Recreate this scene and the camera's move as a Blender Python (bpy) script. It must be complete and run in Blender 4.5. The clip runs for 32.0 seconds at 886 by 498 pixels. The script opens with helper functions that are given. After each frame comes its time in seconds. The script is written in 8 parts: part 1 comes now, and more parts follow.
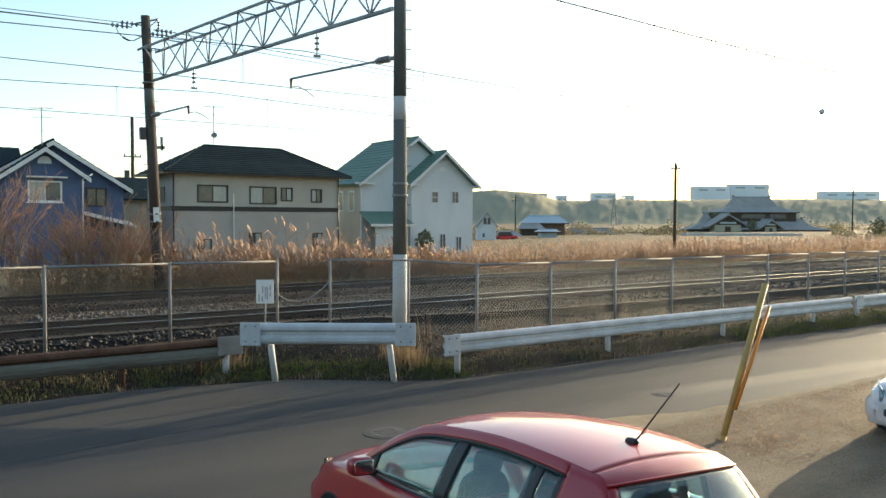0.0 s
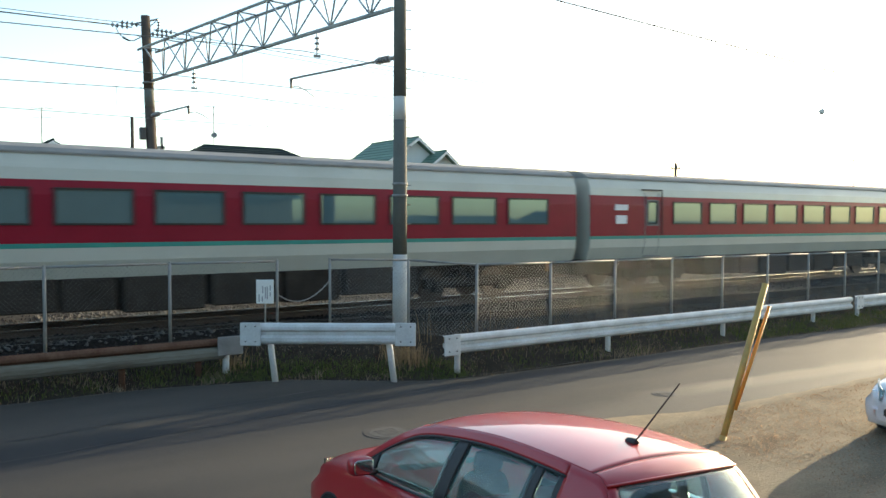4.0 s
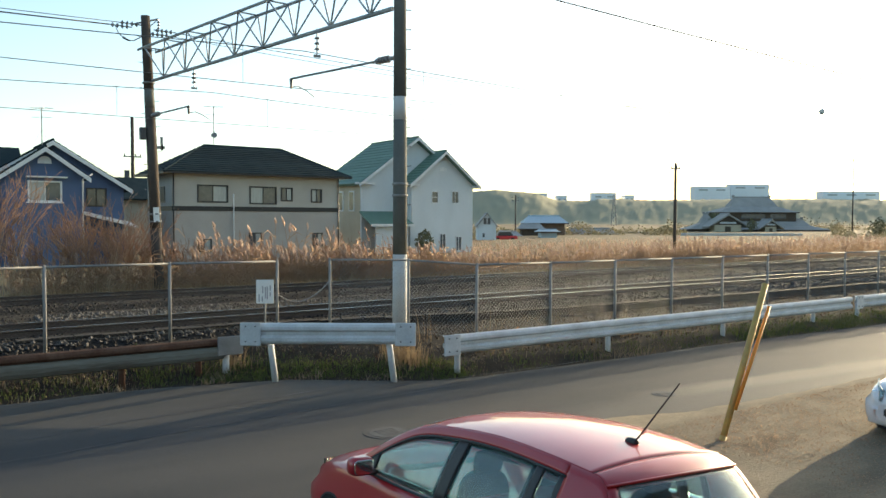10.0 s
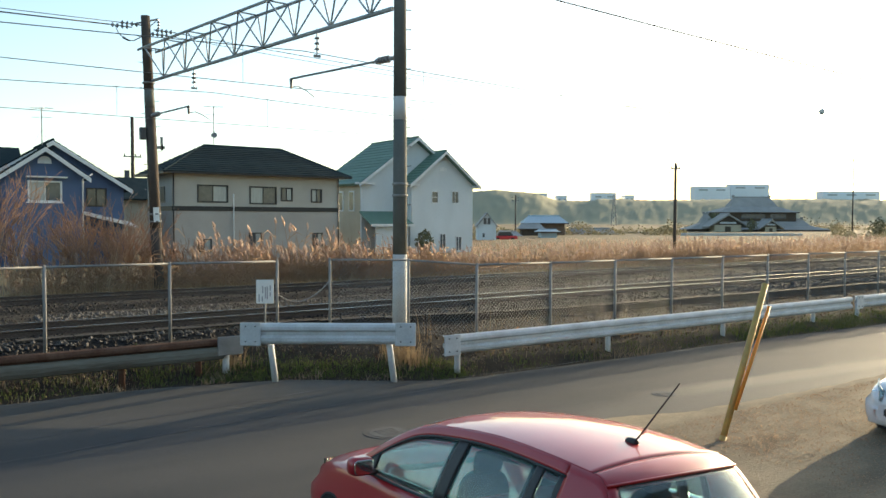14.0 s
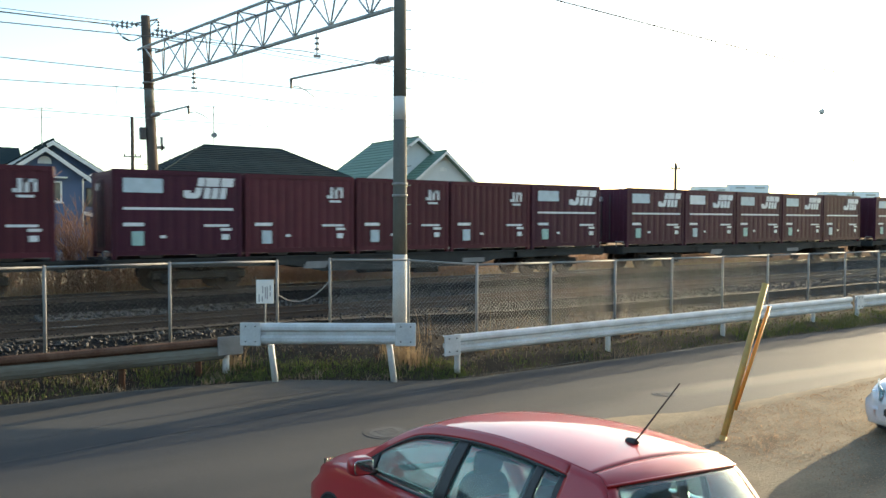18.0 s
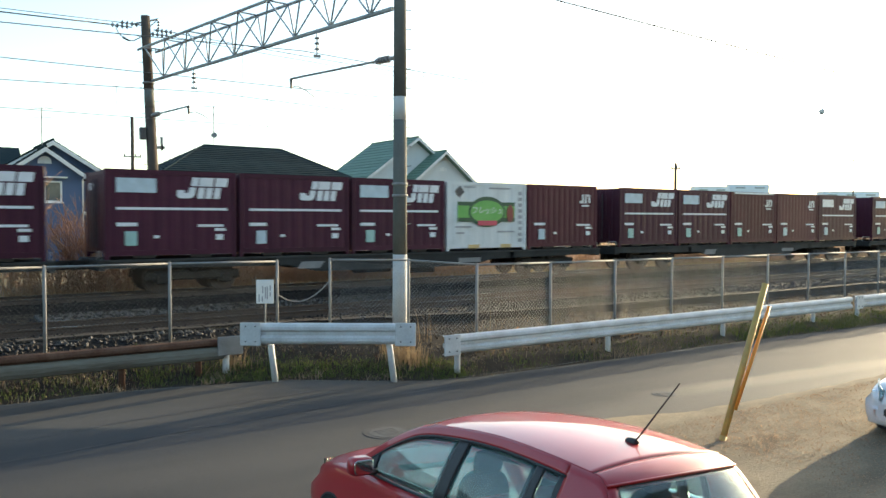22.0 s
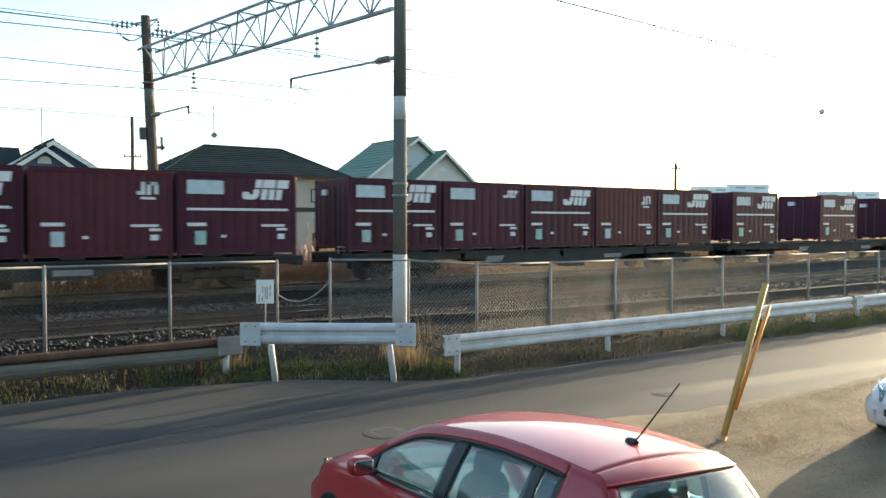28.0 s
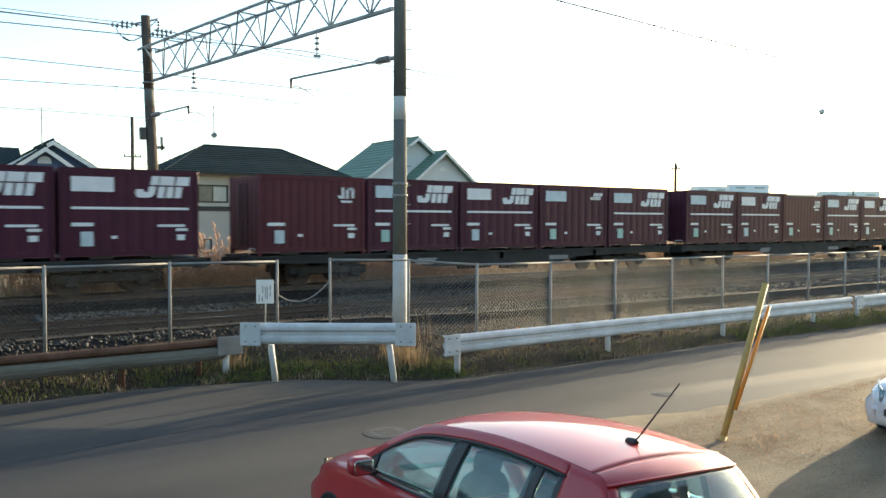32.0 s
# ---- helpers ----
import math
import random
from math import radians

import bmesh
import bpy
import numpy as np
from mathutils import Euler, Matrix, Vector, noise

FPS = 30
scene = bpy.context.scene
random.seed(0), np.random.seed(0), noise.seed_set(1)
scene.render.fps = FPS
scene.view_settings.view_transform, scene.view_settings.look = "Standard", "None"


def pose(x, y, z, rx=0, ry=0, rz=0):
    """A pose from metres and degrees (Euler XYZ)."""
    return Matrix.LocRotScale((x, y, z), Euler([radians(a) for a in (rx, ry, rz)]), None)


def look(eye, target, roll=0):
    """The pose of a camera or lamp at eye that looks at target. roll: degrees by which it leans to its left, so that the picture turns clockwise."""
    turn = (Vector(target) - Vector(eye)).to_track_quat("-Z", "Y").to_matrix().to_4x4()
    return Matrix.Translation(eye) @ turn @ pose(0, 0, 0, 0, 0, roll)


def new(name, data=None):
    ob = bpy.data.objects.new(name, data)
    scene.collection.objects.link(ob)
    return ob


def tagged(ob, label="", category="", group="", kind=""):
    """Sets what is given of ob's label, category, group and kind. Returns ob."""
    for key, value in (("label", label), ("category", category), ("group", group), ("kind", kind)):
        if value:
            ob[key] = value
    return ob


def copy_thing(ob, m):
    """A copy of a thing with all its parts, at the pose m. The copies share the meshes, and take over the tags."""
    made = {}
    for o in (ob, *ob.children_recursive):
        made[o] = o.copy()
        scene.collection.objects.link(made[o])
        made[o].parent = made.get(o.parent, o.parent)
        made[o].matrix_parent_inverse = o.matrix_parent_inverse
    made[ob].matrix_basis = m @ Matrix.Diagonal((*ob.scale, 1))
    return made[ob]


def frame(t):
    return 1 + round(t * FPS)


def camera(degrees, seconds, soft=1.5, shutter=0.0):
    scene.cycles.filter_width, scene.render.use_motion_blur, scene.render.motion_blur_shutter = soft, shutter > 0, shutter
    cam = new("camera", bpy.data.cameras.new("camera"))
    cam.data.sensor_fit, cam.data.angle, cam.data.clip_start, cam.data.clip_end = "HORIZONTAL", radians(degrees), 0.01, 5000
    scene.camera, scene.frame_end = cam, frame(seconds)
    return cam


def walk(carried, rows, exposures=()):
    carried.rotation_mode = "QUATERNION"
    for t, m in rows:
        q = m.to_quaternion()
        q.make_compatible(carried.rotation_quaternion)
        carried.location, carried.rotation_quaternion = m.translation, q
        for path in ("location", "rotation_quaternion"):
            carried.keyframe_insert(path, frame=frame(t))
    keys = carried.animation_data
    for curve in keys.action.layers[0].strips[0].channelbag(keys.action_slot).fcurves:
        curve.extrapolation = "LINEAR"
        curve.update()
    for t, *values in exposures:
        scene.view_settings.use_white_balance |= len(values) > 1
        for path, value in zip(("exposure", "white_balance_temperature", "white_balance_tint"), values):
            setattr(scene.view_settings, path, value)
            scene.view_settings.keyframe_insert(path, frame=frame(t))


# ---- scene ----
EXPO, SKYS, SUNS = 1.77, 0.14, 3.0
# Axes: x runs along the railway, y across it away from the eye, z up; the road lies at z = 0.
EYE = (0.0, 0.0, 2.9)
YAW, DIP = 35.15, 2.085
cam = camera(58.0, 32.0, soft=1.5, shutter=0.12)
aim = (math.sin(radians(YAW)) * math.cos(radians(DIP)), math.cos(radians(YAW)) * math.cos(radians(DIP)), 2.9 - math.sin(radians(DIP)))
walk(cam, [(0.0, look(EYE, aim, 0.16)), (32.0, look(EYE, aim, 0.16))], exposures=[(t, EXPO + e, 7360, 4) for t, e in ((0.0, 0.0), (2.4, 0.0), (3.0, 0.12), (4.5, 0.4), (6.0, 0.55), (7.2, 0.48), (8.5, 0.05), (10.0, 0.0), (14.2, 0.0), (16.5, 0.32), (20.0, 0.38), (32.0, 0.38))])

# ---- daylight: a low winter sun behind the houses, a hazy bright sky ----
SUN_AZ, SUN_EL = 79.0, 9.0   # degrees from +y towards +x, and above the horizon
world = bpy.data.worlds.new("world")
scene.world = world
world.use_nodes = True
wn = world.node_tree
sky = wn.nodes.new("ShaderNodeTexSky")
sky.sky_type, sky.sun_disc = "NISHITA", False
sky.sun_elevation, sky.sun_rotation = radians(SUN_EL), radians(SUN_AZ)
sky.air_density, sky.dust_density, sky.ozone_density, sky.altitude = 0.85, 1.5, 1.8, 20
wn.links.new(sky.outputs[0], wn.nodes["Background"].inputs[0])
wn.nodes["Background"].inputs[1].default_value = SKYS
sun = new("sun", bpy.data.lights.new("sun", "SUN"))
sun.data.energy, sun.data.angle, sun.data.color = SUNS, radians(0.6), (1.0, 0.84, 0.64)
away = Vector((math.sin(radians(SUN_AZ)) * math.cos(radians(SUN_EL)), math.cos(radians(SUN_AZ)) * math.cos(radians(SUN_EL)), math.sin(radians(SUN_EL))))
sun.matrix_world = look(tuple(away * 300), (0, 0, 0))

# ---- helpers for building ----
def mat(name, base, rough=0.7, metal=0.0, second=None, scale=3.0, grain=40.0, mix=0.5, bump=0.15, coat=0.0, spread=0.0, stretch=None, emit=0.0):
    """A procedural surface: two colours mixed by coarse and fine noise, relief from the fine one, a shade of its own per object."""
    m = bpy.data.materials.new(name)
    m.use_nodes = True
    nt = m.node_tree
    b = nt.nodes["Principled BSDF"]
    second = second or tuple(c * 0.72 for c in base)
    tc = nt.nodes.new("ShaderNodeTexCoord")
    src = tc.outputs["Object"]
    if stretch:
        mp = nt.nodes.new("ShaderNodeMapping")
        mp.inputs["Scale"].default_value = stretch
        nt.links.new(src, mp.inputs["Vector"])
        src = mp.outputs["Vector"]
    n1, n2 = nt.nodes.new("ShaderNodeTexNoise"), nt.nodes.new("ShaderNodeTexNoise")
    n1.inputs["Scale"].default_value, n2.inputs["Scale"].default_value = scale, grain
    n1.inputs["Detail"].default_value, n2.inputs["Detail"].default_value = 5, 3
    for n in (n1, n2):
        nt.links.new(src, n.inputs["Vector"])
    add = nt.nodes.new("ShaderNodeMath")
    add.operation = "MULTIPLY_ADD"
    nt.links.new(n2.outputs["Fac"], add.inputs[0])
    add.inputs[1].default_value = 0.5
    nt.links.new(n1.outputs["Fac"], add.inputs[2])
    ramp = nt.nodes.new("ShaderNodeMapRange")
    ramp.inputs["From Min"].default_value, ramp.inputs["From Max"].default_value = 0.75 - mix * 0.5, 0.75 + mix * 0.5
    nt.links.new(add.outputs[0], ramp.inputs["Value"])
    mx = nt.nodes.new("ShaderNodeMix")
    mx.data_type = "RGBA"
    mx.inputs["A"].default_value, mx.inputs["B"].default_value = (*base, 1), (*second, 1)
    nt.links.new(ramp.outputs[0], mx.inputs["Factor"])
    col = mx.outputs["Result"]
    if spread:
        oi = nt.nodes.new("ShaderNodeObjectInfo")
        hs = nt.nodes.new("ShaderNodeHueSaturation")
        mr = nt.nodes.new("ShaderNodeMapRange")
        mr.inputs["To Min"].default_value, mr.inputs["To Max"].default_value = 1 - spread, 1 + spread
        nt.links.new(oi.outputs["Random"], mr.inputs["Value"])
        nt.links.new(mr.outputs[0], hs.inputs["Value"])
        nt.links.new(col, hs.inputs["Color"])
        col = hs.outputs["Color"]
    nt.links.new(col, b.inputs["Base Color"])
    b.inputs["Roughness"].default_value, b.inputs["Metallic"].default_value = rough, metal
    b.inputs["Coat Weight"].default_value = coat
    if rough >= 0.8:
        b.inputs["Specular IOR Level"].default_value = 0.12
    if bump:
        bp = nt.nodes.new("ShaderNodeBump")
        bp.inputs["Strength"].default_value, bp.inputs["Distance"].default_value = bump, 0.02
        nt.links.new(n2.outputs["Fac"], bp.inputs["Height"])
        nt.links.new(bp.outputs[0], b.inputs["Normal"])
    if emit:
        b.inputs["Emission Color"].default_value = (*base, 1)
        b.inputs["Emission Strength"].default_value = emit
    return m


def glass(name, tint=(0.6, 0.75, 0.75), rough=0.03, trans=0.9, ior=1.3):
    m = bpy.data.materials.new(name)
    m.use_nodes = True
    b = m.node_tree.nodes["Principled BSDF"]
    b.inputs["Base Color"].default_value = (*tint, 1)
    b.inputs["Roughness"].default_value, b.inputs["Transmission Weight"].default_value, b.inputs["IOR"].default_value = rough, trans, ior
    return m


def box(bm, x0, x1, y0, y1, z0, z1, bevel=0.0):
    v = [bm.verts.new((x, y, z)) for z in (z0, z1) for y in (y0, y1) for x in (x0, x1)]
    fs = [bm.faces.new([v[i] for i in f]) for f in ((0, 2, 3, 1), (4, 5, 7, 6), (0, 1, 5, 4), (2, 6, 7, 3), (0, 4, 6, 2), (1, 3, 7, 5))]
    if bevel:
        es = list({e for f in fs for e in f.edges})
        bmesh.ops.bevel(bm, geom=es, offset=bevel, segments=1, affect="EDGES")
    return bm


def tube(bm, a, b, r, r2=None, n=8, caps=True):
    """A round bar from a to b."""
    a, b = Vector(a), Vector(b)
    r2 = r if r2 is None else r2
    d = (b - a).normalized()
    s = d.orthogonal().normalized()
    t = d.cross(s)
    rings = []
    for p, rr in ((a, r), (b, r2)):
        rings.append([bm.verts.new(p + (s * math.cos(2 * math.pi * i / n) + t * math.sin(2 * math.pi * i / n)) * rr) for i in range(n)])
    for i in range(n):
        f = bm.faces.new((rings[0][i], rings[0][(i + 1) % n], rings[1][(i + 1) % n], rings[1][i]))
        f.smooth = n > 6
    if caps:
        bm.faces.new(rings[0][::-1])
        bm.faces.new(rings[1])
    return bm


def path_tube(bm, pts, r, n=6):
    """One connected round bar through a row of points."""
    pts = [Vector(p) for p in pts]
    rings = []
    for i, p in enumerate(pts):
        d = (pts[min(i + 1, len(pts) - 1)] - pts[max(i - 1, 0)]).normalized()
        s = d.cross(Vector((0.13, 0.31, 0.94))).normalized()
        t = d.cross(s)
        rings.append([bm.verts.new(p + (s * math.cos(2 * math.pi * k / n) + t * math.sin(2 * math.pi * k / n)) * r) for k in range(n)])
    for a, b in zip(rings[:-1], rings[1:]):
        for k in range(n):
            bm.faces.new((a[k], a[(k + 1) % n], b[(k + 1) % n], b[k])).smooth = True
    bm.faces.new(rings[0][::-1])
    bm.faces.new(rings[-1])
    return bm


def prism(bm, outline, axis, lo, hi):
    """An outline of (u, v) pushed from lo to hi along an axis: 'x' takes (y, z), 'y' takes (x, z), 'z' takes (x, y)."""
    def at(u, v, w):
        return {"x": (w, u, v), "y": (u, w, v), "z": (u, v, w)}[axis]
    a = [bm.verts.new(at(u, v, lo)) for u, v in outline]
    b = [bm.verts.new(at(u, v, hi)) for u, v in outline]
    bm.faces.new(a)
    bm.faces.new(b[::-1])
    for i in range(len(a)):
        j = (i + 1) % len(a)
        bm.faces.new((a[j], a[i], b[i], b[j]))
    return bm


def mesh_of(bm, name):
    bmesh.ops.recalc_face_normals(bm, faces=bm.faces[:])
    me = bpy.data.meshes.new(name)
    bm.to_mesh(me)
    bm.free()
    return me


def part(name, bm, material, parent=None, label=""):
    """Links a bmesh as one mesh object under a thing or a part."""
    me = mesh_of(bm, name)
    me.materials.append(material)
    ob = new(name, me)
    if parent is not None:
        ob.parent = parent
    return tagged(ob, label)


def thing(name, label, category, group="", kind="", at=None):
    ob = new(name)
    if at is not None:
        ob.matrix_basis = at
    return tagged(ob, label, category, group, kind)


def solid(name, bm, material, label="", category="", group="", kind=""):
    return tagged(part(name, bm, material), label, category, group, kind)


def B():
    return bmesh.new()


def lathe(bm, prof, n=16, at=(0, 0, 0)):
    rings = [[bm.verts.new((at[0] + r * math.cos(2 * math.pi * i / n), at[1] + r * math.sin(2 * math.pi * i / n), at[2] + z)) for i in range(n)] for r, z in prof]
    for a, b in zip(rings[:-1], rings[1:]):
        for i in range(n):
            bm.faces.new((a[i], a[(i + 1) % n], b[(i + 1) % n], b[i])).smooth = True
    bm.faces.new(rings[0][::-1])
    bm.faces.new(rings[-1])
    return bm


def smooth01(a, b, x):
    t = min(1, max(0, (x - a) / (b - a)))
    return t * t * (3 - 2 * t)


def poly_y(pts, x):
    for (x0, y0), (x1, y1) in zip(pts[:-1], pts[1:]):
        if x <= x1:
            return y0 + (y1 - y0) * max(0, (x - x0)) / (x1 - x0)
    return pts[-1][1]


# ---- materials ----
M_ground = mat("dry_earth", (0.042, 0.033, 0.024), 0.95, second=(0.019, 0.016, 0.012), scale=1.4, grain=11, mix=0.6, bump=0.9)
M_field = mat("field_stubble", (0.17, 0.13, 0.08), 0.95, second=(0.11, 0.085, 0.05), scale=0.12, grain=2, mix=0.7, bump=0.4)
M_asphalt = mat("asphalt", (0.032, 0.0313, 0.0303), 0.75, second=(0.065, 0.0605, 0.0545), scale=0.5, grain=60, mix=0.5, bump=0.35, stretch=(0.35, 1.3, 1))
M_iron = mat("worn_iron_lid", (0.060, 0.057, 0.055), 0.7, second=(0.040, 0.038, 0.036), scale=8, grain=50, bump=0.3)
M_tar = mat("tar_seam", (0.020, 0.020, 0.021), 0.6, second=(0.035, 0.034, 0.033), scale=2, grain=40, bump=0.1)
M_gravel = mat("gravel_lot", (0.31, 0.255, 0.175), 0.95, second=(0.13, 0.10, 0.068), scale=1.3, grain=30, mix=0.75, bump=0.7, stretch=(0.6, 1.6, 1))
# ballast and loose stone: shade among the stones is put into these dark colours
M_ballast_shaded = mat("ballast", (0.0065, 0.0055, 0.005), 0.95, second=(0.018, 0.015, 0.013), scale=7, grain=26, mix=0.6, bump=1.0)
M_stone_shaded = mat("ballast_stone_shaded", (0.011, 0.0095, 0.009), 0.9, second=(0.038, 0.034, 0.031), scale=4, grain=17, mix=0.5)
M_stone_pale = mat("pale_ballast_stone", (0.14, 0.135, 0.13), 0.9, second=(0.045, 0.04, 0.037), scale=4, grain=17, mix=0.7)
M_clod = mat("soil_clod", (0.080, 0.060, 0.043), 0.95, second=(0.026, 0.020, 0.016), scale=3, grain=14, mix=0.5)
M_rail = mat("rail_steel", (0.075, 0.052, 0.04), 0.6, 0.3, second=(0.045, 0.03, 0.024), scale=2, grain=30, bump=0.1)
M_railtop = mat("rail_polished", (0.62, 0.62, 0.62), 0.22, 1.0, second=(0.5, 0.5, 0.5), bump=0.02)
M_sleeper = mat("sleeper_concrete", (0.055, 0.047, 0.040), 0.9, second=(0.03, 0.025, 0.021), scale=4, grain=40, bump=0.3)
M_galv = mat("galvanised_steel", (0.265, 0.262, 0.255), 0.75, 0.0, second=(0.185, 0.180, 0.172), scale=5, grain=60, bump=0.06)
M_mesh = mat("fence_wire", (0.15, 0.15, 0.14), 0.8, 0.0, second=(0.10, 0.095, 0.085), scale=3, grain=40, bump=0)
M_white = mat("weathered_white_paint", (0.64, 0.66, 0.66), 0.55, second=(0.42, 0.43, 0.42), scale=2.5, grain=25, mix=0.6, bump=0.08)
M_rust = mat("rusty_steel", (0.075, 0.035, 0.022), 0.85, second=(0.14, 0.085, 0.06), scale=3, grain=30, mix=0.6, bump=0.3)
M_concrete = mat("pole_concrete", (0.15, 0.152, 0.14), 0.85, second=(0.095, 0.096, 0.086), scale=2.0, grain=35, mix=0.6, bump=0.2)
M_concrete_dark = mat("pole_concrete_dark", (0.10, 0.082, 0.07), 0.85, second=(0.06, 0.048, 0.04), scale=2.0, grain=35, mix=0.6, bump=0.2)
M_concrete_pale = mat("pale_pole_band", (0.52, 0.52, 0.50), 0.8, second=(0.38, 0.38, 0.36), scale=3, grain=35, mix=0.6, bump=0.2)
M_truss = mat("gantry_steel", (0.33, 0.36, 0.38), 0.5, 0.5, second=(0.22, 0.24, 0.25), scale=3, grain=40, bump=0.08)
M_dark = mat("dark_metal", (0.06, 0.06, 0.063), 0.6, 0.2, second=(0.09, 0.085, 0.08), scale=4, grain=40, bump=0.15)
M_black = mat("black_rubber", (0.02, 0.02, 0.022), 0.8, second=(0.035, 0.033, 0.03), scale=4, grain=40)
M_porcelain = mat("insulator_glaze", (0.16, 0.15, 0.15), 0.25, second=(0.25, 0.24, 0.23), scale=6, grain=40, bump=0)
M_wire = mat("copper_wire", (0.10, 0.095, 0.09), 0.5, 0.5, second=(0.16, 0.14, 0.12), bump=0)
M_yellow = mat("faded_yellow_paint", (0.57, 0.37, 0.085), 0.6, second=(0.38, 0.245, 0.09), scale=6, grain=40, mix=0.6, bump=0.15)
M_orange = mat("orange_paint", (0.80, 0.28, 0.03), 0.5, second=(0.68, 0.25, 0.04), scale=6, grain=40, bump=0.1)
M_sign = mat("sign_white", (0.75, 0.76, 0.74), 0.5, second=(0.66, 0.66, 0.63), scale=5, grain=40, bump=0.02)
M_ink = mat("sign_ink", (0.36, 0.36, 0.37), 0.6, bump=0)
# express
M_ex_white = mat("carriage_ivory", (0.485, 0.50, 0.445), 0.4, second=(0.40, 0.41, 0.365), scale=0.9, grain=30, mix=0.6, bump=0.04, coat=0.2)
M_ex_red = mat("carriage_red", (0.25, 0.010, 0.026), 0.42, second=(0.20, 0.008, 0.021), scale=1.2, grain=30, bump=0.03, coat=0.05)
M_ex_green = mat("carriage_green_line", (0.03, 0.28, 0.23), 0.35, second=(0.03, 0.22, 0.19), bump=0)
M_ex_roof = mat("carriage_roof_grey", (0.27, 0.27, 0.26), 0.7, second=(0.17, 0.17, 0.165), scale=1.0, grain=20, mix=0.6, bump=0.15)
M_window = mat("heat_reflecting_glass", (0.165, 0.28, 0.31), 0.03, 0.52, second=(0.15, 0.25, 0.28), scale=0.6, grain=3, bump=0)
M_dome = mat("cab_dome_grey", (0.10, 0.095, 0.09), 0.6, second=(0.06, 0.058, 0.055), scale=1.0, grain=20, mix=0.6, bump=0.1)
M_lamp = mat("headlamp_glow", (1.0, 0.93, 0.78), 0.3, second=(1.0, 0.93, 0.78), bump=0, emit=5.0)
M_under = mat("underframe_grime", (0.026, 0.022, 0.019), 0.9, second=(0.05, 0.042, 0.035), scale=2, grain=20, bump=0.4)
# freight
M_maroon = mat("container_maroon", (0.066, 0.015, 0.031), 0.5, second=(0.044, 0.011, 0.022), scale=1.2, grain=22, mix=0.6, bump=0.08, spread=0.2)
M_maroon_red = mat("container_red_brown", (0.094, 0.021, 0.031), 0.5, second=(0.064, 0.016, 0.023), scale=1.2, grain=22, mix=0.6, bump=0.08, spread=0.15)
M_cwhite = mat("container_white", (0.66, 0.68, 0.68), 0.45, second=(0.52, 0.53, 0.52), scale=1.5, grain=22, mix=0.7, bump=0.06)
M_ccream = mat("container_cream", (0.60, 0.55, 0.41), 0.5, second=(0.50, 0.45, 0.33), scale=1.5, grain=22, mix=0.7, bump=0.06)
M_decal = mat("white_marking", (0.72, 0.73, 0.75), 0.5, second=(0.58, 0.58, 0.60), scale=4, grain=40, mix=0.6, bump=0)
M_blue_decal = mat("pale_blue_card", (0.50, 0.60, 0.66), 0.5, bump=0)
M_teal_decal = mat("teal_card", (0.35, 0.55, 0.52), 0.5, bump=0)
M_crimson = mat("crimson_panel", (0.58, 0.06, 0.10), 0.45, second=(0.48, 0.06, 0.09), bump=0.03)
M_slate = mat("faded_blue_panel", (0.22, 0.36, 0.42), 0.5, bump=0.03)
M_lime = mat("yellow_green_patch", (0.60, 0.62, 0.22), 0.5, bump=0)
M_ochre = mat("ochre_patch", (0.62, 0.42, 0.18), 0.5, bump=0)
M_green = mat("leaf_green_panel", (0.10, 0.34, 0.06), 0.45, second=(0.16, 0.42, 0.10), scale=2, bump=0)
M_deep_green = mat("dark_green_badge", (0.03, 0.09, 0.04), 0.45, bump=0)
M_crimson_dark = mat("dark_red_patch", (0.28, 0.035, 0.03), 0.5, second=(0.16, 0.05, 0.03), scale=9, grain=30, mix=0.7, bump=0)
M_plum = mat("plum_marking", (0.30, 0.08, 0.20), 0.5, bump=0)
M_loco_blue = mat("locomotive_blue", (0.055, 0.11, 0.26), 0.4, second=(0.045, 0.085, 0.20), scale=1, grain=20, bump=0.04, coat=0.2)
M_loco_grey = mat("locomotive_grey_blue", (0.19, 0.205, 0.19), 0.5, second=(0.145, 0.158, 0.148), scale=1, grain=20, mix=0.6, bump=0.05)
M_loco_pale = mat("locomotive_door_cream", (0.62, 0.60, 0.45), 0.45, bump=0.03)
M_wagon = mat("wagon_frame_grey", (0.05, 0.053, 0.053), 0.8, second=(0.03, 0.029, 0.028), scale=1.5, grain=20, mix=0.6, bump=0.2, spread=0.2)
# houses
M_wall_blue = mat("blue_siding", (0.080, 0.122, 0.215), 0.75, second=(0.064, 0.100, 0.18), scale=1.2, grain=14, bump=0.15)
M_wall_beige = mat("beige_render", (0.46, 0.43, 0.375), 0.85, second=(0.385, 0.355, 0.31), scale=0.8, grain=18, mix=0.6, bump=0.15)
M_wall_lower = mat("grey_beige_render", (0.42, 0.38, 0.34), 0.85, second=(0.35, 0.315, 0.28), scale=0.8, grain=18, mix=0.6, bump=0.15)
M_wall_white = mat("white_render", (0.66, 0.68, 0.68), 0.85, second=(0.54, 0.56, 0.56), scale=0.7, grain=16, mix=0.7, bump=0.12, stretch=(1, 1, 0.35))
M_wall_sand = mat("sand_render", (0.50, 0.44, 0.33), 0.85, second=(0.42, 0.36, 0.27), scale=0.8, grain=18, bump=0.12)
M_tile_dark = mat("dark_slate_roof", (0.014, 0.027, 0.030), 0.8, second=(0.027, 0.041, 0.044), scale=1.5, grain=16, mix=0.6, bump=0.2, spread=0.15)
M_tile_green = mat("green_slate_roof", (0.085, 0.165, 0.125), 0.65, second=(0.12, 0.20, 0.16), scale=1.5, grain=16, mix=0.6, bump=0.2, spread=0.1)
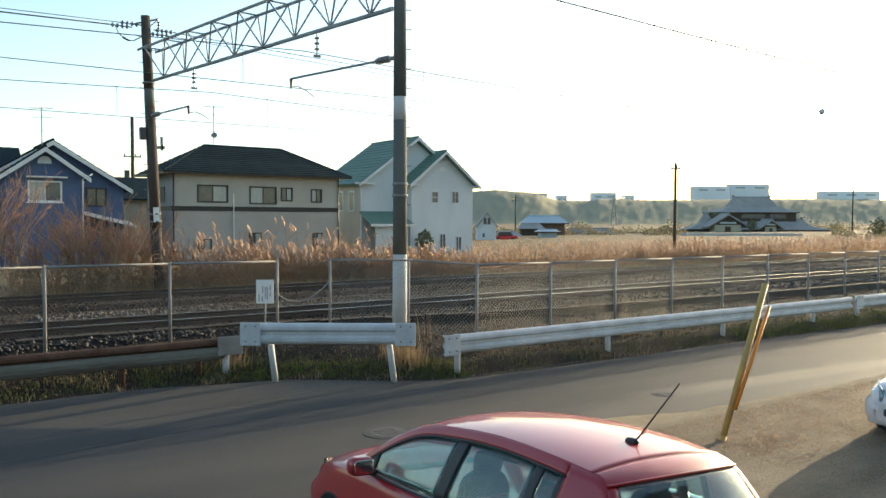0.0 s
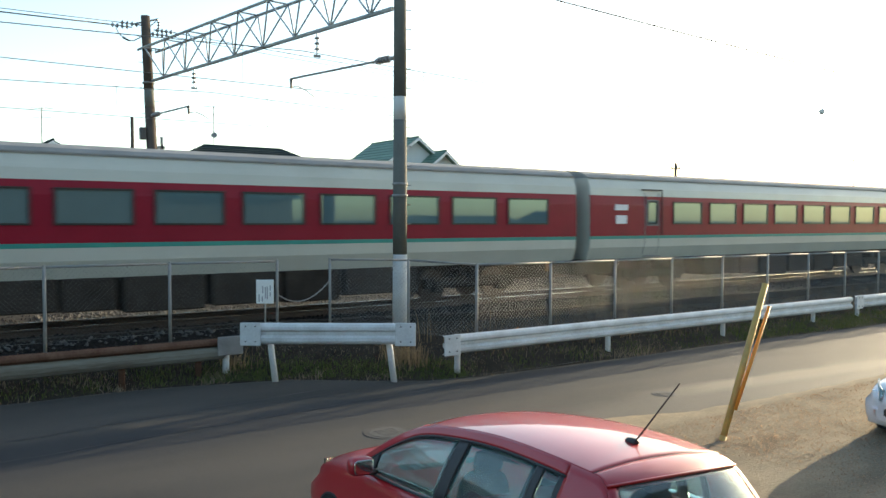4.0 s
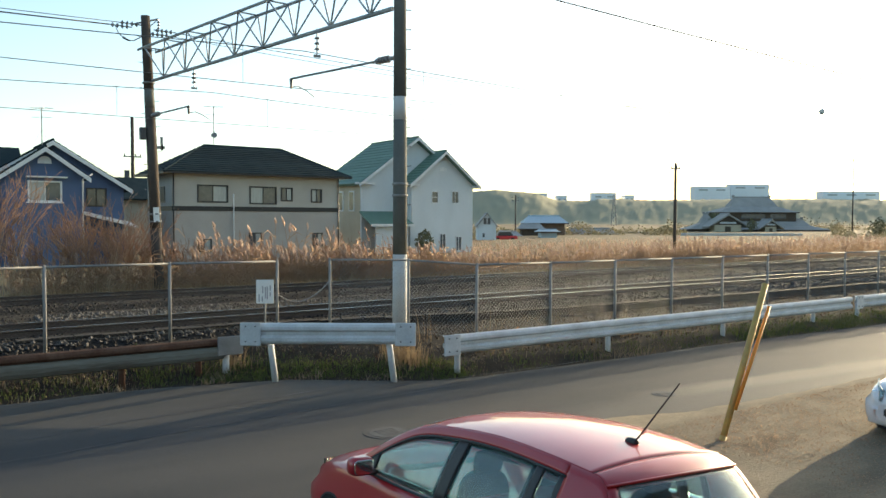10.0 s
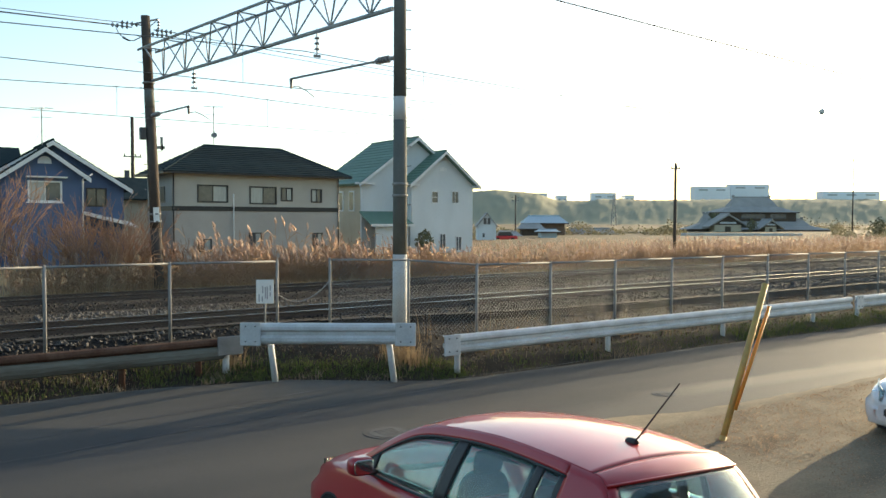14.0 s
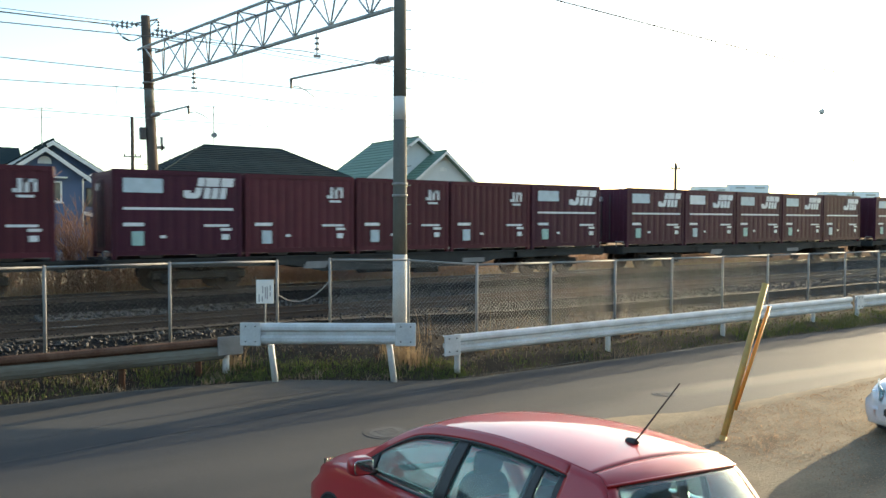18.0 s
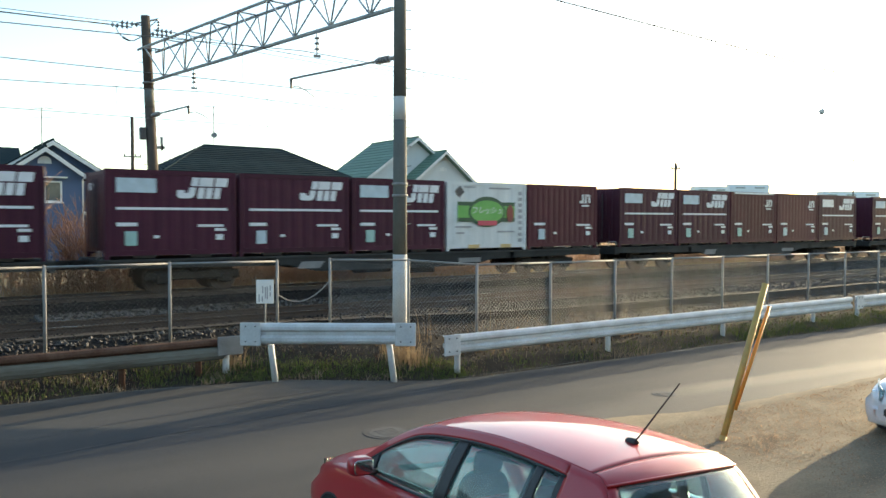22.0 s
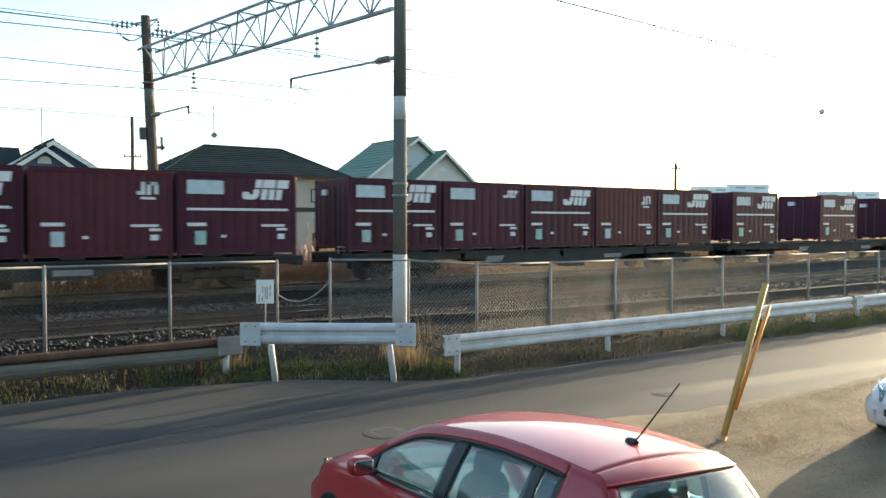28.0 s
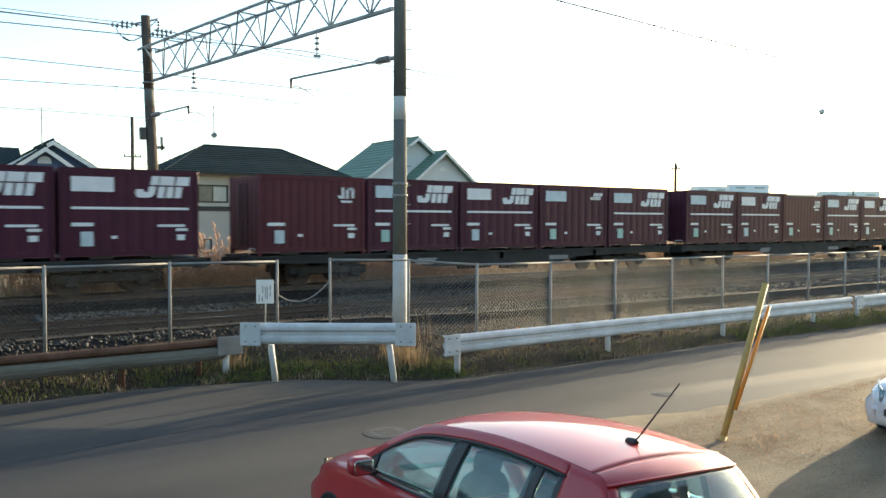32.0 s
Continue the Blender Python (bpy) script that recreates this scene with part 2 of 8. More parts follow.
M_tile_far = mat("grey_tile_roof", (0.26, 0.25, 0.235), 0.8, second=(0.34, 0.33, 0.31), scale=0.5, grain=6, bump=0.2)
M_frame_dark = mat("bronze_window_frame", (0.035, 0.032, 0.03), 0.45, 0.3, bump=0)
M_frame_white = mat("white_window_frame", (0.75, 0.76, 0.75), 0.45, bump=0)
M_pane = mat("window_pane", (0.06, 0.07, 0.08), 0.08, second=(0.10, 0.11, 0.12), scale=1, grain=4, bump=0, coat=0.6)
M_curtain = mat("curtain_behind_pane", (0.42, 0.43, 0.40), 0.25, second=(0.33, 0.34, 0.32), scale=2, grain=8, bump=0, coat=0.6, stretch=(6, 6, 0.4))
M_trim = mat("white_trim", (0.72, 0.72, 0.70), 0.6, second=(0.6, 0.6, 0.58), bump=0.03)
M_wood_dark = mat("dark_timber", (0.10, 0.075, 0.055), 0.8, second=(0.065, 0.05, 0.04), scale=2, grain=20)
M_wood_brown = mat("brown_timber", (0.20, 0.13, 0.09), 0.8, second=(0.14, 0.09, 0.06), scale=2, grain=20)
M_shed = mat("pale_blue_sheet_metal", (0.42, 0.50, 0.54), 0.6, 0.2, second=(0.34, 0.41, 0.45), bump=0.05)
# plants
# woodland colour lightened and flattened to stand in for distant haze
M_hill_hazed = mat("wooded_hill_hazed", (0.30, 0.285, 0.20), 0.95, second=(0.275, 0.26, 0.18), scale=0.05, grain=0.8, mix=0.8, bump=0)
M_tree = mat("evergreen_foliage", (0.13, 0.13, 0.075), 0.9, second=(0.18, 0.17, 0.10), scale=0.3, grain=2, mix=0.8, bump=0)
M_bark = mat("bark", (0.12, 0.09, 0.065), 0.9, second=(0.08, 0.06, 0.045), scale=3, grain=20)
M_far_wall = mat("far_building_wall", (0.82, 0.83, 0.82), 0.85, second=(0.74, 0.75, 0.74), scale=0.05, grain=0.5, bump=0)
# cars
M_car_red = mat("red_car_paint", (0.43, 0.008, 0.016), 0.4, 0.0, second=(0.41, 0.008, 0.014), scale=1, grain=10, bump=0, coat=0.8)
M_car_white = mat("white_car_paint", (0.72, 0.74, 0.76), 0.3, bump=0, coat=1.0)
M_car_glass = glass("car_glass", (0.55, 0.74, 0.73), 0.02, 0.92, 1.5)
M_car_dark = mat("car_dark_trim", (0.025, 0.025, 0.027), 0.5, second=(0.035, 0.035, 0.037), bump=0.03)
M_seat = mat("car_seat_cloth", (0.03, 0.03, 0.033), 0.9, second=(0.045, 0.045, 0.048), scale=4, grain=40)
M_chrome = mat("chrome", (0.8, 0.8, 0.8), 0.12, 1.0, second=(0.75, 0.75, 0.75), bump=0)
M_red_lens = mat("red_lens", (0.55, 0.02, 0.02), 0.15, bump=0, coat=1.0)

M_carseat = mat("carriage_seat_moquette", (0.07, 0.085, 0.10), 0.9, second=(0.10, 0.12, 0.13), scale=4, grain=30)
M_manhole = mat("worn_manhole_ring", (0.095, 0.09, 0.084), 0.8, second=(0.055, 0.052, 0.05), scale=6, grain=40, mix=0.7)
M_cabglass = mat("dark_cab_glass", (0.03, 0.04, 0.045), 0.12, second=(0.05, 0.06, 0.065), bump=0, coat=0.1)



def leafy(name, base, second, glow=0.45):
    m = mat(name, base, 0.9, second=second, scale=1.3, grain=6, mix=0.8, bump=0)
    nt = m.node_tree
    b = nt.nodes["Principled BSDF"]
    t = nt.nodes.new("ShaderNodeBsdfTranslucent")
    mx = nt.nodes.new("ShaderNodeMixShader")
    nt.links.new(b.inputs["Base Color"].links[0].from_socket, t.inputs["Color"])
    mx.inputs[0].default_value = glow
    nt.links.new(b.outputs[0], mx.inputs[1])
    nt.links.new(t.outputs[0], mx.inputs[2])
    nt.links.new(mx.outputs[0], nt.nodes["Material Output"].inputs[0])
    return m


L_blind = leafy("backlit_curtain", (0.70, 0.80, 0.77), (0.62, 0.72, 0.69), 0.15)
M_oldpaint = mat("weathered_guard_rail_paint", (0.20, 0.205, 0.175), 0.8, second=(0.10, 0.085, 0.065), scale=2.2, grain=14, mix=0.6, bump=0.3, stretch=(0.35, 1, 2.5))
M_faded = mat("faded_grey_marking", (0.24, 0.245, 0.25), 0.7, second=(0.15, 0.15, 0.155), scale=3, grain=20, bump=0)
M_lining = mat("carriage_lining", (0.62, 0.68, 0.66), 0.6, second=(0.54, 0.60, 0.58), scale=1.5, grain=20, bump=0.03)
# paler wire for the fence panels from x = 7 onwards
M_mesh_pale = mat("pale_fence_wire", (0.33, 0.325, 0.31), 0.6, 0.2, second=(0.22, 0.215, 0.20), scale=3, grain=40, bump=0)


def band_mask(nt, y0, dy_dx, half, soft, x_from=None, wobble=0.5):
    """A strip along the road: 1 within half of the line y0 + dy_dx * x, fading over soft, its border ragged."""
    tc = nt.nodes.new("ShaderNodeTexCoord")
    sp = nt.nodes.new("ShaderNodeSeparateXYZ")
    nt.links.new(tc.outputs["Object"], sp.inputs[0])
    mp = nt.nodes.new("ShaderNodeMapping")
    mp.inputs["Scale"].default_value = (0.35, 1.0, 1.0)
    nt.links.new(tc.outputs["Object"], mp.inputs["Vector"])
    nz = nt.nodes.new("ShaderNodeTexNoise")
    nz.inputs["Scale"].default_value, nz.inputs["Detail"].default_value = 1.1, 7
    nt.links.new(mp.outputs["Vector"], nz.inputs["Vector"])

    def op(kind, a, b, c=None):
        n = nt.nodes.new("ShaderNodeMath")
        n.operation = kind
        for k, v in enumerate((a, b, c)):
            if v is None:
                continue
            if isinstance(v, float):
                n.inputs[k].default_value = v
            else:
                nt.links.new(v, n.inputs[k])
        return n.outputs[0]
    off = op("MULTIPLY_ADD", sp.outputs["X"], -dy_dx, op("SUBTRACT", sp.outputs["Y"], y0))
    off = op("MULTIPLY_ADD", op("SUBTRACT", nz.outputs["Fac"], 0.5), wobble * 2, off)
    mr = nt.nodes.new("ShaderNodeMapRange")
    mr.interpolation_type = "SMOOTHSTEP"
    mr.inputs["From Min"].default_value, mr.inputs["From Max"].default_value = half, half + soft
    mr.inputs["To Min"].default_value, mr.inputs["To Max"].default_value = 1.0, 0.0
    nt.links.new(op("ABSOLUTE", off, 0.0), mr.inputs["Value"])
    res = mr.outputs[0]
    if x_from is not None:
        mx = nt.nodes.new("ShaderNodeMapRange")
        mx.interpolation_type = "SMOOTHSTEP"
        mx.inputs["From Min"].default_value, mx.inputs["From Max"].default_value = x_from
        nt.links.new(sp.outputs["X"], mx.inputs["Value"])
        res = op("MULTIPLY", res, mx.outputs[0])
    return res


def over(m, mask, colour, amount):
    """Lays another colour over a surface where the mask is."""
    nt = m.node_tree
    b = nt.nodes["Principled BSDF"]
    src = b.inputs["Base Color"].links[0].from_socket
    k = nt.nodes.new("ShaderNodeMath")
    k.operation = "MULTIPLY"
    nt.links.new(mask, k.inputs[0])
    k.inputs[1].default_value = amount
    mx = nt.nodes.new("ShaderNodeMix")
    mx.data_type = "RGBA"
    nt.links.new(k.outputs[0], mx.inputs["Factor"])
    nt.links.new(src, mx.inputs["A"])
    mx.inputs["B"].default_value = (*colour, 1)
    nt.links.new(mx.outputs["Result"], b.inputs["Base Color"])


M_asphalt.node_tree.nodes["Principled BSDF"].inputs["Specular IOR Level"].default_value = 0.28
# first strip: a long cast shadow painted into the asphalt as dark blue-grey
over(M_asphalt, band_mask(M_asphalt.node_tree, 10.35, 0.03, 0.45, 0.7, None, 0.5), (0.024, 0.026, 0.030), 0.75)
over(M_asphalt, band_mask(M_asphalt.node_tree, 9.7, -0.10, 0.10, 0.35, (9.5, 12.5), 0.25), (0.25, 0.21, 0.155), 0.8)
over(M_asphalt, band_mask(M_asphalt.node_tree, 7.9, 0.0, 0.30, 0.7, (6.0, 8.5), 0.5), (0.15, 0.132, 0.105), 0.35)
for m in (M_maroon, M_maroon_red, M_ex_red, M_wagon, M_ballast_shaded, M_stone_shaded):
    m.node_tree.nodes["Principled BSDF"].inputs["Specular IOR Level"].default_value = 0.18
# ---- plan ----
RZ = 0.75                      # top of the rails
Y1, Y2 = 17.83, 24.35          # centre lines of the two tracks
EDGE = [(-400, 14.3), (-20, 14.2), (3.5, 14.0), (6.0, 13.3), (8.3, 11.62), (12, 11.5), (15.5, 11.5), (22, 11.2), (60, 11.4), (400, 11.4)]
FENCE_L = 14.9


def ground_z(x, y):
    """Height of the ground: flat road, a verge rising to the railway bed, fields beyond."""
    e = poly_y(EDGE, x)
    z = 0.17 * smooth01(e, e + 0.7, y) + 0.33 * smooth01(e + 0.5, 15.6, y)
    z -= 0.45 * smooth01(27.2, 29.5, y)
    z -= 0.10 * smooth01(8.2, 4.5, y) * smooth01(-12, 2, y)
    return z + 0.02 * noise.noise((x * 0.7, y * 0.7, 0)) * smooth01(e, e + 0.5, y)


def sheet(name, xs, ys, height, material, lift=0.0):
    vs = [(x, y, height(x, y) + lift) for y in ys for x in xs]
    n = len(xs)
    fs = [(j * n + i, j * n + i + 1, (j + 1) * n + i + 1, (j + 1) * n + i) for j in range(len(ys) - 1) for i in range(n - 1)]
    me = bpy.data.meshes.new(name)
    me.from_pydata(vs, [], fs)
    me.materials.append(material)
    for p in me.polygons:
        p.use_smooth = True
    return new(name, me)


gx = [-3000, -800, -200, -60, -20] + [-10 + 0.5 * i for i in range(120)] + [52, 56, 62, 70, 80, 95, 120, 160, 250, 500, 1200, 3000]
gy = [-3000, -600, -100, -20] + [-5 + 1.0 * i for i in range(16)] + [11 + 0.25 * i for i in range(84)] + [33, 36, 42, 50, 70, 110, 200, 420, 900, 3000]
ground = tagged(sheet("ground", gx, gy, ground_z, M_ground), "dry earth and field ground around the railway", "ground", kind="structure")

LOT_EDGE = [(7.0, 7.9), (8.6, 8.05), (10, 7.6), (14, 7.45), (22, 7.55), (80, 7.6)]

# asphalt road between the lot and the verge
def road_sheet():
    xs = [-400, -100, -40] + [-15 + 1.0 * i for i in range(75)] + [70, 90, 130, 200, 400]
    bm = B()
    rows = []
    for x in xs:
        e = poly_y(EDGE, x) - 0.02 + 0.10 * noise.noise((x * 0.8, 3.1, 0))
        lo = -30
        ys = [-30, -12, -2, 2, 3.5, 4.5, 5.5, 6.5, 7.5, 8.5, e - 1.5, e - 0.2, e]
        rows.append([bm.verts.new((x, y, ground_z(x, y) + 0.012 + 0.02 * (y < e - 0.1))) for y in ys])
    for a, b in zip(rows[:-1], rows[1:]):
        for k in range(12):
            bm.faces.new((a[k], b[k], b[k + 1], a[k + 1]))
    return solid("road", bm, M_asphalt, "worn grey asphalt road beside the railway", "road", kind="structure")


road_sheet()
# sealed cracks in the asphalt
def tar_seam(x0, y0, x1, y1, w, seed):
    bm = B()
    n = 60
    rows = []
    for i in range(n + 1):
        u = i / n
        x = x0 + (x1 - x0) * u
        y = y0 + (y1 - y0) * u + 0.07 * noise.noise((x * 0.9, seed, 0)) + 0.025 * noise.noise((x * 4, seed, 3))
        k = w * (0.6 + 0.5 * noise.noise((x * 1.7, seed, 7)))
        rows.append((bm.verts.new((x, y - k, 0.0365)), bm.verts.new((x, y + k, 0.0365))))
    for a, b in zip(rows[:-1], rows[1:]):
        bm.faces.new((a[0], b[0], b[1], a[1]))
    solid("tar_seam", bm, M_tar, "thin dark tar seam sealing a crack in the asphalt", "road", "tar seams", "structure")


tar_seam(-3.0, 11.0, 6.2, 12.15, 0.028, 1.0)
tar_seam(-2.0, 10.35, 8.6, 11.2, 0.024, 4.0)
tar_seam(4.6, 11.75, 12.0, 11.55, 0.018, 9.0)
bm = B()
rows = []
for x in [7.0 + 0.12 * i for i in range(110)] + [20.5 + i for i in range(60)]:
    top = poly_y(LOT_EDGE, x) + 0.10 * noise.noise((x * 1.3, 0, 5)) + 0.04 * noise.noise((x * 5, 0, 5))
    ys = [-30, -10, 0, 1.5, 2.5] + [3.2 + 0.13 * j for j in range(31)] + [7.3, top - 0.08, top]
    rows.append([bm.verts.new((x, y, ground_z(x, y) + (0.02 if y == top else 0.055) + 0.006 * noise.noise((x * 1.4, y * 1.4, 3)) + 0.005 * noise.noise((x * 4.5, y * 4.5, 8)) + 0.003 * noise.noise((x * 11, y * 11, 1)))) for y in ys])
for a, b in zip(rows[:-1], rows[1:]):
    for k in range(len(a) - 1):
        bm.faces.new((a[k], b[k], b[k + 1], a[k + 1])).smooth = True
solid("gravel_lot", bm, M_gravel, "tan gravel parking lot with dry weeds beside the road", "gravel", kind="structure")

# ---- tracks ----
def ballast_bed(yc, lo, hi):
    prof = [(yc - 2.6, -0.1), (yc - 2.35, 0.42), (yc - 1.55, 0.60), (yc + 1.55, 0.60), (yc + 2.35, 0.42), (yc + 2.6, -0.1)]
    bm = B()
    xs = [lo + (hi - lo) * i / 330 for i in range(331)]
    rows = [[bm.verts.new((x, y, z + 0.02 * noise.noise((x * 3, y * 3, 1)))) for y, z in prof] for x in xs]
    for a, b in zip(rows[:-1], rows[1:]):
        for k in range(len(prof) - 1):
            bm.faces.new((a[k], b[k], b[k + 1], a[k + 1]))
    return bm


def track(yc, label):
    t = thing("railway_track", label, "railway track", group="tracks", kind="structure")
    lo, hi = -950, 700
    part("ballast", ballast_bed(yc, lo, hi), M_ballast_shaded, t, "rust-brown crushed stone ballast")
    for s in (-1, 1):
        y = yc + s * 0.568
        bm = B()
        prism(bm, [(y - 0.065, RZ - 0.155), (y + 0.065, RZ - 0.155), (y + 0.02, RZ - 0.13), (y + 0.012, RZ - 0.05), (y + 0.033, RZ - 0.035), (y + 0.033, RZ - 0.004), (y - 0.033, RZ - 0.004), (y - 0.033, RZ - 0.035), (y - 0.012, RZ - 0.05), (y - 0.02, RZ - 0.13)], "x", lo, hi)
        r = part("rail", bm, M_rail, t, "rusty steel rail with a polished head")
        part("rail_head", box(B(), lo, hi, y - 0.03, y + 0.03, RZ - 0.004, RZ), M_railtop, r, "bright polished running surface")
    rng = random.Random(int(yc))
    bm = prism(B(), [(-1.0, 0.0), (1.0, 0.0), (1.0, 0.13), (0.35, 0.155), (-0.35, 0.155), (-1.0, 0.13)], "x", -0.12, 0.12)
    me = mesh_of(bm, "sleeper")
    me.materials.append(M_sleeper)
    far_bm = B()
    for i in range(640):
        x = -110 + i * 0.62
        if 0 <= x < 45:
            s = new("sleeper", me)
            s.parent = t
            s.location = (x, yc, RZ - 0.31)
        elif x < 200:
            box(far_bm, x - 0.12, x + 0.12, yc - 1.0, yc + 1.0, RZ - 0.31, RZ - 0.165)
    tagged(part("sleeper_row", far_bm, M_sleeper, t, "grey concrete sleepers"), kind="stuff")
    return t


track(Y1, "double-railed track on brown ballast nearest the fence")
track(Y2, "double-railed track on brown ballast beside the reeds")


def stones(name, n, y0, y1, x0, x1, zf, seed, material, label, category="ballast"):
    rng = random.Random(seed)
    vs, fs = [], []
    for _ in range(n):
        x, y = x0 + (x1 - x0) * rng.random() ** 1.3, rng.uniform(y0, y1)
        z, r = zf(x, y), rng.uniform(0.025, 0.06)
        o = len(vs)
        for d in ((1, 0, 0), (0, 1, 0), (-1, 0, 0), (0, -1, 0), (0, 0, 0.9), (0, 0, -0.5)):
            vs.append((x + d[0] * r * rng.uniform(0.6, 1.2), y + d[1] * r * rng.uniform(0.6, 1.2), z + d[2] * r * rng.uniform(0.6, 1.2)))
        for a in range(4):
            fs += [(o + a, o + (a + 1) % 4, o + 4), (o + (a + 1) % 4, o + a, o + 5)]
    me = bpy.data.meshes.new(name)
    me.from_pydata(vs, [], fs)
    me.materials.append(material)
    return tagged(new(name, me), label, category, kind="stuff")


def bed_z(x, y):
    d = min(abs(y - Y1), abs(y - Y2))
    return 0.605 if d < 1.55 else (0.605 - (d - 1.55) * 0.22 if d < 2.35 else max(0.43 - (d - 2.35) * 0.5, ground_z(x, y)))


stones("ballast_stones", 7000, 15.4, 20.4, -1, 40, bed_z, 5, M_stone_shaded, "loose grey-brown stones on the ballast bed")
stones("ballast_stones", 6000, 20.4, 27.0, 1, 55, bed_z, 6, M_stone_shaded, "loose grey-brown stones between the tracks")
stones("soil_clods", 5200, 12.3, 15.5, 6.8, 30, lambda x, y: ground_z(x, y) - 0.012, 31, M_clod, "dark clods and dead leaves strewn between guard rail and fence", "soil")
stones("soil_clods", 2200, 14.0, 15.5, -2, 7, lambda x, y: ground_z(x, y) - 0.012, 32, M_clod, "dark clods and dead leaves along the old fence", "soil")
stones("pale_ballast_stones", 1900, 20.2, 21.9, 3, 50, lambda x, y: bed_z(x, y) + 0.015, 7, M_stone_pale, "pale grey stones heaped between the two tracks")
stones("pale_ballast_stones", 600, 15.9, 16.35, 0, 34, lambda x, y: bed_z(x, y) + 0.015, 8, M_stone_pale, "pale grey stones on the shoulder of the ballast")
stones("pale_ballast_stones", 1500, 26.3, 27.1, 3, 50, lambda x, y: bed_z(x, y) + 0.015, 9, M_stone_pale, "pale grey stones along the far ballast edge")
# concrete cable trough: along the ballast, then swinging out behind the fence
TROUGH = [(-60, 16.55), (6.2, 16.55), (8.2, 16.15), (10.2, 15.72), (12.0, 15.35), (14.4, 15.02), (18, 14.96), (24, 14.75), (60, 14.7)]
trough = thing("cable_trough", "long low concrete cable trough with separate lids beside the track", "trough", kind="structure")
bm = B()
sides = []
for x in [-60, -30, -10, 0] + [2.0 + 0.5 * i for i in range(50)] + [30, 40, 60]:
    y = poly_y(TROUGH, x)
    sides.append([bm.verts.new((x, y + d, z)) for d, z in ((-0.13, 0.25), (-0.13, 0.615), (0.13, 0.615), (0.13, 0.25))])
for a, b in zip(sides[:-1], sides[1:]):
    for k in range(3):
        bm.faces.new((a[k], b[k], b[k + 1], a[k + 1]))
part("channel", bm, M_sleeper, trough, "grey concrete channel")
lid = mesh_of(box(B(), -0.242, 0.242, -0.145, 0.145, 0.0, 0.04, 0.008), "lid")
lid.materials.append(M_sleeper)
for i in range(56):
    x = 2.0 + 0.5 * i
    o = new("lid", lid)
    o.parent = trough
    o.location = (x + 0.25, poly_y(TROUGH, x + 0.25), 0.617 + 0.006 * (i * 7 % 3))
    o.rotation_euler = (0, 0, math.atan2(poly_y(TROUGH, x + 0.5) - poly_y(TROUGH, x), 0.5))

fx = [-300, -100, 0, 20, 40, 60, 80, 110, 150, 220, 320, 450]
dry_field = tagged(sheet("dry_field", fx, [38, 50, 70, 100, 150, 230, 330, 470], ground_z, M_field, 0.03), "flat straw-coloured winter fields", "field", kind="structure")

bed_x = [-950, -400, -150, -60, -20] + [-10 + i for i in range(70)] + [80, 120, 200, 400, 700]
tagged(sheet("track_bed", bed_x, [15.2, 15.9, 20.2, 21.1, 22.0, 26.9, 27.6], lambda x, y: 0.47 - 0.1 * abs(noise.noise((x, y, 8))) - 0.2 * smooth01(26.8, 27.6, y) - 0.06 * smooth01(15.6, 15.2, y), M_ballast_shaded), "brown stone bed under and between the tracks, darkened for shade", "ballast", kind="structure")



# the coarse broken surface of the ballast; its dark colour adds shade to the relief
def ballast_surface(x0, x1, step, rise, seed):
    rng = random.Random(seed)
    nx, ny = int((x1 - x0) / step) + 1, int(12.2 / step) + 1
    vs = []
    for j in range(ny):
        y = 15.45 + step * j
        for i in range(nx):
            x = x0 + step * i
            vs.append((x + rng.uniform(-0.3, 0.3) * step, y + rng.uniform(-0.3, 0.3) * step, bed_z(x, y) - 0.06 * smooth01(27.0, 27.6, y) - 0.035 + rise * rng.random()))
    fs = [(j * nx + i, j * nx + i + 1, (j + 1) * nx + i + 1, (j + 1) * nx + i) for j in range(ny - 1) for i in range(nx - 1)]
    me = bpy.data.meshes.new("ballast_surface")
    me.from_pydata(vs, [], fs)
    me.materials.append(M_ballast_shaded)
    tagged(new("ballast_surface", me), "brown crushed stone between rails and sleepers, darkened for shade", "ballast", kind="stuff")


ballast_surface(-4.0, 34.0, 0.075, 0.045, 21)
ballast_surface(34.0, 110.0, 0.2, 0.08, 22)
# ---- chain-link fence ----
def fence_post(x, y, z0, z1):
    bm = tube(B(), (0, 0, -0.15), (0, 0, z1 - z0), 0.03, n=8)
    tube(bm, (0, 0, z1 - z0), (0, 0, z1 - z0 + 0.02), 0.034, 0.012, n=8)
    return bm


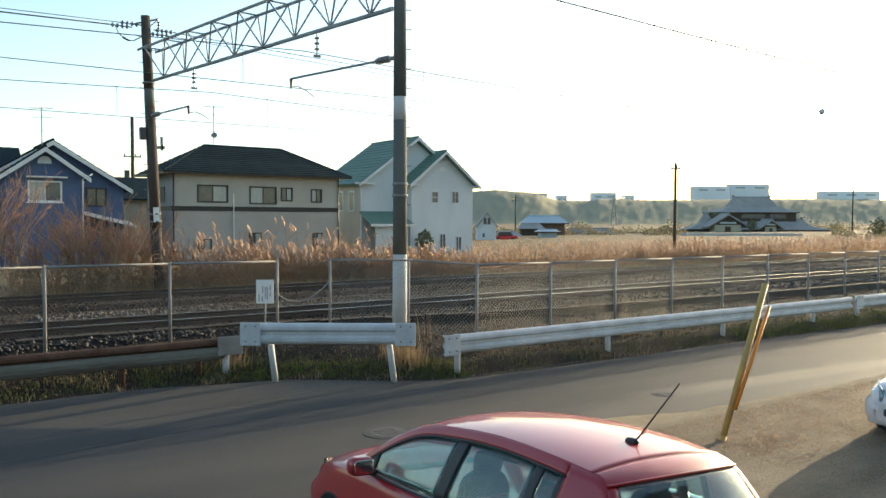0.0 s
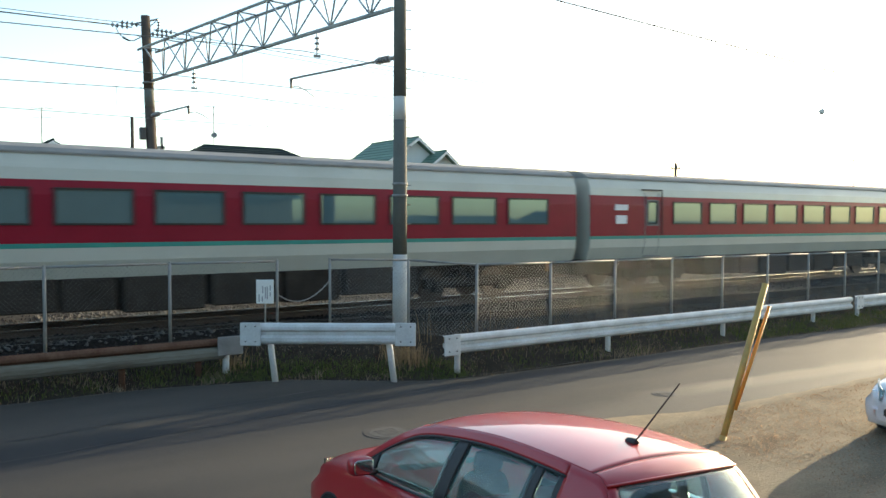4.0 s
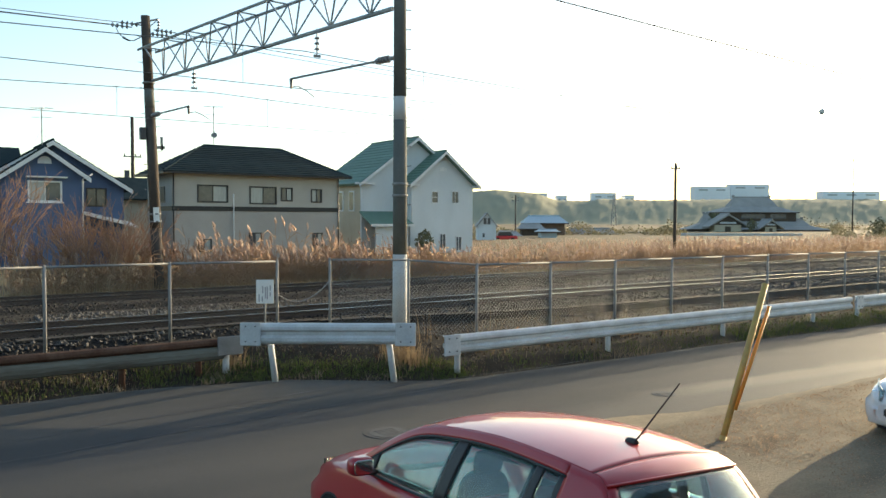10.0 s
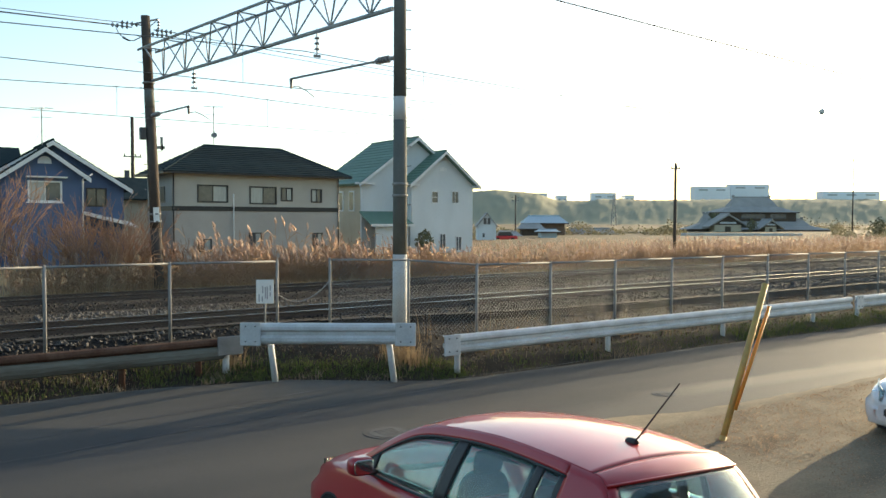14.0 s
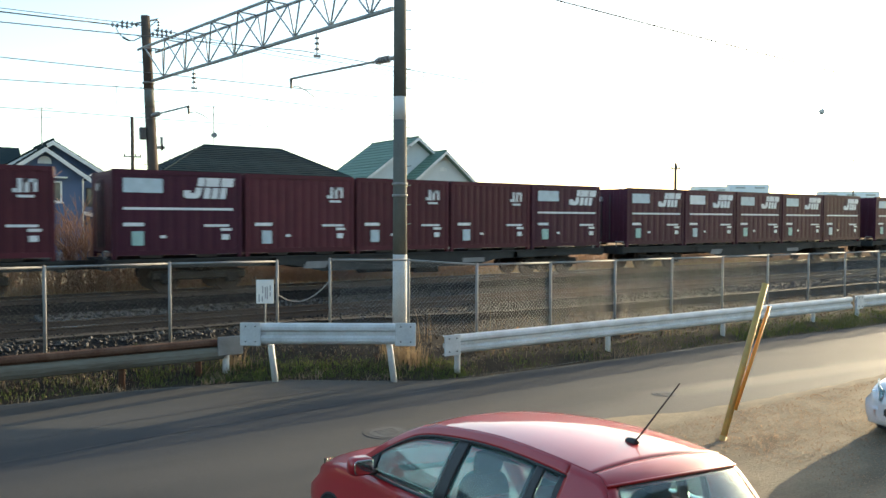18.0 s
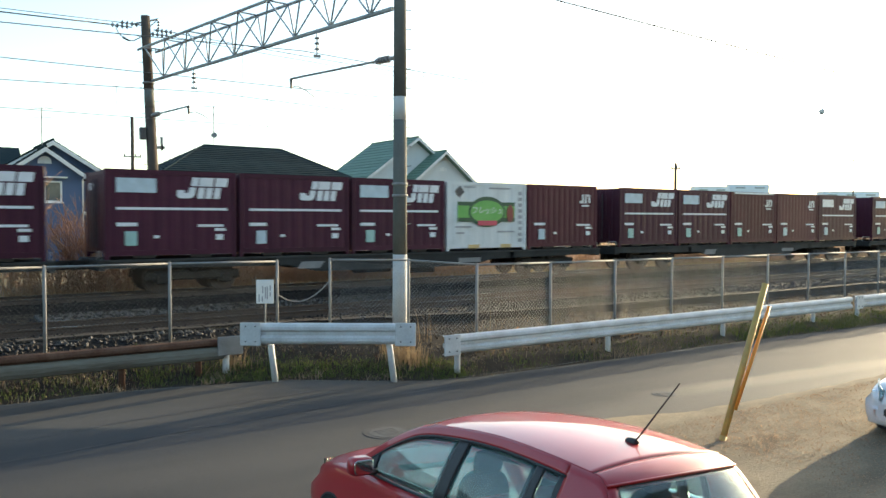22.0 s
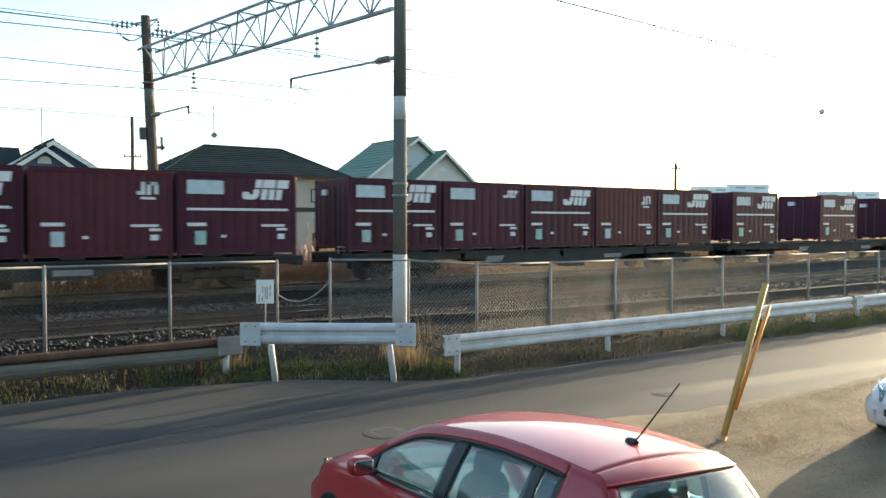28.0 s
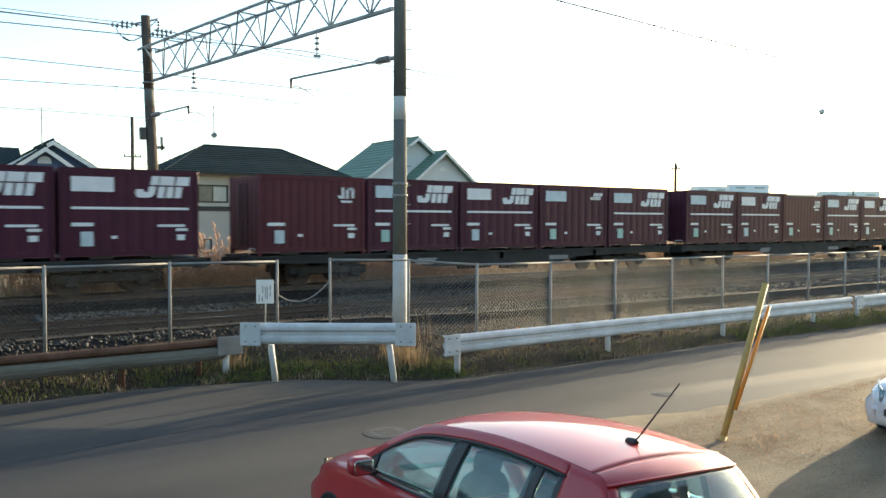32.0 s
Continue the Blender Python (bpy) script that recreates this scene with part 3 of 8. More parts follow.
def wire_panel(a, b, pitch=0.085, r=0.0014):
    """Crossing wires between two posts; a, b = (x, y, low, high)."""
    L = math.hypot(b[0] - a[0], b[1] - a[1])
    lo0, hi0 = a[2] + 0.06, a[3] - 0.04
    h = hi0 - lo0
    slope = ((b[2] - a[2]) / L)
    vs, fs = [], []
    ux, uy = (b[0] - a[0]) / L, (b[1] - a[1]) / L

    def wire(s0, z0, s1, z1):
        o = len(vs)
        for s, z in ((s0, z0), (s1, z1)):
            px, py, pz = a[0] + ux * s, a[1] + uy * s, z + slope * s
            vs.extend([(px, py, pz + r), (px - uy * r, py + ux * r, pz - r * 0.6), (px + uy * r, py - ux * r, pz - r * 0.6)])
        for k in range(3):
            fs.append((o + k, o + (k + 1) % 3, o + 3 + (k + 1) % 3, o + 3 + k))
    n = int((L + h) / pitch)
    for i in range(n):
        s = -h + i * pitch
        s0, s1 = max(s, 0), min(s + h, L)
        if s1 > s0:
            wire(s0, lo0 + (s0 - s), s1, lo0 + (s1 - s))
            wire(L - s0, lo0 + (s0 - s), L - s1, lo0 + (s1 - s))
    me = bpy.data.meshes.new("wire_mesh")
    me.from_pydata(vs, [], fs)
    me.materials.append(M_mesh if a[0] < 7 else M_mesh_pale)
    return me


def fence(posts, label):
    f = thing("chain_link_fence", label, "fence", group="railway fences", kind="structure")
    for x, y, z0, z1 in posts:
        p = part("fence_post", fence_post(x, y, z0, z1), M_galv, f, "round galvanised post")
        p.location = (x, y, z0)
    for a, b in zip(posts[:-1], posts[1:]):
        part("top_rail", tube(B(), (a[0], a[1], a[3] - 0.02), (b[0], b[1], b[3] - 0.02), 0.021, n=8), M_galv, f, "galvanised top rail")
        part("bottom_wire", tube(B(), (a[0], a[1], a[2] + 0.06), (b[0], b[1], b[2] + 0.06), 0.004, n=5), M_mesh, f)
        w = new("wire_mesh", wire_panel(a, b, r=0.0016 if a[0] < 7 else 0.0025))
        w.parent = f
        tagged(w, "woven diamond wire mesh")
    return f


left_posts = [(-1.93 + 2.09 * i, FENCE_L, 0.74, 2.10) for i in range(-2, 5)]
left_posts[-1] = (6.45, FENCE_L, 0.74, 2.085)
fence(left_posts, "galvanised chain-link fence along the trackside ending at a gap")
right_posts = [(7.62, 14.9, 0.6, 2.09), (8.98, 14.0, 0.5, 2.08), (9.70, 12.6, 0.45, 2.03)]
right_posts += [(9.70 + 1.985 * i, 12.6, 0.42, 2.02 - 0.006 * i) for i in range(1, 26)]
fence(right_posts, "galvanised chain-link fence running along the railway")
# slack chain across the gap in the fence
bm = B()
pts = []
for i in range(25):
    u = i / 24
    pts.append((6.47 + 1.15 * u, FENCE_L, 1.40 + 0.24 * u - 1.5 * u * (1 - u) * (0.75 - 0.1 * u)))
for i in range(24):
    tube(bm, pts[i], pts[i + 1], 0.016 if i % 2 else 0.011, n=6)
solid("barrier_chain", bm, M_galv, "slack pale chain hung across the fence gap", "chain")
# warning notice on a thin post
notice = thing("notice_board", "white notice board with columns of dark writing on a thin post", "sign", at=pose(6.05, 14.55, 0.62))
part("post", tube(B(), (0, 0, -0.1), (0, 0, 1.1), 0.018), M_galv, notice)
part("board", box(B(), -0.165, 0.165, -0.035, -0.02, 0.66, 1.12, 0.006), M_sign, notice, "white enamelled board")
for u, z0, z1 in ((0.10, 0.90, 1.01), (0.10, 0.80, 0.88), (0.045, 0.74, 0.99), (0.01, 0.76, 0.98), (-0.04, 0.86, 1.0), (-0.11, 0.69, 0.84), (-0.05, 0.70, 0.80)):
    part("writing_bar", box(B(), u - 0.011, u + 0.011, -0.039, -0.034, z0, z1), M_ink, notice)
notice.rotation_euler = (0, 0, radians(-30))

# a torn scrap of orange and white sheet caught at the fence foot
scrap = thing("torn_scrap", "torn orange and white plastic scrap at the fence foot", "litter", at=pose(10.95, 12.95, 0.42, 8, -6, 20))
part("orange_fold", prism(B(), [(0.0, 0.0), (0.19, 0.015), (0.20, 0.17), (0.13, 0.16), (0.03, 0.05)], "y", 0.0, 0.02), M_orange, scrap, "faded orange fold")
part("white_fold", prism(B(), [(-0.02, 0.01), (0.06, -0.01), (0.15, 0.09), (0.12, 0.13)], "y", -0.03, -0.01), M_white, scrap, "white fold")

# ---- guard rails ----
W_PROF = [(0.0, 0.0), (0.05, 0.02), (0.075, 0.06), (0.075, 0.11), (0.02, 0.145), (0.02, 0.205), (0.075, 0.24), (0.075, 0.29), (0.05, 0.33), (0.0, 0.35)]


def w_beam(L, h=0.35):
    """A W-shaped beam along +x, its ridges towards -y."""
    k = h / 0.35
    front = [(-d, z * k) for d, z in W_PROF]
    back = [(-d + 0.012, z * k) for d, z in reversed(W_PROF)]
    return prism(B(), front + back, "x", 0, L)


def guard_rail(name, a, b, z0, z1, posts, label, beam_mat, post_mat, h=0.35, ends=(True, True), lean=0.0, post_r=0.057):
    L = math.hypot(b[0] - a[0], b[1] - a[1])
    g = thing(name, label, "guard rail", group="guard rails", at=pose(a[0], a[1], 0, 0, 0, math.degrees(math.atan2(b[1] - a[1], b[0] - a[0]))))
    tilt = math.degrees(math.atan2(z1 - z0, L))
    bm = w_beam(L, h)
    beam = part("beam", bm, beam_mat, g, "W-profile steel beam")
    beam.matrix_basis = pose(0, -0.06, z0 - h, 0, -tilt, 0)
    for k, e in enumerate(ends):
        if e:
            s = 0 if k == 0 else L
            d = -0.02 if k == 0 else -0.34
            p = part("end_plate", box(B(), s + d, s + d + 0.36, -0.155, -0.135, (z0, z1)[k] - h - 0.015, (z0, z1)[k] + 0.015, 0.008), beam_mat, g, "flat bolted end plate")
            for bx, bz in ((0.1, 0.06), (0.1, h - 0.05), (0.27, 0.06), (0.27, h - 0.05)):
                part("bolt", tube(B(), (s + d + bx, -0.155, (z0, z1)[k] - h + bz), (s + d + bx, -0.172, (z0, z1)[k] - h + bz), 0.014, n=6), M_dark, p)
    for s, low in posts:
        zt = z0 + (z1 - z0) * s / L
        pp = part("post", tube(B(), (lean * (zt - low - 0.1), 0.0, low - 0.2), (0, 0.0, zt - 0.02), post_r, n=10), post_mat, g)
        pp.location = (s, 0.06, 0)
        part("bracket", box(B(), s - 0.07, s + 0.07, -0.06, 0.02, zt - h + 0.06, zt - 0.06, 0.006), post_mat, g)
    return g


guard_rail("guard_rail", (8.30, 11.85), (22.4, 11.85), 0.80, 0.76, [(0.42, 0.0), (4.42, 0.05), (8.42, 0.05), (12.4, 0.05)], "long white W-beam guard rail on round posts by the verge", M_white, M_white, ends=(True, False))
guard_rail("guard_rail", (22.6, 11.85), (60.0, 11.5), 0.77, 0.72, [(0.4 + 4 * i, 0.05) for i in range(9)], "long white W-beam guard rail farther along the verge", M_white, M_white, ends=(True, False))
guard_rail("guard_rail", (5.19, 13.47), (7.66, 11.73), 1.09, 1.09, [(0.42, 0.2), (2.52, 0.15)], "short white guard rail on leaning posts at the fence gap", M_white, M_white, h=0.375, lean=0.17)
guard_rail("guard_rail", (-14.0, 14.2), (5.05, 14.05), 0.80, 0.76, [(14.9, 0.1), (17.3, 0.1), (10.9, 0.1), (7, 0.1), (3, 0.1), (18.6, 0.1)], "old guard rail streaked with rust along the road", M_rust, M_rust, h=0.33, ends=(False, False))
bm = prism(B(), [(0, 0), (-0.055, 0.02), (-0.085, 0.08), (-0.085, 0.15), (-0.05, 0.22), (0, 0.235), (0.02, 0.2), (0.02, 0.03)], "x", 0, 19.0)
lr = part("lower_beam", bm, M_oldpaint, bpy.data.objects["guard_rail.003"], "paler lower edge of the old beam")
lr.matrix_basis = pose(0, -0.075, 0.385)
bm = box(B(), -0.02, 0.45, -0.17, -0.15, 0.46, 0.80, 0.01)
ep = part("end_plate", bm, M_galv, bpy.data.objects["guard_rail.003"], "white bolted end plate")
ep.location = (18.9, 0, 0)
part("end_leg", tube(B(), (19.08, 0.0, 0.0), (19.08, -0.02, 0.5), 0.06, n=12), M_white, bpy.data.objects["guard_rail.003"], "white stub post")

# ---- poles and the overhead gantry ----
NP, FP = (9.22, 14.72), (7.60, 27.5)


def pole(name, at, base, tops, label, mats):
    """A round tapering pole in bands: tops = [(z, radius)], one material per band."""
    t = thing(name, label, "pole", at=pose(at[0], at[1], base))
    for (z0, r0), (z1, r1), m, nm in zip(tops[:-1], tops[1:], mats, ("base_band", "shaft", "pale_band", "upper_shaft", "cap_band")):
        part(nm, tube(B(), (0, 0, z0 - base), (0, 0, z1 - base), r0, r1, n=20), m, t)
    return t


near_pole = pole("gantry_pole", NP, 0.4, [(0.2, 0.165), (2.15, 0.155), (5.05, 0.145), (5.55, 0.144), (9.6, 0.125)], "thick concrete pole with pale bands beside the fence", [M_concrete_pale, M_concrete, M_concrete_pale, M_concrete])
far_pole = pole("gantry_pole", FP, 0.2, [(0.0, 0.19), (2.6, 0.18), (6.6, 0.165), (7.2, 0.16), (9.62, 0.145)], "dark concrete pole with step bolts beyond the tracks", [M_concrete_dark, M_concrete_dark, M_concrete, M_concrete_dark])
for p, rad, lo, hi, side in ((near_pole, 0.16, 2.4, 9.2, 1), (far_pole, 0.19, 2.0, 9.0, -1)):
    k = 0
    z = lo
    while z < hi:
        s = side if p is near_pole else (1 if k % 2 else -1)
        part("step_bolt", tube(B(), (s * (rad - 0.05), 0, z), (s * (rad + 0.11), -0.02, z + 0.015), 0.011, n=5), M_galv, p)
        z += 0.42
        k += 1
    for z in (lo + 0.6, lo + 0.85, lo + 5.2):
        part("band_clamp", tube(B(), (0, 0, z), (0, 0, z + 0.05), rad + 0.012, n=20), M_galv, p)
far_pole.matrix_basis = pose(FP[0] + 0.06, FP[1], 0.2, 0, -2.2, 0)
part("tag_plate", box(B(), -0.11, 0.09, -0.195, -0.185, 2.6, 3.1, 0.01), M_sign, far_pole, "small white tag plate")
part("switch_box", box(B(), -0.36, -0.18, -0.12, 0.12, 5.35, 5.75, 0.02), M_dark, far_pole)
part("clamp_bracket", box(B(), 0.15, 0.42, -0.05, 0.05, 5.05, 5.14), M_galv, far_pole)
part("clamp_bracket", box(B(), 0.30, 0.36, -0.05, 0.05, 5.0, 5.45), M_galv, far_pole)

# lattice beam between the poles
gantry = thing("gantry_beam", "galvanised lattice truss beam spanning the two tracks", "gantry")
a0, b0 = Vector((NP[0], NP[1], 0)), Vector((FP[0] - 0.16, FP[1], 0))
span = (b0 - a0).length
along = (b0 - a0) / span
side = Vector((along.y, -along.x, 0))
ZT, ZB, HW = 8.52, 7.48, 0.30
for s in (-1, 1):
    part("top_chord", tube(B(), a0 + side * s * HW + Vector((0, 0, ZT)), b0 + side * s * HW + Vector((0, 0, ZT)) + along * 0.25, 0.042, n=6), M_truss, gantry)
part("bottom_chord", tube(B(), a0 + along * 0.25 + Vector((0, 0, ZB)), b0 + Vector((0, 0, ZB)) + along * 0.25, 0.05, n=6), M_truss, gantry)
nb = 8
for i in range(nb):
    u0, u1 = 0.02 + 0.96 * i / nb, 0.02 + 0.96 * (i + 1) / nb
    um = (u0 + u1) / 2
    for s in (-1, 1):
        part("lattice_bar", tube(B(), a0 + along * span * u0 + side * s * HW + Vector((0, 0, ZT)), a0 + along * span * um + Vector((0, 0, ZB)), 0.024, n=5), M_truss, gantry)
        part("lattice_bar", tube(B(), a0 + along * span * um + Vector((0, 0, ZB)), a0 + along * span * u1 + side * s * HW + Vector((0, 0, ZT)), 0.024, n=5), M_truss, gantry)
    part("cross_bar", tube(B(), a0 + along * span * u1 + side * HW + Vector((0, 0, ZT)), a0 + along * span * u1 - side * HW + Vector((0, 0, ZT)), 0.024, n=5), M_truss, gantry)


def insulator(bm, p, n=3, step=0.13, r=0.075, axis=Vector((0, 0, -1))):
    p = Vector(p)
    tube(bm, p, p + axis * (n * step + 0.12), 0.018, n=6)
    for i in range(n):
        c = p + axis * (0.08 + i * step)
        tube(bm, c, c + axis * 0.05, r * 0.45, r, n=10)
        tube(bm, c + axis * 0.05, c + axis * 0.065, r, r * 0.5, n=10)
    return bm


def hanger(u, arm_from, yc, tip_dx):
    """A suspension insulator under the beam and the registration arm that steadies the contact wire."""
    p = a0 + along * (yc - NP[1]) / along.y + Vector((0, 0, ZB - 0.05))
    h = thing("catenary_hanger", "porcelain insulator string under the gantry holding the overhead line", "insulator", group="catenary hangers", at=Matrix.Translation(p))
    part("insulator_string", insulator(B(), (0, 0, 0)), M_porcelain, h)
    part("hanger_rod", tube(B(), (0, 0, 0.12), (0, 0, -0.02), 0.012, n=5), M_galv, h)
    part("clamp", box(B(), -0.09, 0.09, -0.02, 0.02, -0.58, -0.52), M_galv, h)
    return p


hanger(0, None, Y1, 0)
hanger(1, None, Y2, 0)


def arm(name, root, tip, label):
    g = thing(name, label, "bracket arm", group="registration arms", at=Matrix.Translation(root))
    d = Vector(tip) - Vector(root)
    e = d.normalized()
    bm = tube(B(), (0, 0, 0), e * 0.14, 0.05, n=8)
    part("foot", bm, M_galv, g)
    bm = tube(B(), e * 0.14, e * 0.55, 0.055, 0.06, n=12)
    for k in range(4):
        tube(bm, e * (0.18 + 0.09 * k), e * (0.23 + 0.09 * k), 0.085, 0.06, n=12)
    part("insulator", bm, M_porcelain, g)
    part("arm_tube", tube(B(), e * 0.5, d, 0.028, n=8), M_galv, g)
    tipv = d
    part("drop_fitting", tube(B(), tipv, tipv + Vector((0, 0, -0.24)), 0.045, 0.03, n=6), M_dark, g)
    bm = B()
    path_tube(bm, [tipv + Vector((0, 0, -0.2)), tipv + Vector((0.28, 0.2, -0.13)), tipv + Vector((0.55, 0.3, -0.2)), tipv + Vector((0.8, 0.35, -0.34))], 0.014)
    part("steady_arm", bm, M_galv, g)
    return g


arm("registration_arm", (NP[0] - 0.06, NP[1] + 0.14, 6.40), (8.34, 18.35, 6.36), "slender bracket arm with a porcelain insulator reaching over the track")
arm("registration_arm", (FP[0] - 0.17, FP[1] - 0.19, 6.33), (FP[0] + 0.22, 24.7, 6.37), "slender bracket arm on the far pole reaching over the track")
# fittings at the head of the far pole
head = thing("pole_head_fittings", "dark crossarm with strain insulators at the head of the far pole", "insulator", at=pose(FP[0] - 0.30, FP[1], 9.55))
part("crossarm", tube(B(), (-0.45, 0, -0.28), (0.42, 0, 0.02), 0.03, n=6), M_galv, head)
part("strut", tube(B(), (0, 0, -0.42), (0.42, 0, 0.02), 0.018, n=5), M_galv, head)
for x, z in ((-0.85, -0.26), (-1.15, -0.37), (0.26, -0.36), (0.12, -0.50)):
    part("strain_insulator", insulator(B(), (x, 0, z), 4, 0.15, 0.085, Vector((1, 0, 0))), M_porcelain, head)
part("pin_insulator", insulator(B(), (0.42, 0, 0.03), 3, 0.10, 0.05), M_porcelain, head)
bm = B()
path_tube(bm, [(-0.95, 0, -0.38), (-0.85, 0, -0.62), (-0.62, 0, -0.80), (-0.38, 0, -0.80), (-0.1, 0, -0.62)], 0.016)
part("jumper_cable", bm, M_wire, head)
part("cable_clamp", tube(B(), (-0.72, 0, -0.73), (-0.50, 0, -0.82), 0.04, 0.02, n=8), M_dark, head)


def wire(name, pts, r, label, group="overhead wires", sag=0.0, n=24):
    line = [Vector(pts[0])]
    for (p, q) in zip(pts[:-1], pts[1:]):
        p, q = Vector(p), Vector(q)
        for i in range(1, n + 1):
            u = i / n
            line.append(p.lerp(q, u) - Vector((0, 0, sag * 4 * u * (1 - u))))
    bm = path_tube(B(), line, r, n=5)
    return solid(name, bm, M_wire, label, "wire", group)


XS = (-46, 8.4, 62, 116, 170)
for yc, zm, zc, sag, first, step in ((Y1, 6.96, 6.05, 0.55, 6.9, 5.0), (Y2, 6.80, 5.87, 0.5, 5.64, 4.6)):
    wire("messenger_wire", [(x, yc, zm) for x in XS], 0.011, "thin dark catenary messenger wire above the track", sag=sag)
    wire("contact_wire", [(x, yc, zc) for x in XS], 0.009, "thin contact wire above the track")
    for k in range(-4, 24):
        x = first + step * k
        u = ((x + 46) / 54.4) % 1.0
        z = zm - sag * 4 * u * (1 - u)
        d = thing("dropper", "thin dropper wire with a small clip between catenary wires", "wire", group="droppers", at=pose(x, yc, 0))
        part("dropper_wire", tube(B(), (0, 0, zc), (0, 0, z), 0.006, n=4), M_wire, d)
        part("clip", box(B(), -0.03, 0.03, -0.012, 0.012, z - 0.015, z + 0.02), M_galv, d)
wire("feeder_wire", [(-46, FP[1], 9.2), (FP[0] - 1.45, FP[1], 9.18)], 0.022, "thick feeder cable running to the far pole head", sag=0.3)
wire("feeder_wire", [(-46, FP[1], 9.4), (FP[0] - 1.15, FP[1], 9.29)], 0.012, "feeder cable running to the far pole head", sag=0.3)
wire("feeder_wire", [(FP[0] + 0.55, FP[1], 9.19), (62, FP[1] + 0.5, 9.3)], 0.013, "feeder cable beyond the far pole head", sag=0.65)
wire("feeder_wire", [(FP[0] + 0.42, FP[1], 9.05), (62, FP[1], 9.0)], 0.010, "feeder cable beyond the far pole head", sag=0.7)
# feeder over the near track, held by a bracket on the near pole
part("feeder_bracket", tube(B(), (0, 0, 9.1), (-0.8, 2.6, 9.15), 0.03, n=6), M_galv, near_pole, "slim bracket for the feeder wire")
wire("power_cable", [(8.4, 17.36, 9.58), (62, 19.4, 9.0)], 0.022, "thin power cable over the nearer track", sag=0.12)
ball = thing("line_weight", "round grey weight on a thin stay wire under the cable", "weight", at=pose(32.7, 18.6, 7.53))
# the grey ball takes white paint in place of the sky glare around it
part("weight_ball", lathe(B(), [(0.02, -0.13), (0.08, -0.10), (0.12, -0.04), (0.12, 0.04), (0.08, 0.10), (0.02, 0.13)], 16), M_white, ball)
part("stay_wire", tube(B(), (0.35, -0.28, 1.75), (-0.15, 0.1, -0.95), 0.010, n=5), M_wire, ball)

# ---- houses beyond the tracks ----
def gable_roof_slab(p, q, thick, name, material, parent, label=""):
    """A sloping slab: p, q = two corner pairs (low edge a, b; high edge c, d)."""
    a, b, c, d = [Vector(v) for v in (*p, *q)]
    n = (b - a).cross(d - a).normalized()
    if n.z < 0:
        n = -n
    bm = B()
    lo = [bm.verts.new(v - n * thick) for v in (a, b, c, d)]
    hi = [bm.verts.new(v) for v in (a, b, c, d)]
    bm.faces.new(hi)
    bm.faces.new(lo[::-1])
    for i in range(4):
        j = (i + 1) % 4
        bm.faces.new((hi[i], lo[i], lo[j], hi[j]))
    return part(name, bm, material, parent, label)


def tile_courses(parent, a, b, c, d, material, n, name="tile_course"):
    """Overlapping courses of roof tiles from the low edge a-b to the high edge d-c."""
    a, b, c, d = [Vector(v) for v in (a, b, c, d)]
    nrm = (b - a).cross(d - a).normalized()
    if nrm.z < 0:
        nrm = -nrm
    for i in range(n):
        t0, t1 = i / n, (i + 1.12) / n
        t1 = min(t1, 1.0)
        p, q = a.lerp(d, t0), b.lerp(c, t0)
        r, s = b.lerp(c, t1), a.lerp(d, t1)
        bm = B()
        top = [bm.verts.new(v) for v in (p + nrm * 0.055, q + nrm * 0.055, r + nrm * 0.012, s + nrm * 0.012)]
        low = [bm.verts.new(v) for v in (p + nrm * 0.004, q + nrm * 0.004)]
        bm.faces.new(top)
        bm.faces.new((low[0], low[1], top[1], top[0]))
        part(name, bm, material, parent)


def wall(name, x0, x1, y0, y1, z0, z1, material, parent, holes=(), label=""):
    """A wall slab with its long face along x (y1 - y0 = thickness) and openings (x0, x1, z0, z1)."""
    bm = B()
    xs = sorted({x0, x1, *[h[0] for h in holes], *[h[1] for h in holes]})
    zs = sorted({z0, z1, *[h[2] for h in holes], *[h[3] for h in holes]})
    for a, b in zip(xs[:-1], xs[1:]):
        for c, d in zip(zs[:-1], zs[1:]):
            if not any(h[0] <= a and b <= h[1] and h[2] <= c and d <= h[3] for h in holes):
                box(bm, a, b, y0, y1, c, d)
    bmesh.ops.remove_doubles(bm, verts=bm.verts[:], dist=0.0005)
    return part(name, bm, material, parent, label)


def window(parent, x0, x1, z0, z1, y, frame_mat, panes=2, sash=0.05, pane_mats=None, depth=0.10, bars=0, sill=None):
    """A framed window set into a wall whose outer face is at y (facing -y)."""
    bm = B()
    for a, b, c, d in ((x0, x1, z0, z0 + sash), (x0, x1, z1 - sash, z1), (x0, x0 + sash, z0 + sash, z1 - sash), (x1 - sash, x1, z0 + sash, z1 - sash)):
        box(bm, a, b, y - 0.04, y + depth, c, d)
    w = part("window", bm, frame_mat, parent, "framed window")
    n = panes
    for i in range(n):
        a = x0 + sash + (x1 - x0 - 2 * sash) * i / n
        b = x0 + sash + (x1 - x0 - 2 * sash) * (i + 1) / n
        m = (pane_mats or [M_pane])[i % len(pane_mats or [M_pane])]
        part("pane", box(B(), a + 0.01, b - 0.01, y + 0.03, y + 0.05, z0 + sash, z1 - sash), m, w)
        if i:
            part("mullion", box(B(), a - 0.025, a + 0.025, y - 0.01, y + 0.055, z0 + sash, z1 - sash), frame_mat, w)
    for k in range(bars):
        zz = z0 + (z1 - z0) * (k + 1) / (bars + 1)
        part("glazing_bar", box(B(), x0 + sash, x1 - sash, y - 0.005, y + 0.055, zz - 0.025, zz + 0.025), frame_mat, w)
    if sill:
        part("sill", box(B(), x0 - 0.08, x1 + 0.08, y - 0.09, y + 0.0, z0 - 0.06, z0 - 0.002), sill, w)
    return w


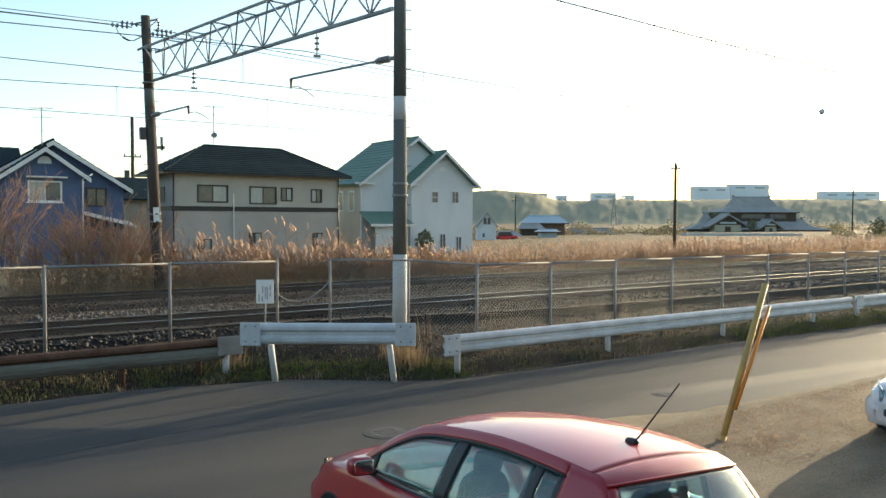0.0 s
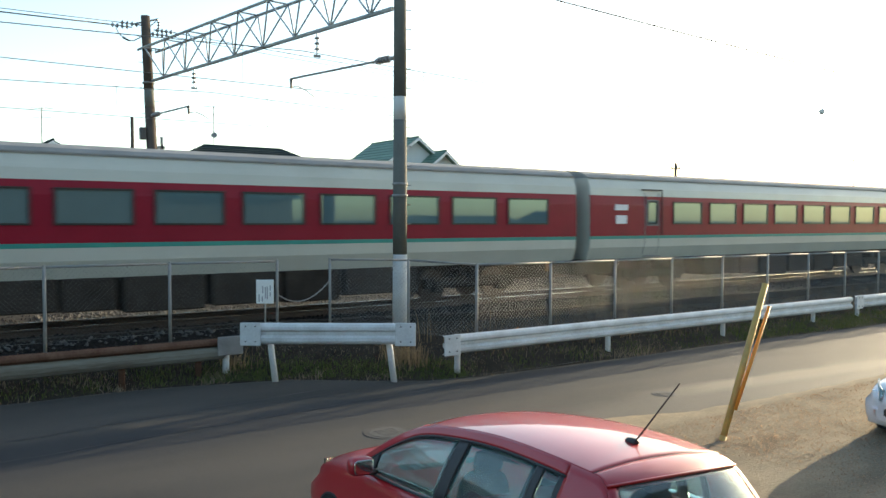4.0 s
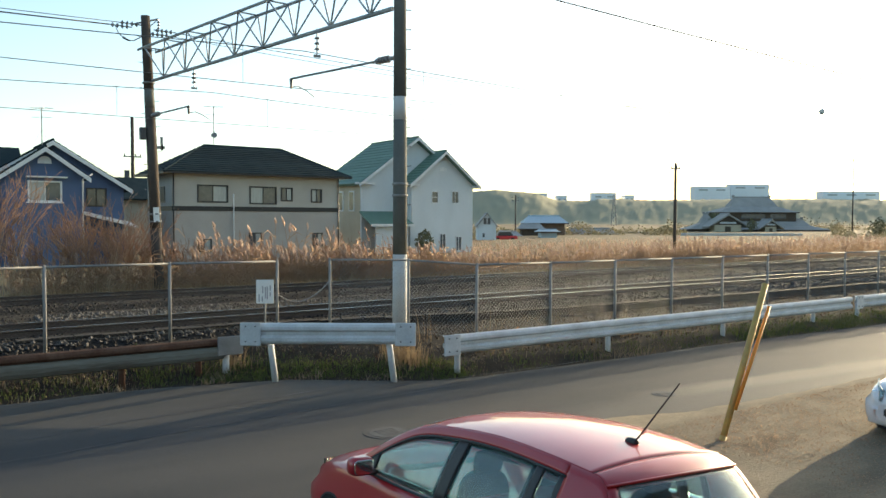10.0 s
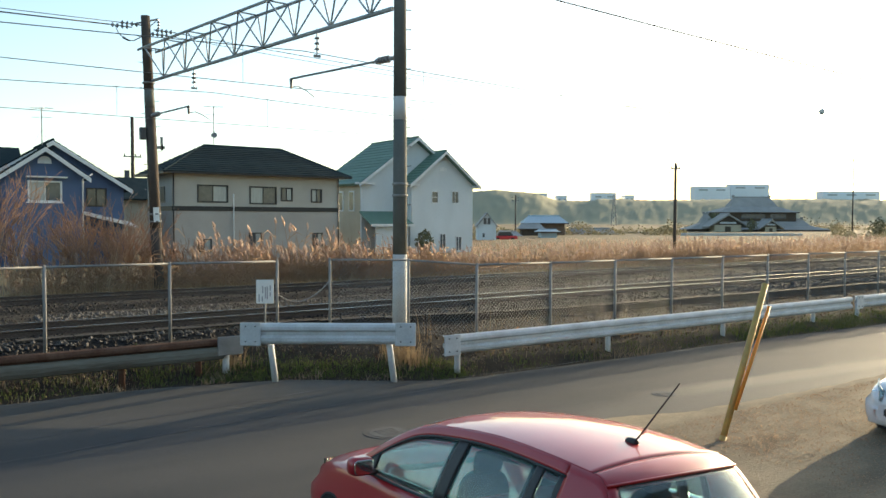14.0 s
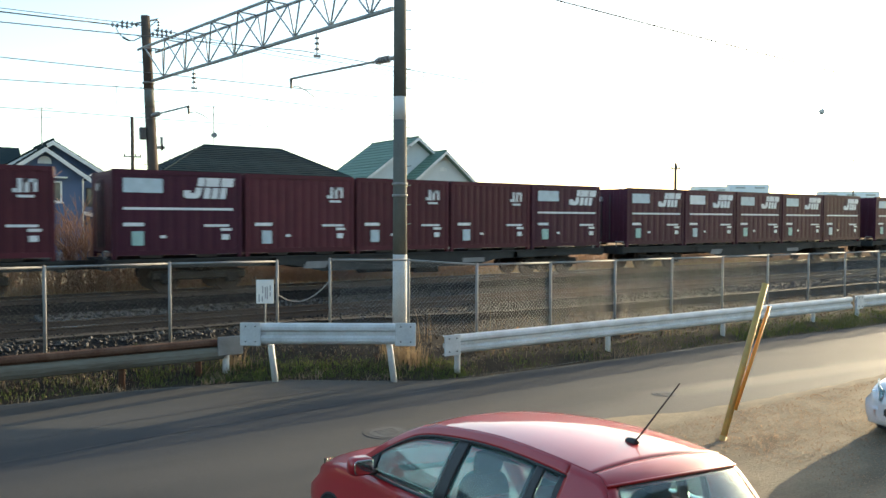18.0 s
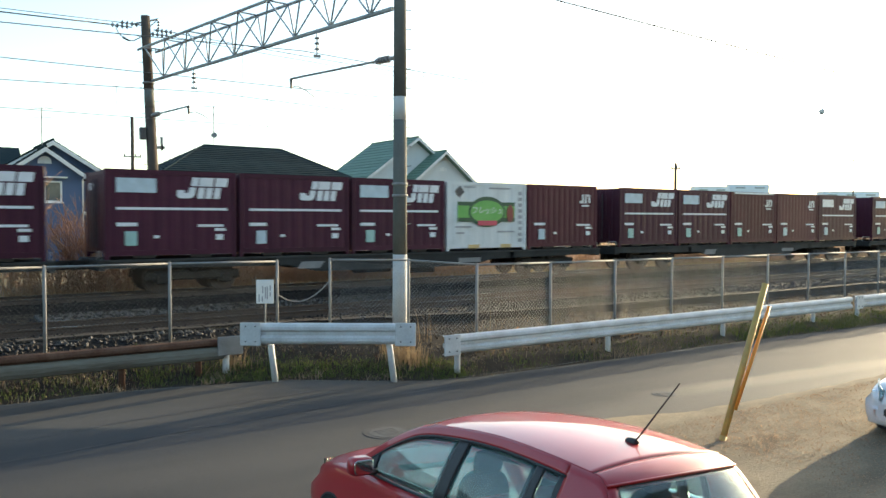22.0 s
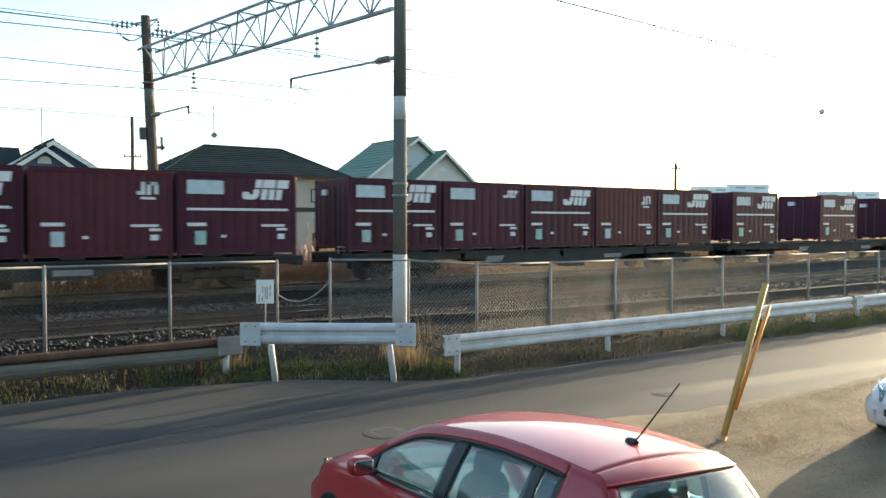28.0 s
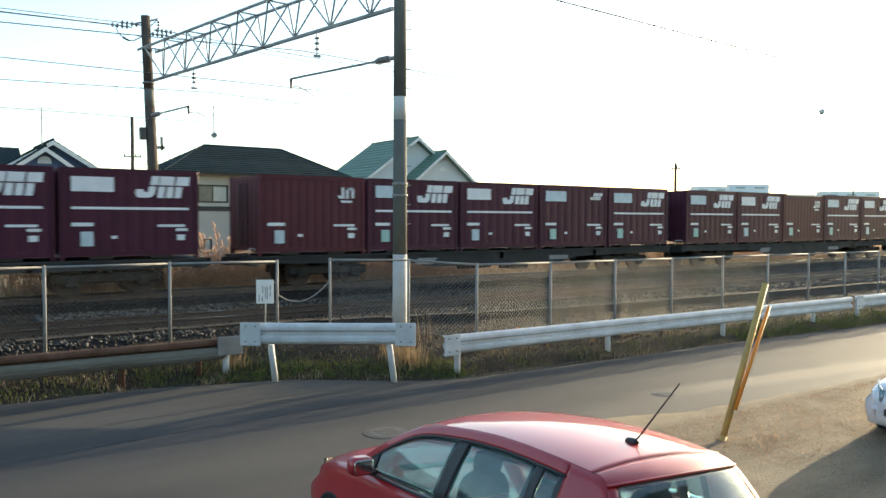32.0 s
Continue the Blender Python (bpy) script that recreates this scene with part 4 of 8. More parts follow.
# beige house with a dark hipped roof
BY, BX0, BX1, BD = 52.0, 15.37, 27.3, 57.6
BE = 5.85
beige = thing("house", "two-storey beige house with a dark hipped slate roof", "house")
holes_u = [(16.97, 19.05, 4.00, 5.17), (20.53, 22.5, 3.93, 5.15), (22.80, 23.70, 4.16, 5.12), (25.1, 25.97, 4.1, 5.07)]
holes_l = [(16.9, 17.9, 0.75, 1.60), (20.45, 21.4, 0.95, 2.0), (25.2, 26.0, 1.0, 1.95)]
wall("upper_wall", BX0, BX1, BY, BY + 0.2, 3.75, BE, M_wall_beige, beige, holes_u, "beige rendered upper wall")
wall("lower_wall", BX0, BX1, BY - 0.02, BY + 0.2, -0.2, 3.45, M_wall_lower, beige, holes_l, "grey-beige rendered lower wall")
part("band_course", box(B(), BX0 - 0.05, BX1 + 0.05, BY - 0.07, BY + 0.2, 3.45, 3.75), M_frame_dark, beige, "dark belt course")
for nm, z0, z1, m in (("upper_wall", 3.75, BE, M_wall_beige), ("lower_wall", -0.2, 3.45, M_wall_lower), ("band_course", 3.45, 3.75, M_frame_dark)):
    part(nm, box(B(), BX0, BX0 + 0.2, BY + 0.2, BD, z0, z1), m, beige)
    part(nm, box(B(), BX1 - 0.2, BX1, BY + 0.2, BD, z0, z1), m, beige)
    part(nm, box(B(), BX0, BX1, BD, BD + 0.2, z0, z1), m, beige)
for h, pm in zip(holes_u, ((M_pane, M_curtain), (M_curtain, M_pane), (M_pane, M_curtain), (M_curtain, M_pane))):
    window(beige, *h, BY, M_frame_dark, 2, 0.09, pm)
for h in holes_l:
    window(beige, *h, BY - 0.02, M_frame_dark, 2, 0.07, (M_pane, M_curtain))
part("side_window", box(B(), BX0 - 0.04, BX0 + 0.02, 53.6, 54.6, 4.0, 5.05), M_frame_dark, beige)
part("downpipe", tube(B(), (BX0 + 0.05, BY - 0.07, 0), (BX0 + 0.05, BY - 0.07, BE), 0.045), M_frame_dark, beige)
part("downpipe", tube(B(), (BX1 - 0.05, BY - 0.07, 0), (BX1 - 0.05, BY - 0.07, BE), 0.045), M_frame_dark, beige)
part("downpipe", tube(B(), (19.4, BY - 0.08, 0), (19.4, BY - 0.08, 4.6), 0.04), M_trim, beige)
ex0, ex1, ey0, ey1, er = BX0 - 0.75, BX1 + 0.7, BY - 0.75, BD + 0.75, 8.0
rm = (ey0 + ey1) / 2
r0, r1 = ex0 + 3.7, ex1 - 3.9
part("soffit", box(B(), ex0 + 0.05, ex1 - 0.05, ey0 + 0.05, ey1 - 0.05, BE, BE + 0.06), M_wall_sand, beige)
part("fascia", box(B(), ex0, ex1, ey0, ey0 + 0.05, BE - 0.02, BE + 0.16), M_frame_dark, beige)
part("fascia", box(B(), ex0, ex0 + 0.05, ey0, ey1, BE - 0.02, BE + 0.16), M_frame_dark, beige)
bm = B()
v = [bm.verts.new(p) for p in ((ex0, ey0, BE + 0.1), (ex1, ey0, BE + 0.1), (ex1, ey1, BE + 0.1), (ex0, ey1, BE + 0.1), (r0, rm, er), (r1, rm, er))]
for f in ((0, 1, 5, 4), (1, 2, 5), (2, 3, 4, 5), (3, 0, 4), (3, 2, 1, 0)):
    bm.faces.new([v[i] for i in f])
roof = part("roof", bm, M_tile_dark, beige, "dark slate hipped roof")
tile_courses(roof, (ex0, ey0, BE + 0.1), (ex1, ey0, BE + 0.1), (r1, rm, er), (r0, rm, er), M_tile_dark, 14)
tile_courses(roof, (ex0, ey1, BE + 0.1), (ex0, ey0, BE + 0.1), (r0, rm - 0.02, er), (r0, rm, er), M_tile_dark, 14)
part("ridge_cap", tube(B(), (r0, rm, er), (r1, rm, er), 0.09, n=6), M_tile_dark, roof)
part("hip_cap", tube(B(), (ex0, ey0, BE + 0.1), (r0, rm, er), 0.07, n=6), M_tile_dark, roof)
part("hip_cap", tube(B(), (ex1, ey0, BE + 0.1), (r1, rm, er), 0.07, n=6), M_tile_dark, roof)


def aerial(name, x, y, z, h, label, dish=False):
    a = thing(name, label, "aerial", group="roof aerials", at=pose(x, y, z))
    part("mast", tube(B(), (0, 0, -0.1), (0, 0, h), 0.03, n=6), M_galv, a)
    part("boom", tube(B(), (-0.6, 0.3, h - 0.05), (0.6, -0.3, h - 0.05), 0.018, n=5), M_galv, a)
    for k in range(7):
        u = -0.55 + k * 0.18
        part("element", tube(B(), (u - 0.18, 0.5 * -u - 0.32, h - 0.05), (u + 0.18, 0.5 * -u + 0.32, h - 0.05), 0.013, n=4), M_galv, a)
    part("boom", tube(B(), (-0.5, 0.25, h - 0.6), (0.5, -0.25, h - 0.6), 0.012, n=5), M_galv, a)
    for s in (-1, 1):
        part("stay", tube(B(), (0, 0, h * 0.4), (s * 0.5, 0, -0.02), 0.008, n=4), M_galv, a)
    if dish:
        bm = lathe(B(), [(0.02, -0.02), (0.13, 0.0), (0.21, 0.07), (0.20, 0.08), (0.12, 0.02), (0.02, 0.015)], 16)
        d = part("dish", bm, M_galv, a, "small satellite dish")
        d.matrix_basis = pose(0.02, -0.1, h * 0.24, 70, 0, -30)
    return a


aerial("roof_aerial", r0 + 0.75, rm, er + 0.05, 2.7, "thin television aerial with a small dish on the ridge", True)
aerial("roof_aerial", 8.0, 53.0, 7.35, 2.2, "thin television aerial standing on the blue house's roof")

# white house with a green roof
white = thing("house", "two-storey white house with steep green roofs and a front wing", "house")
WX0, WX1, WF, WM = 36.1, 42.6, 56.0, 57.5
wh = [(38.2, 38.95, 4.3, 5.35), (40.3, 41.1, 4.3, 5.4), (39.05, 39.75, 0.35, 1.75), (40.75, 41.45, 0.2, 1.5)]
wall("front_wall", WX0, WX1, WF, WF + 0.2, -0.2, 6.0, M_wall_white, white, wh, "streaked white rendered wall")
part("gable_wall", prism(B(), [(WX0, 6.0), (WX1, 6.0), ((WX0 + WX1) / 2, 8.55)], "y", WF, WF + 0.2), M_wall_white, white)
part("side_wall", box(B(), WX0, WX0 + 0.2, WF + 0.2, WM, -0.2, 6.0), M_wall_white, white)
part("side_wall", box(B(), WX1 - 0.2, WX1, WF + 0.2, 63, -0.2, 6.0), M_wall_white, white)
part("side_window", box(B(), WX0 - 0.03, WX0 + 0.03, 56.5, 57.1, 4.0, 5.2), M_frame_dark, white)
for h, b in zip(wh, (1, 0, 0, 0)):
    window(white, *h, WF, M_frame_white, 1 if b else 2, 0.08, (M_pane,), bars=b)
part("vent_arch", prism(B(), [(39.0, 7.05), (39.8, 7.05), (39.75, 7.3), (39.4, 7.42), (39.05, 7.3)], "y", WF - 0.04, WF), M_trim, white)
MX0, MX1, MP = 32.3, 42.8, 9.75
part("main_wall", box(B(), MX0, WX0, WM, WM + 0.2, -0.2, 6.05), M_wall_white, white)
part("main_gable", prism(B(), [(MX0, 6.05), (MX1, 6.05), ((MX0 + MX1) / 2, MP - 0.15)], "y", WM, WM + 0.2), M_wall_white, white)
part("side_wall", box(B(), MX0, MX0 + 0.2, WM + 0.2, 64.5, -0.2, 6.05), M_wall_sand, white, "sand-coloured side wall")
part("back_wall", box(B(), MX0, MX1, 64.5, 64.7, -0.2, 6.05), M_wall_sand, white)
for y0 in (58.7, 60.6):
    w = part("window", box(B(), MX0 - 0.05, MX0 + 0.02, y0, y0 + 0.9, 3.6, 5.3), M_frame_white, white)
    part("pane", box(B(), MX0 - 0.06, MX0 - 0.045, y0 + 0.1, y0 + 0.8, 3.7, 5.2), M_pane, w)


def pitched(parent, x0, x1, ze, zr, y0, y1, over, tile, courses, thick=0.18):
    """Two roof slopes with the ridge along y, white barge boards on the front."""
    xm = (x0 + x1) / 2
    k = (zr - ze) / (xm - x0)
    for s in (-1, 1):
        xe = x0 - over if s < 0 else x1 + over
        lo = ze - k * over
        a, b, c, d = (xe, y0, lo), (xe, y1, lo), (xm, y1, zr), (xm, y0, zr)
        r = gable_roof_slab((a, b), (c, d), thick, "roof", tile, parent, "sloping tiled roof")
        tile_courses(r, a, b, c, d, tile, courses)
        bm = B()
        w = 0.26
        va = [(xe, lo - 0.02), (xm, zr - 0.02), (xm, zr - w - 0.02), (xe, lo - w - 0.02)]
        prism(bm, va, "y", y0 - 0.05, y0 + 0.0)
        part("barge_board", bm, M_trim, parent, "white barge board")
    part("ridge_cap", tube(B(), (xm, y0, zr + 0.03), (xm, y1, zr + 0.03), 0.09, n=6), tile, parent)


pitched(white, WX0, WX1, 6.15, 8.75, WF - 0.6, WM + 3.0, 0.45, M_tile_green, 12)
pitched(white, MX0, MX1, 6.2, 9.93, WM - 0.55, 64.9, 0.5, M_tile_green, 14)
part("eave_return", box(B(), WX0 - 0.55, WX0 + 0.6, WF - 0.5, WF + 0.05, 5.7, 5.86), M_trim, white)
part("eave_return", box(B(), WX1 - 0.2, WX1 + 0.55, WF - 0.5, WF + 0.05, 5.7, 5.86), M_trim, white)
part("eave_return", box(B(), MX0 - 0.6, MX0 + 1.0, WM - 0.5, WM + 0.02, 5.8, 5.95), M_trim, white)
gable_roof_slab(((MX0 - 0.2, 55.6, 2.55), (WX0 + 0.1, 55.6, 2.55)), ((WX0 + 0.1, WM, 3.6), (MX0 - 0.2, WM, 3.6)), 0.12, "porch_roof", M_tile_green, white, "green lean-to porch roof")
part("porch_fascia", box(B(), MX0 - 0.2, WX0 + 0.1, 55.52, 55.6, 2.35, 2.56), M_trim, white)
part("porch_wall", box(B(), MX0 + 0.5, WX0 - 0.2, 56.0, 56.15, -0.2, 2.5), M_wall_white, white)
part("downpipe", tube(B(), (WX0 + 0.1, WF - 0.07, 2.6), (WX0 + 0.1, WF - 0.07, 5.8), 0.045), M_trim, white)

# blue house
blue = thing("house", "blue-sided house with white gable trim and dark roofs", "house")
UX0, UX1, UF, UM = 5.7, 9.62, 50.0, 52.5
uh = [(6.78, 8.55, 3.85, 5.05)]
wall("front_wall", UX0, UX1, UF, UF + 0.2, -0.2, 5.5, M_wall_blue, blue, uh, "deep blue boarded wall")
part("gable_wall", prism(B(), [(UX0, 5.5), (UX1, 5.5), ((UX0 + UX1) / 2, 6.8)], "y", UF, UF + 0.2), M_wall_blue, blue)
window(blue, *uh[0], UF, M_frame_white, 2, 0.09, (M_curtain, M_pane), sill=M_trim)
part("awning", box(B(), 6.7, 8.8, UF - 0.35, UF, 5.22, 5.30), M_trim, blue)
bm = B()
prism(bm, [(7.30, 6.02), (8.02, 6.02), (8.0, 6.25), (7.85, 6.40), (7.66, 6.45), (7.47, 6.40), (7.32, 6.25)], "y", UF - 0.05, UF)
part("arched_vent", bm, M_trim, blue, "white arched gable vent")
part("side_wall", box(B(), UX0, UX0 + 0.2, UF + 0.2, UM, -0.2, 5.5), M_wall_blue, blue)
part("side_wall", box(B(), UX1 - 0.2, UX1, UF + 0.2, UM, -0.2, 5.5), M_wall_blue, blue)
wall("rear_wall", 4.3, 12.5, UM, UM + 0.2, -0.2, 4.85, M_wall_blue, blue, [(10.3, 11.5, 3.65, 4.8)], "deep blue boarded wall")
part("gable_wall", prism(B(), [(4.3, 4.85), (12.6, 4.85), (8.46, 7.35)], "y", UM, UM + 0.2), M_wall_blue, blue)
window(blue, 10.3, 11.5, 3.65, 4.8, UM, M_frame_dark, 2, 0.08, (M_pane,))
part("downpipe", path_tube(B(), [(UX1 + 0.5, UF - 0.3, 5.5), (UX1 + 0.02, UF - 0.05, 5.2), (UX1 + 0.02, UF - 0.05, 0)], 0.045), M_trim, blue)
pitched(blue, UX0, UX1, 5.55, 6.95, UF - 0.45, UM + 0.5, 0.4, M_tile_dark, 8, 0.14)
pitched(blue, 4.3, 12.6, 4.95, 7.55, UM - 0.45, 59.0, 0.35, M_tile_dark, 12, 0.16)
part("back_wall", box(B(), 4.3, 12.5, 58.4, 58.6, -0.2, 4.9), M_wall_blue, blue)
part("side_wall", box(B(), 12.3, 12.5, UM + 0.2, 58.4, -0.2, 4.85), M_wall_blue, blue)
gable_roof_slab(((9.7, 51.0, 3.3), (12.9, 51.0, 2.5)), ((12.9, 52.5, 2.7), (9.7, 52.5, 3.5)), 0.12, "lean_to_roof", M_trim, blue, "white edged lean-to roof")
# the neighbouring dark roof that runs out of sight
annex = thing("house", "blue house annex with a dark green ridge roof", "house")
part("wall", box(B(), -8, 5.2, 54.5, 60, -0.2, 5.2), M_wall_blue, annex)
gable_roof_slab(((-8.5, 53.6, 5.0), (7.3, 53.6, 5.0)), ((7.3, 57.2, 7.4), (-8.5, 57.2, 7.4)), 0.15, "roof", M_tile_dark, annex, "dark roof slope")
gable_roof_slab(((-8.5, 60.8, 5.0), (7.3, 60.8, 5.0)), ((7.3, 57.2, 7.4), (-8.5, 57.2, 7.4)), 0.15, "roof", M_tile_dark, annex, "dark roof slope")
low = thing("house", "low dark-roofed house glimpsed between two larger houses", "house")
part("wall", box(B(), 14.2, 20, 66, 71, -0.2, 4.6), M_wall_sand, low)
gable_roof_slab(((13.6, 65.4, 4.5), (20.6, 65.4, 4.5)), ((20.6, 68.5, 6.3), (13.6, 68.5, 6.3)), 0.15, "roof", M_tile_dark, low)
gable_roof_slab(((13.6, 71.6, 4.5), (20.6, 71.6, 4.5)), ((20.6, 68.5, 6.3), (13.6, 68.5, 6.3)), 0.15, "roof", M_tile_dark, low)
part("gable", prism(B(), [(65.8, 4.6), (71.2, 4.6), (68.5, 6.15)], "x", 14.2, 14.4), M_wall_sand, low)



# the house at whose window the view is taken: its unseen outer wall behind the eye
own = thing("house", "unseen dark timber house wall added behind the viewpoint", "house")
# wall added, long and dark, to cut sky fill and darken carriage window reflections
part("wall", box(B(), -13.0, 9.6, -9.0, -1.0, -0.4, 5.6), M_wood_dark, own)
part("roof", prism(B(), [(-9.7, 5.6), (-0.4, 5.6), (-5.0, 7.8)], "x", -13.6, 10.2), M_tile_dark, own)
# unseen blocks, added and sized so the carriage windows mirror something dark
for x, y, w, d, e, r in ((14.5, -26.0, 8.6, 8.0, 4.3, 5.9), (36.0, -30.0, 12.0, 8.0, 2.2, 3.3), (58.0, -36.0, 12.0, 9.0, 2.4, 3.9)):
    nb = thing("house", "plain dark unseen house block added to darken carriage window reflections", "house", group="neighbouring houses", at=pose(x, y, 0))
    part("wall", box(B(), 0, w, 0, d, -0.4, e), M_wood_dark, nb)
    part("roof", prism(B(), [(-0.6, e), (d + 0.6, e), (d / 2, r)], "x", -0.6, w + 0.6), M_tile_dark, nb)
# ---- trains ----
def bogie(bm_parent, x, w, wheel_r=0.43, gauge=0.53, label="", mat_frame=None, base=2.1):
    b = part("bogie", box(B(), x - base / 2 - 0.45, x + base / 2 + 0.45, -0.98, -0.84, 0.38, 0.66, 0.05), mat_frame or M_under, bm_parent, "grimy bogie side frame")
    part("side_frame", box(B(), x - base / 2 - 0.45, x + base / 2 + 0.45, 0.84, 0.98, 0.38, 0.66, 0.05), mat_frame or M_under, b)
    part("bolster", box(B(), x - 0.3, x + 0.3, -0.9, 0.9, 0.45, 0.85, 0.04), mat_frame or M_under, b)
    for dx in (-base / 2, base / 2):
        bm = B()
        tube(bm, (x + dx, -0.6, wheel_r), (x + dx, 0.6, wheel_r), 0.07, n=8)
        for s in (-1, 1):
            tube(bm, (x + dx, s * 0.53, wheel_r), (x + dx, s * 0.66, wheel_r), wheel_r, n=20)
        part("wheelset", bm, M_rail, b)
        for s in (-1, 1):
            part("axle_box", box(B(), x + dx - 0.17, x + dx + 0.17, s * 0.93 - 0.12, s * 0.93 + 0.12, 0.28, 0.6, 0.04), M_under, b)
    part("spring", tube(B(), (x, -0.93, 0.62), (x, -0.93, 0.95), 0.13, n=10), M_under, b)
    return b


# cross-section of an express carriage: half outline (y, z) over the rail
EX_HALF = [(1.28, 1.00), (1.42, 1.35), (1.45, 1.70), (1.45, 2.60), (1.40, 3.10), (1.30, 3.38)]
ROOF_HALF = [(1.30, 3.38), (1.16, 3.50), (0.80, 3.60), (0.0, 3.64)]


def strip_mesh(u0, u1, z0, z1, half, out=0.0, sides=(-1, 1)):
    """The side skin between two heights, on both sides, following the body's curve."""
    prof = [(y, z) for y, z in half if z0 < z < z1]

    def at(z):
        for (ya, za), (yb, zb) in zip(half[:-1], half[1:]):
            if za <= z <= zb:
                return ya + (yb - ya) * (z - za) / (zb - za)
        return half[-1][0]
    prof = [(at(z0), z0)] + prof + [(at(z1), z1)]
    bm = B()
    for s in sides:
        rows = [[bm.verts.new((u, s * (y + out), z)) for y, z in prof] for u in (u0, u1)]
        inner = [[bm.verts.new((u, s * (y - 0.03), z)) for y, z in prof] for u in (u0, u1)]
        n = len(prof)
        for k in range(n - 1):
            bm.faces.new((rows[0][k], rows[1][k], rows[1][k + 1], rows[0][k + 1]))
            bm.faces.new((inner[0][k], inner[1][k], inner[1][k + 1], inner[0][k + 1]))
        for r, i in ((rows[0], inner[0]), (rows[1], inner[1])):
            for k in range(n - 1):
                bm.faces.new((r[k], r[k + 1], i[k + 1], i[k]))
        for k in (0, n - 1):
            bm.faces.new((rows[0][k], rows[1][k], inner[1][k], inner[0][k]))
    return bm


CAR_L, END_L = 20.80, 21.10


def band_with_windows(car, u0, u1, wins, far=1, zlo=1.69, z0=2.06, z1=2.71, zhi=2.88):
    """The red band, pierced by real openings; seats show through the glass."""
    for s in (-1, 1):
        part("window_band", strip_mesh(u0, u1, zlo, z0, EX_HALF, 0, (s,)), M_ex_red, car, "dark red band under the windows")
        part("window_band", strip_mesh(u0, u1, z1, zhi, EX_HALF, 0, (s,)), M_ex_red, car, "dark red band over the windows")
    cuts = [u0] + [c for w in wins for c in w] + [u1]
    for a, b in zip(cuts[::2], cuts[1::2]):
        if b - a > 0.02:
            for s in (-1, 1):
                if s == far and 0.3 < b - a < 0.6:
                    a, b = (a + b) / 2 - 0.06, (a + b) / 2 + 0.06
                part("window_pier", strip_mesh(a, b, z0, z1, EX_HALF, 0, (s,)), M_ex_red, car)
    for a, b in wins:
        mull = b - a > 1.7
        if mull:
            for c, d in ((a + 0.04, (a + b) / 2 - 0.06), ((a + b) / 2 + 0.02, b - 0.05)):
                bm = B()
                n = 14
                rows = [[bm.verts.new((c + (d - c) * i / n, -1.40 + (0.02 if i % 2 else -0.02), z)) for i in range(n + 1)] for z in (z0 - 0.05, z1 + 0.05)]
                for i in range(n):
                    bm.faces.new((rows[0][i], rows[0][i + 1], rows[1][i + 1], rows[1][i]))
                part("curtain", bm, L_blind, car, "pale drawn window curtain")
        for s in (-1, 1):
            bm = B()
            y = s * 1.447
            for c, d, e, f in ((a - 0.03, b + 0.03, z0 - 0.03, z0 + 0.012), (a - 0.03, b + 0.03, z1 - 0.012, z1 + 0.03), (a - 0.03, a + 0.012, z0 + 0.012, z1 - 0.012), (b - 0.012, b + 0.03, z0 + 0.012, z1 - 0.012)):
                box(bm, c, d, y - 0.03, y + 0.012 * (1 if s > 0 else 1), e, f)
            if mull:
                box(bm, (a + b) / 2 - 0.05, (a + b) / 2 + 0.05, y - 0.02, y + 0.02, z0 + 0.012, z1 - 0.012)
            small = b - a < 0.48
            if small:
                for c, d, e, f in ((a - 0.06, b + 0.06, z0 - 0.07, z0 + 0.012), (a - 0.06, b + 0.06, z1 - 0.012, z1 + 0.07), (a - 0.06, a + 0.012, z0 + 0.012, z1 - 0.012), (b - 0.012, b + 0.06, z0 + 0.012, z1 - 0.012)):
                    box(bm, c, d, y - 0.03, y + 0.02, e, f)
            w = part("window", bm, M_galv if small or mull else M_frame_dark, car, "framed carriage window")
            part("pane", box(B(), a, b, y - 0.006, y + 0.004, z0, z1), M_window, w, "pale reflecting glass pane")
        if b - a > 1.0:
            for s in (-0.75, 0.75):
                part("seat_back", box(B(), (a + b) / 2 - 0.09, (a + b) / 2 + 0.06, s - 0.5, s + 0.5, 1.1, 2.14, 0.05), M_carseat, car, "reclining seat back")


def door_unit(car, u0, u1, light=True):
    for s in (-1, 1):
        y = s * 1.453
        bm = B()
        for c, e, f, g in ((u0, u1, 1.70, 1.985), (u0, u1, 2.785, 2.88), (u0, u0 + 0.035, 1.985, 2.785), (u1 - 0.035, u1, 1.985, 2.785)):
            box(bm, c, e, y - 0.010, y + 0.006, f, g)
        d = part("door", bm, M_ex_red, car, "passenger door in the red band")
        part("lower_panel", strip_mesh(u0, u1, 1.10, 1.59, EX_HALF, 0.008, (s,)), M_ex_white, d)
        for a, b in ((u0 - 0.03, u0), (u1, u1 + 0.03)):
            part("door_edge", strip_mesh(a, b, 1.10, 2.98, EX_HALF, 0.010, (s,)), M_galv, d)
        part("rain_gutter", box(B(), u0 - 0.14, u1 + 0.16, s * 1.44 - 0.03, s * 1.44 + 0.03, 3.06, 3.10), M_frame_dark, d)
        part("handrail", tube(B(), (u1 + 0.13, s * 1.48, 1.7), (u1 + 0.13, s * 1.47, 3.06), 0.018, n=6), M_frame_dark, d)
        part("door_step", box(B(), u0 - 0.05, u1 + 0.05, s * 1.44 - 0.02, s * 1.44 + 0.03, 1.05, 1.085), M_galv, d)


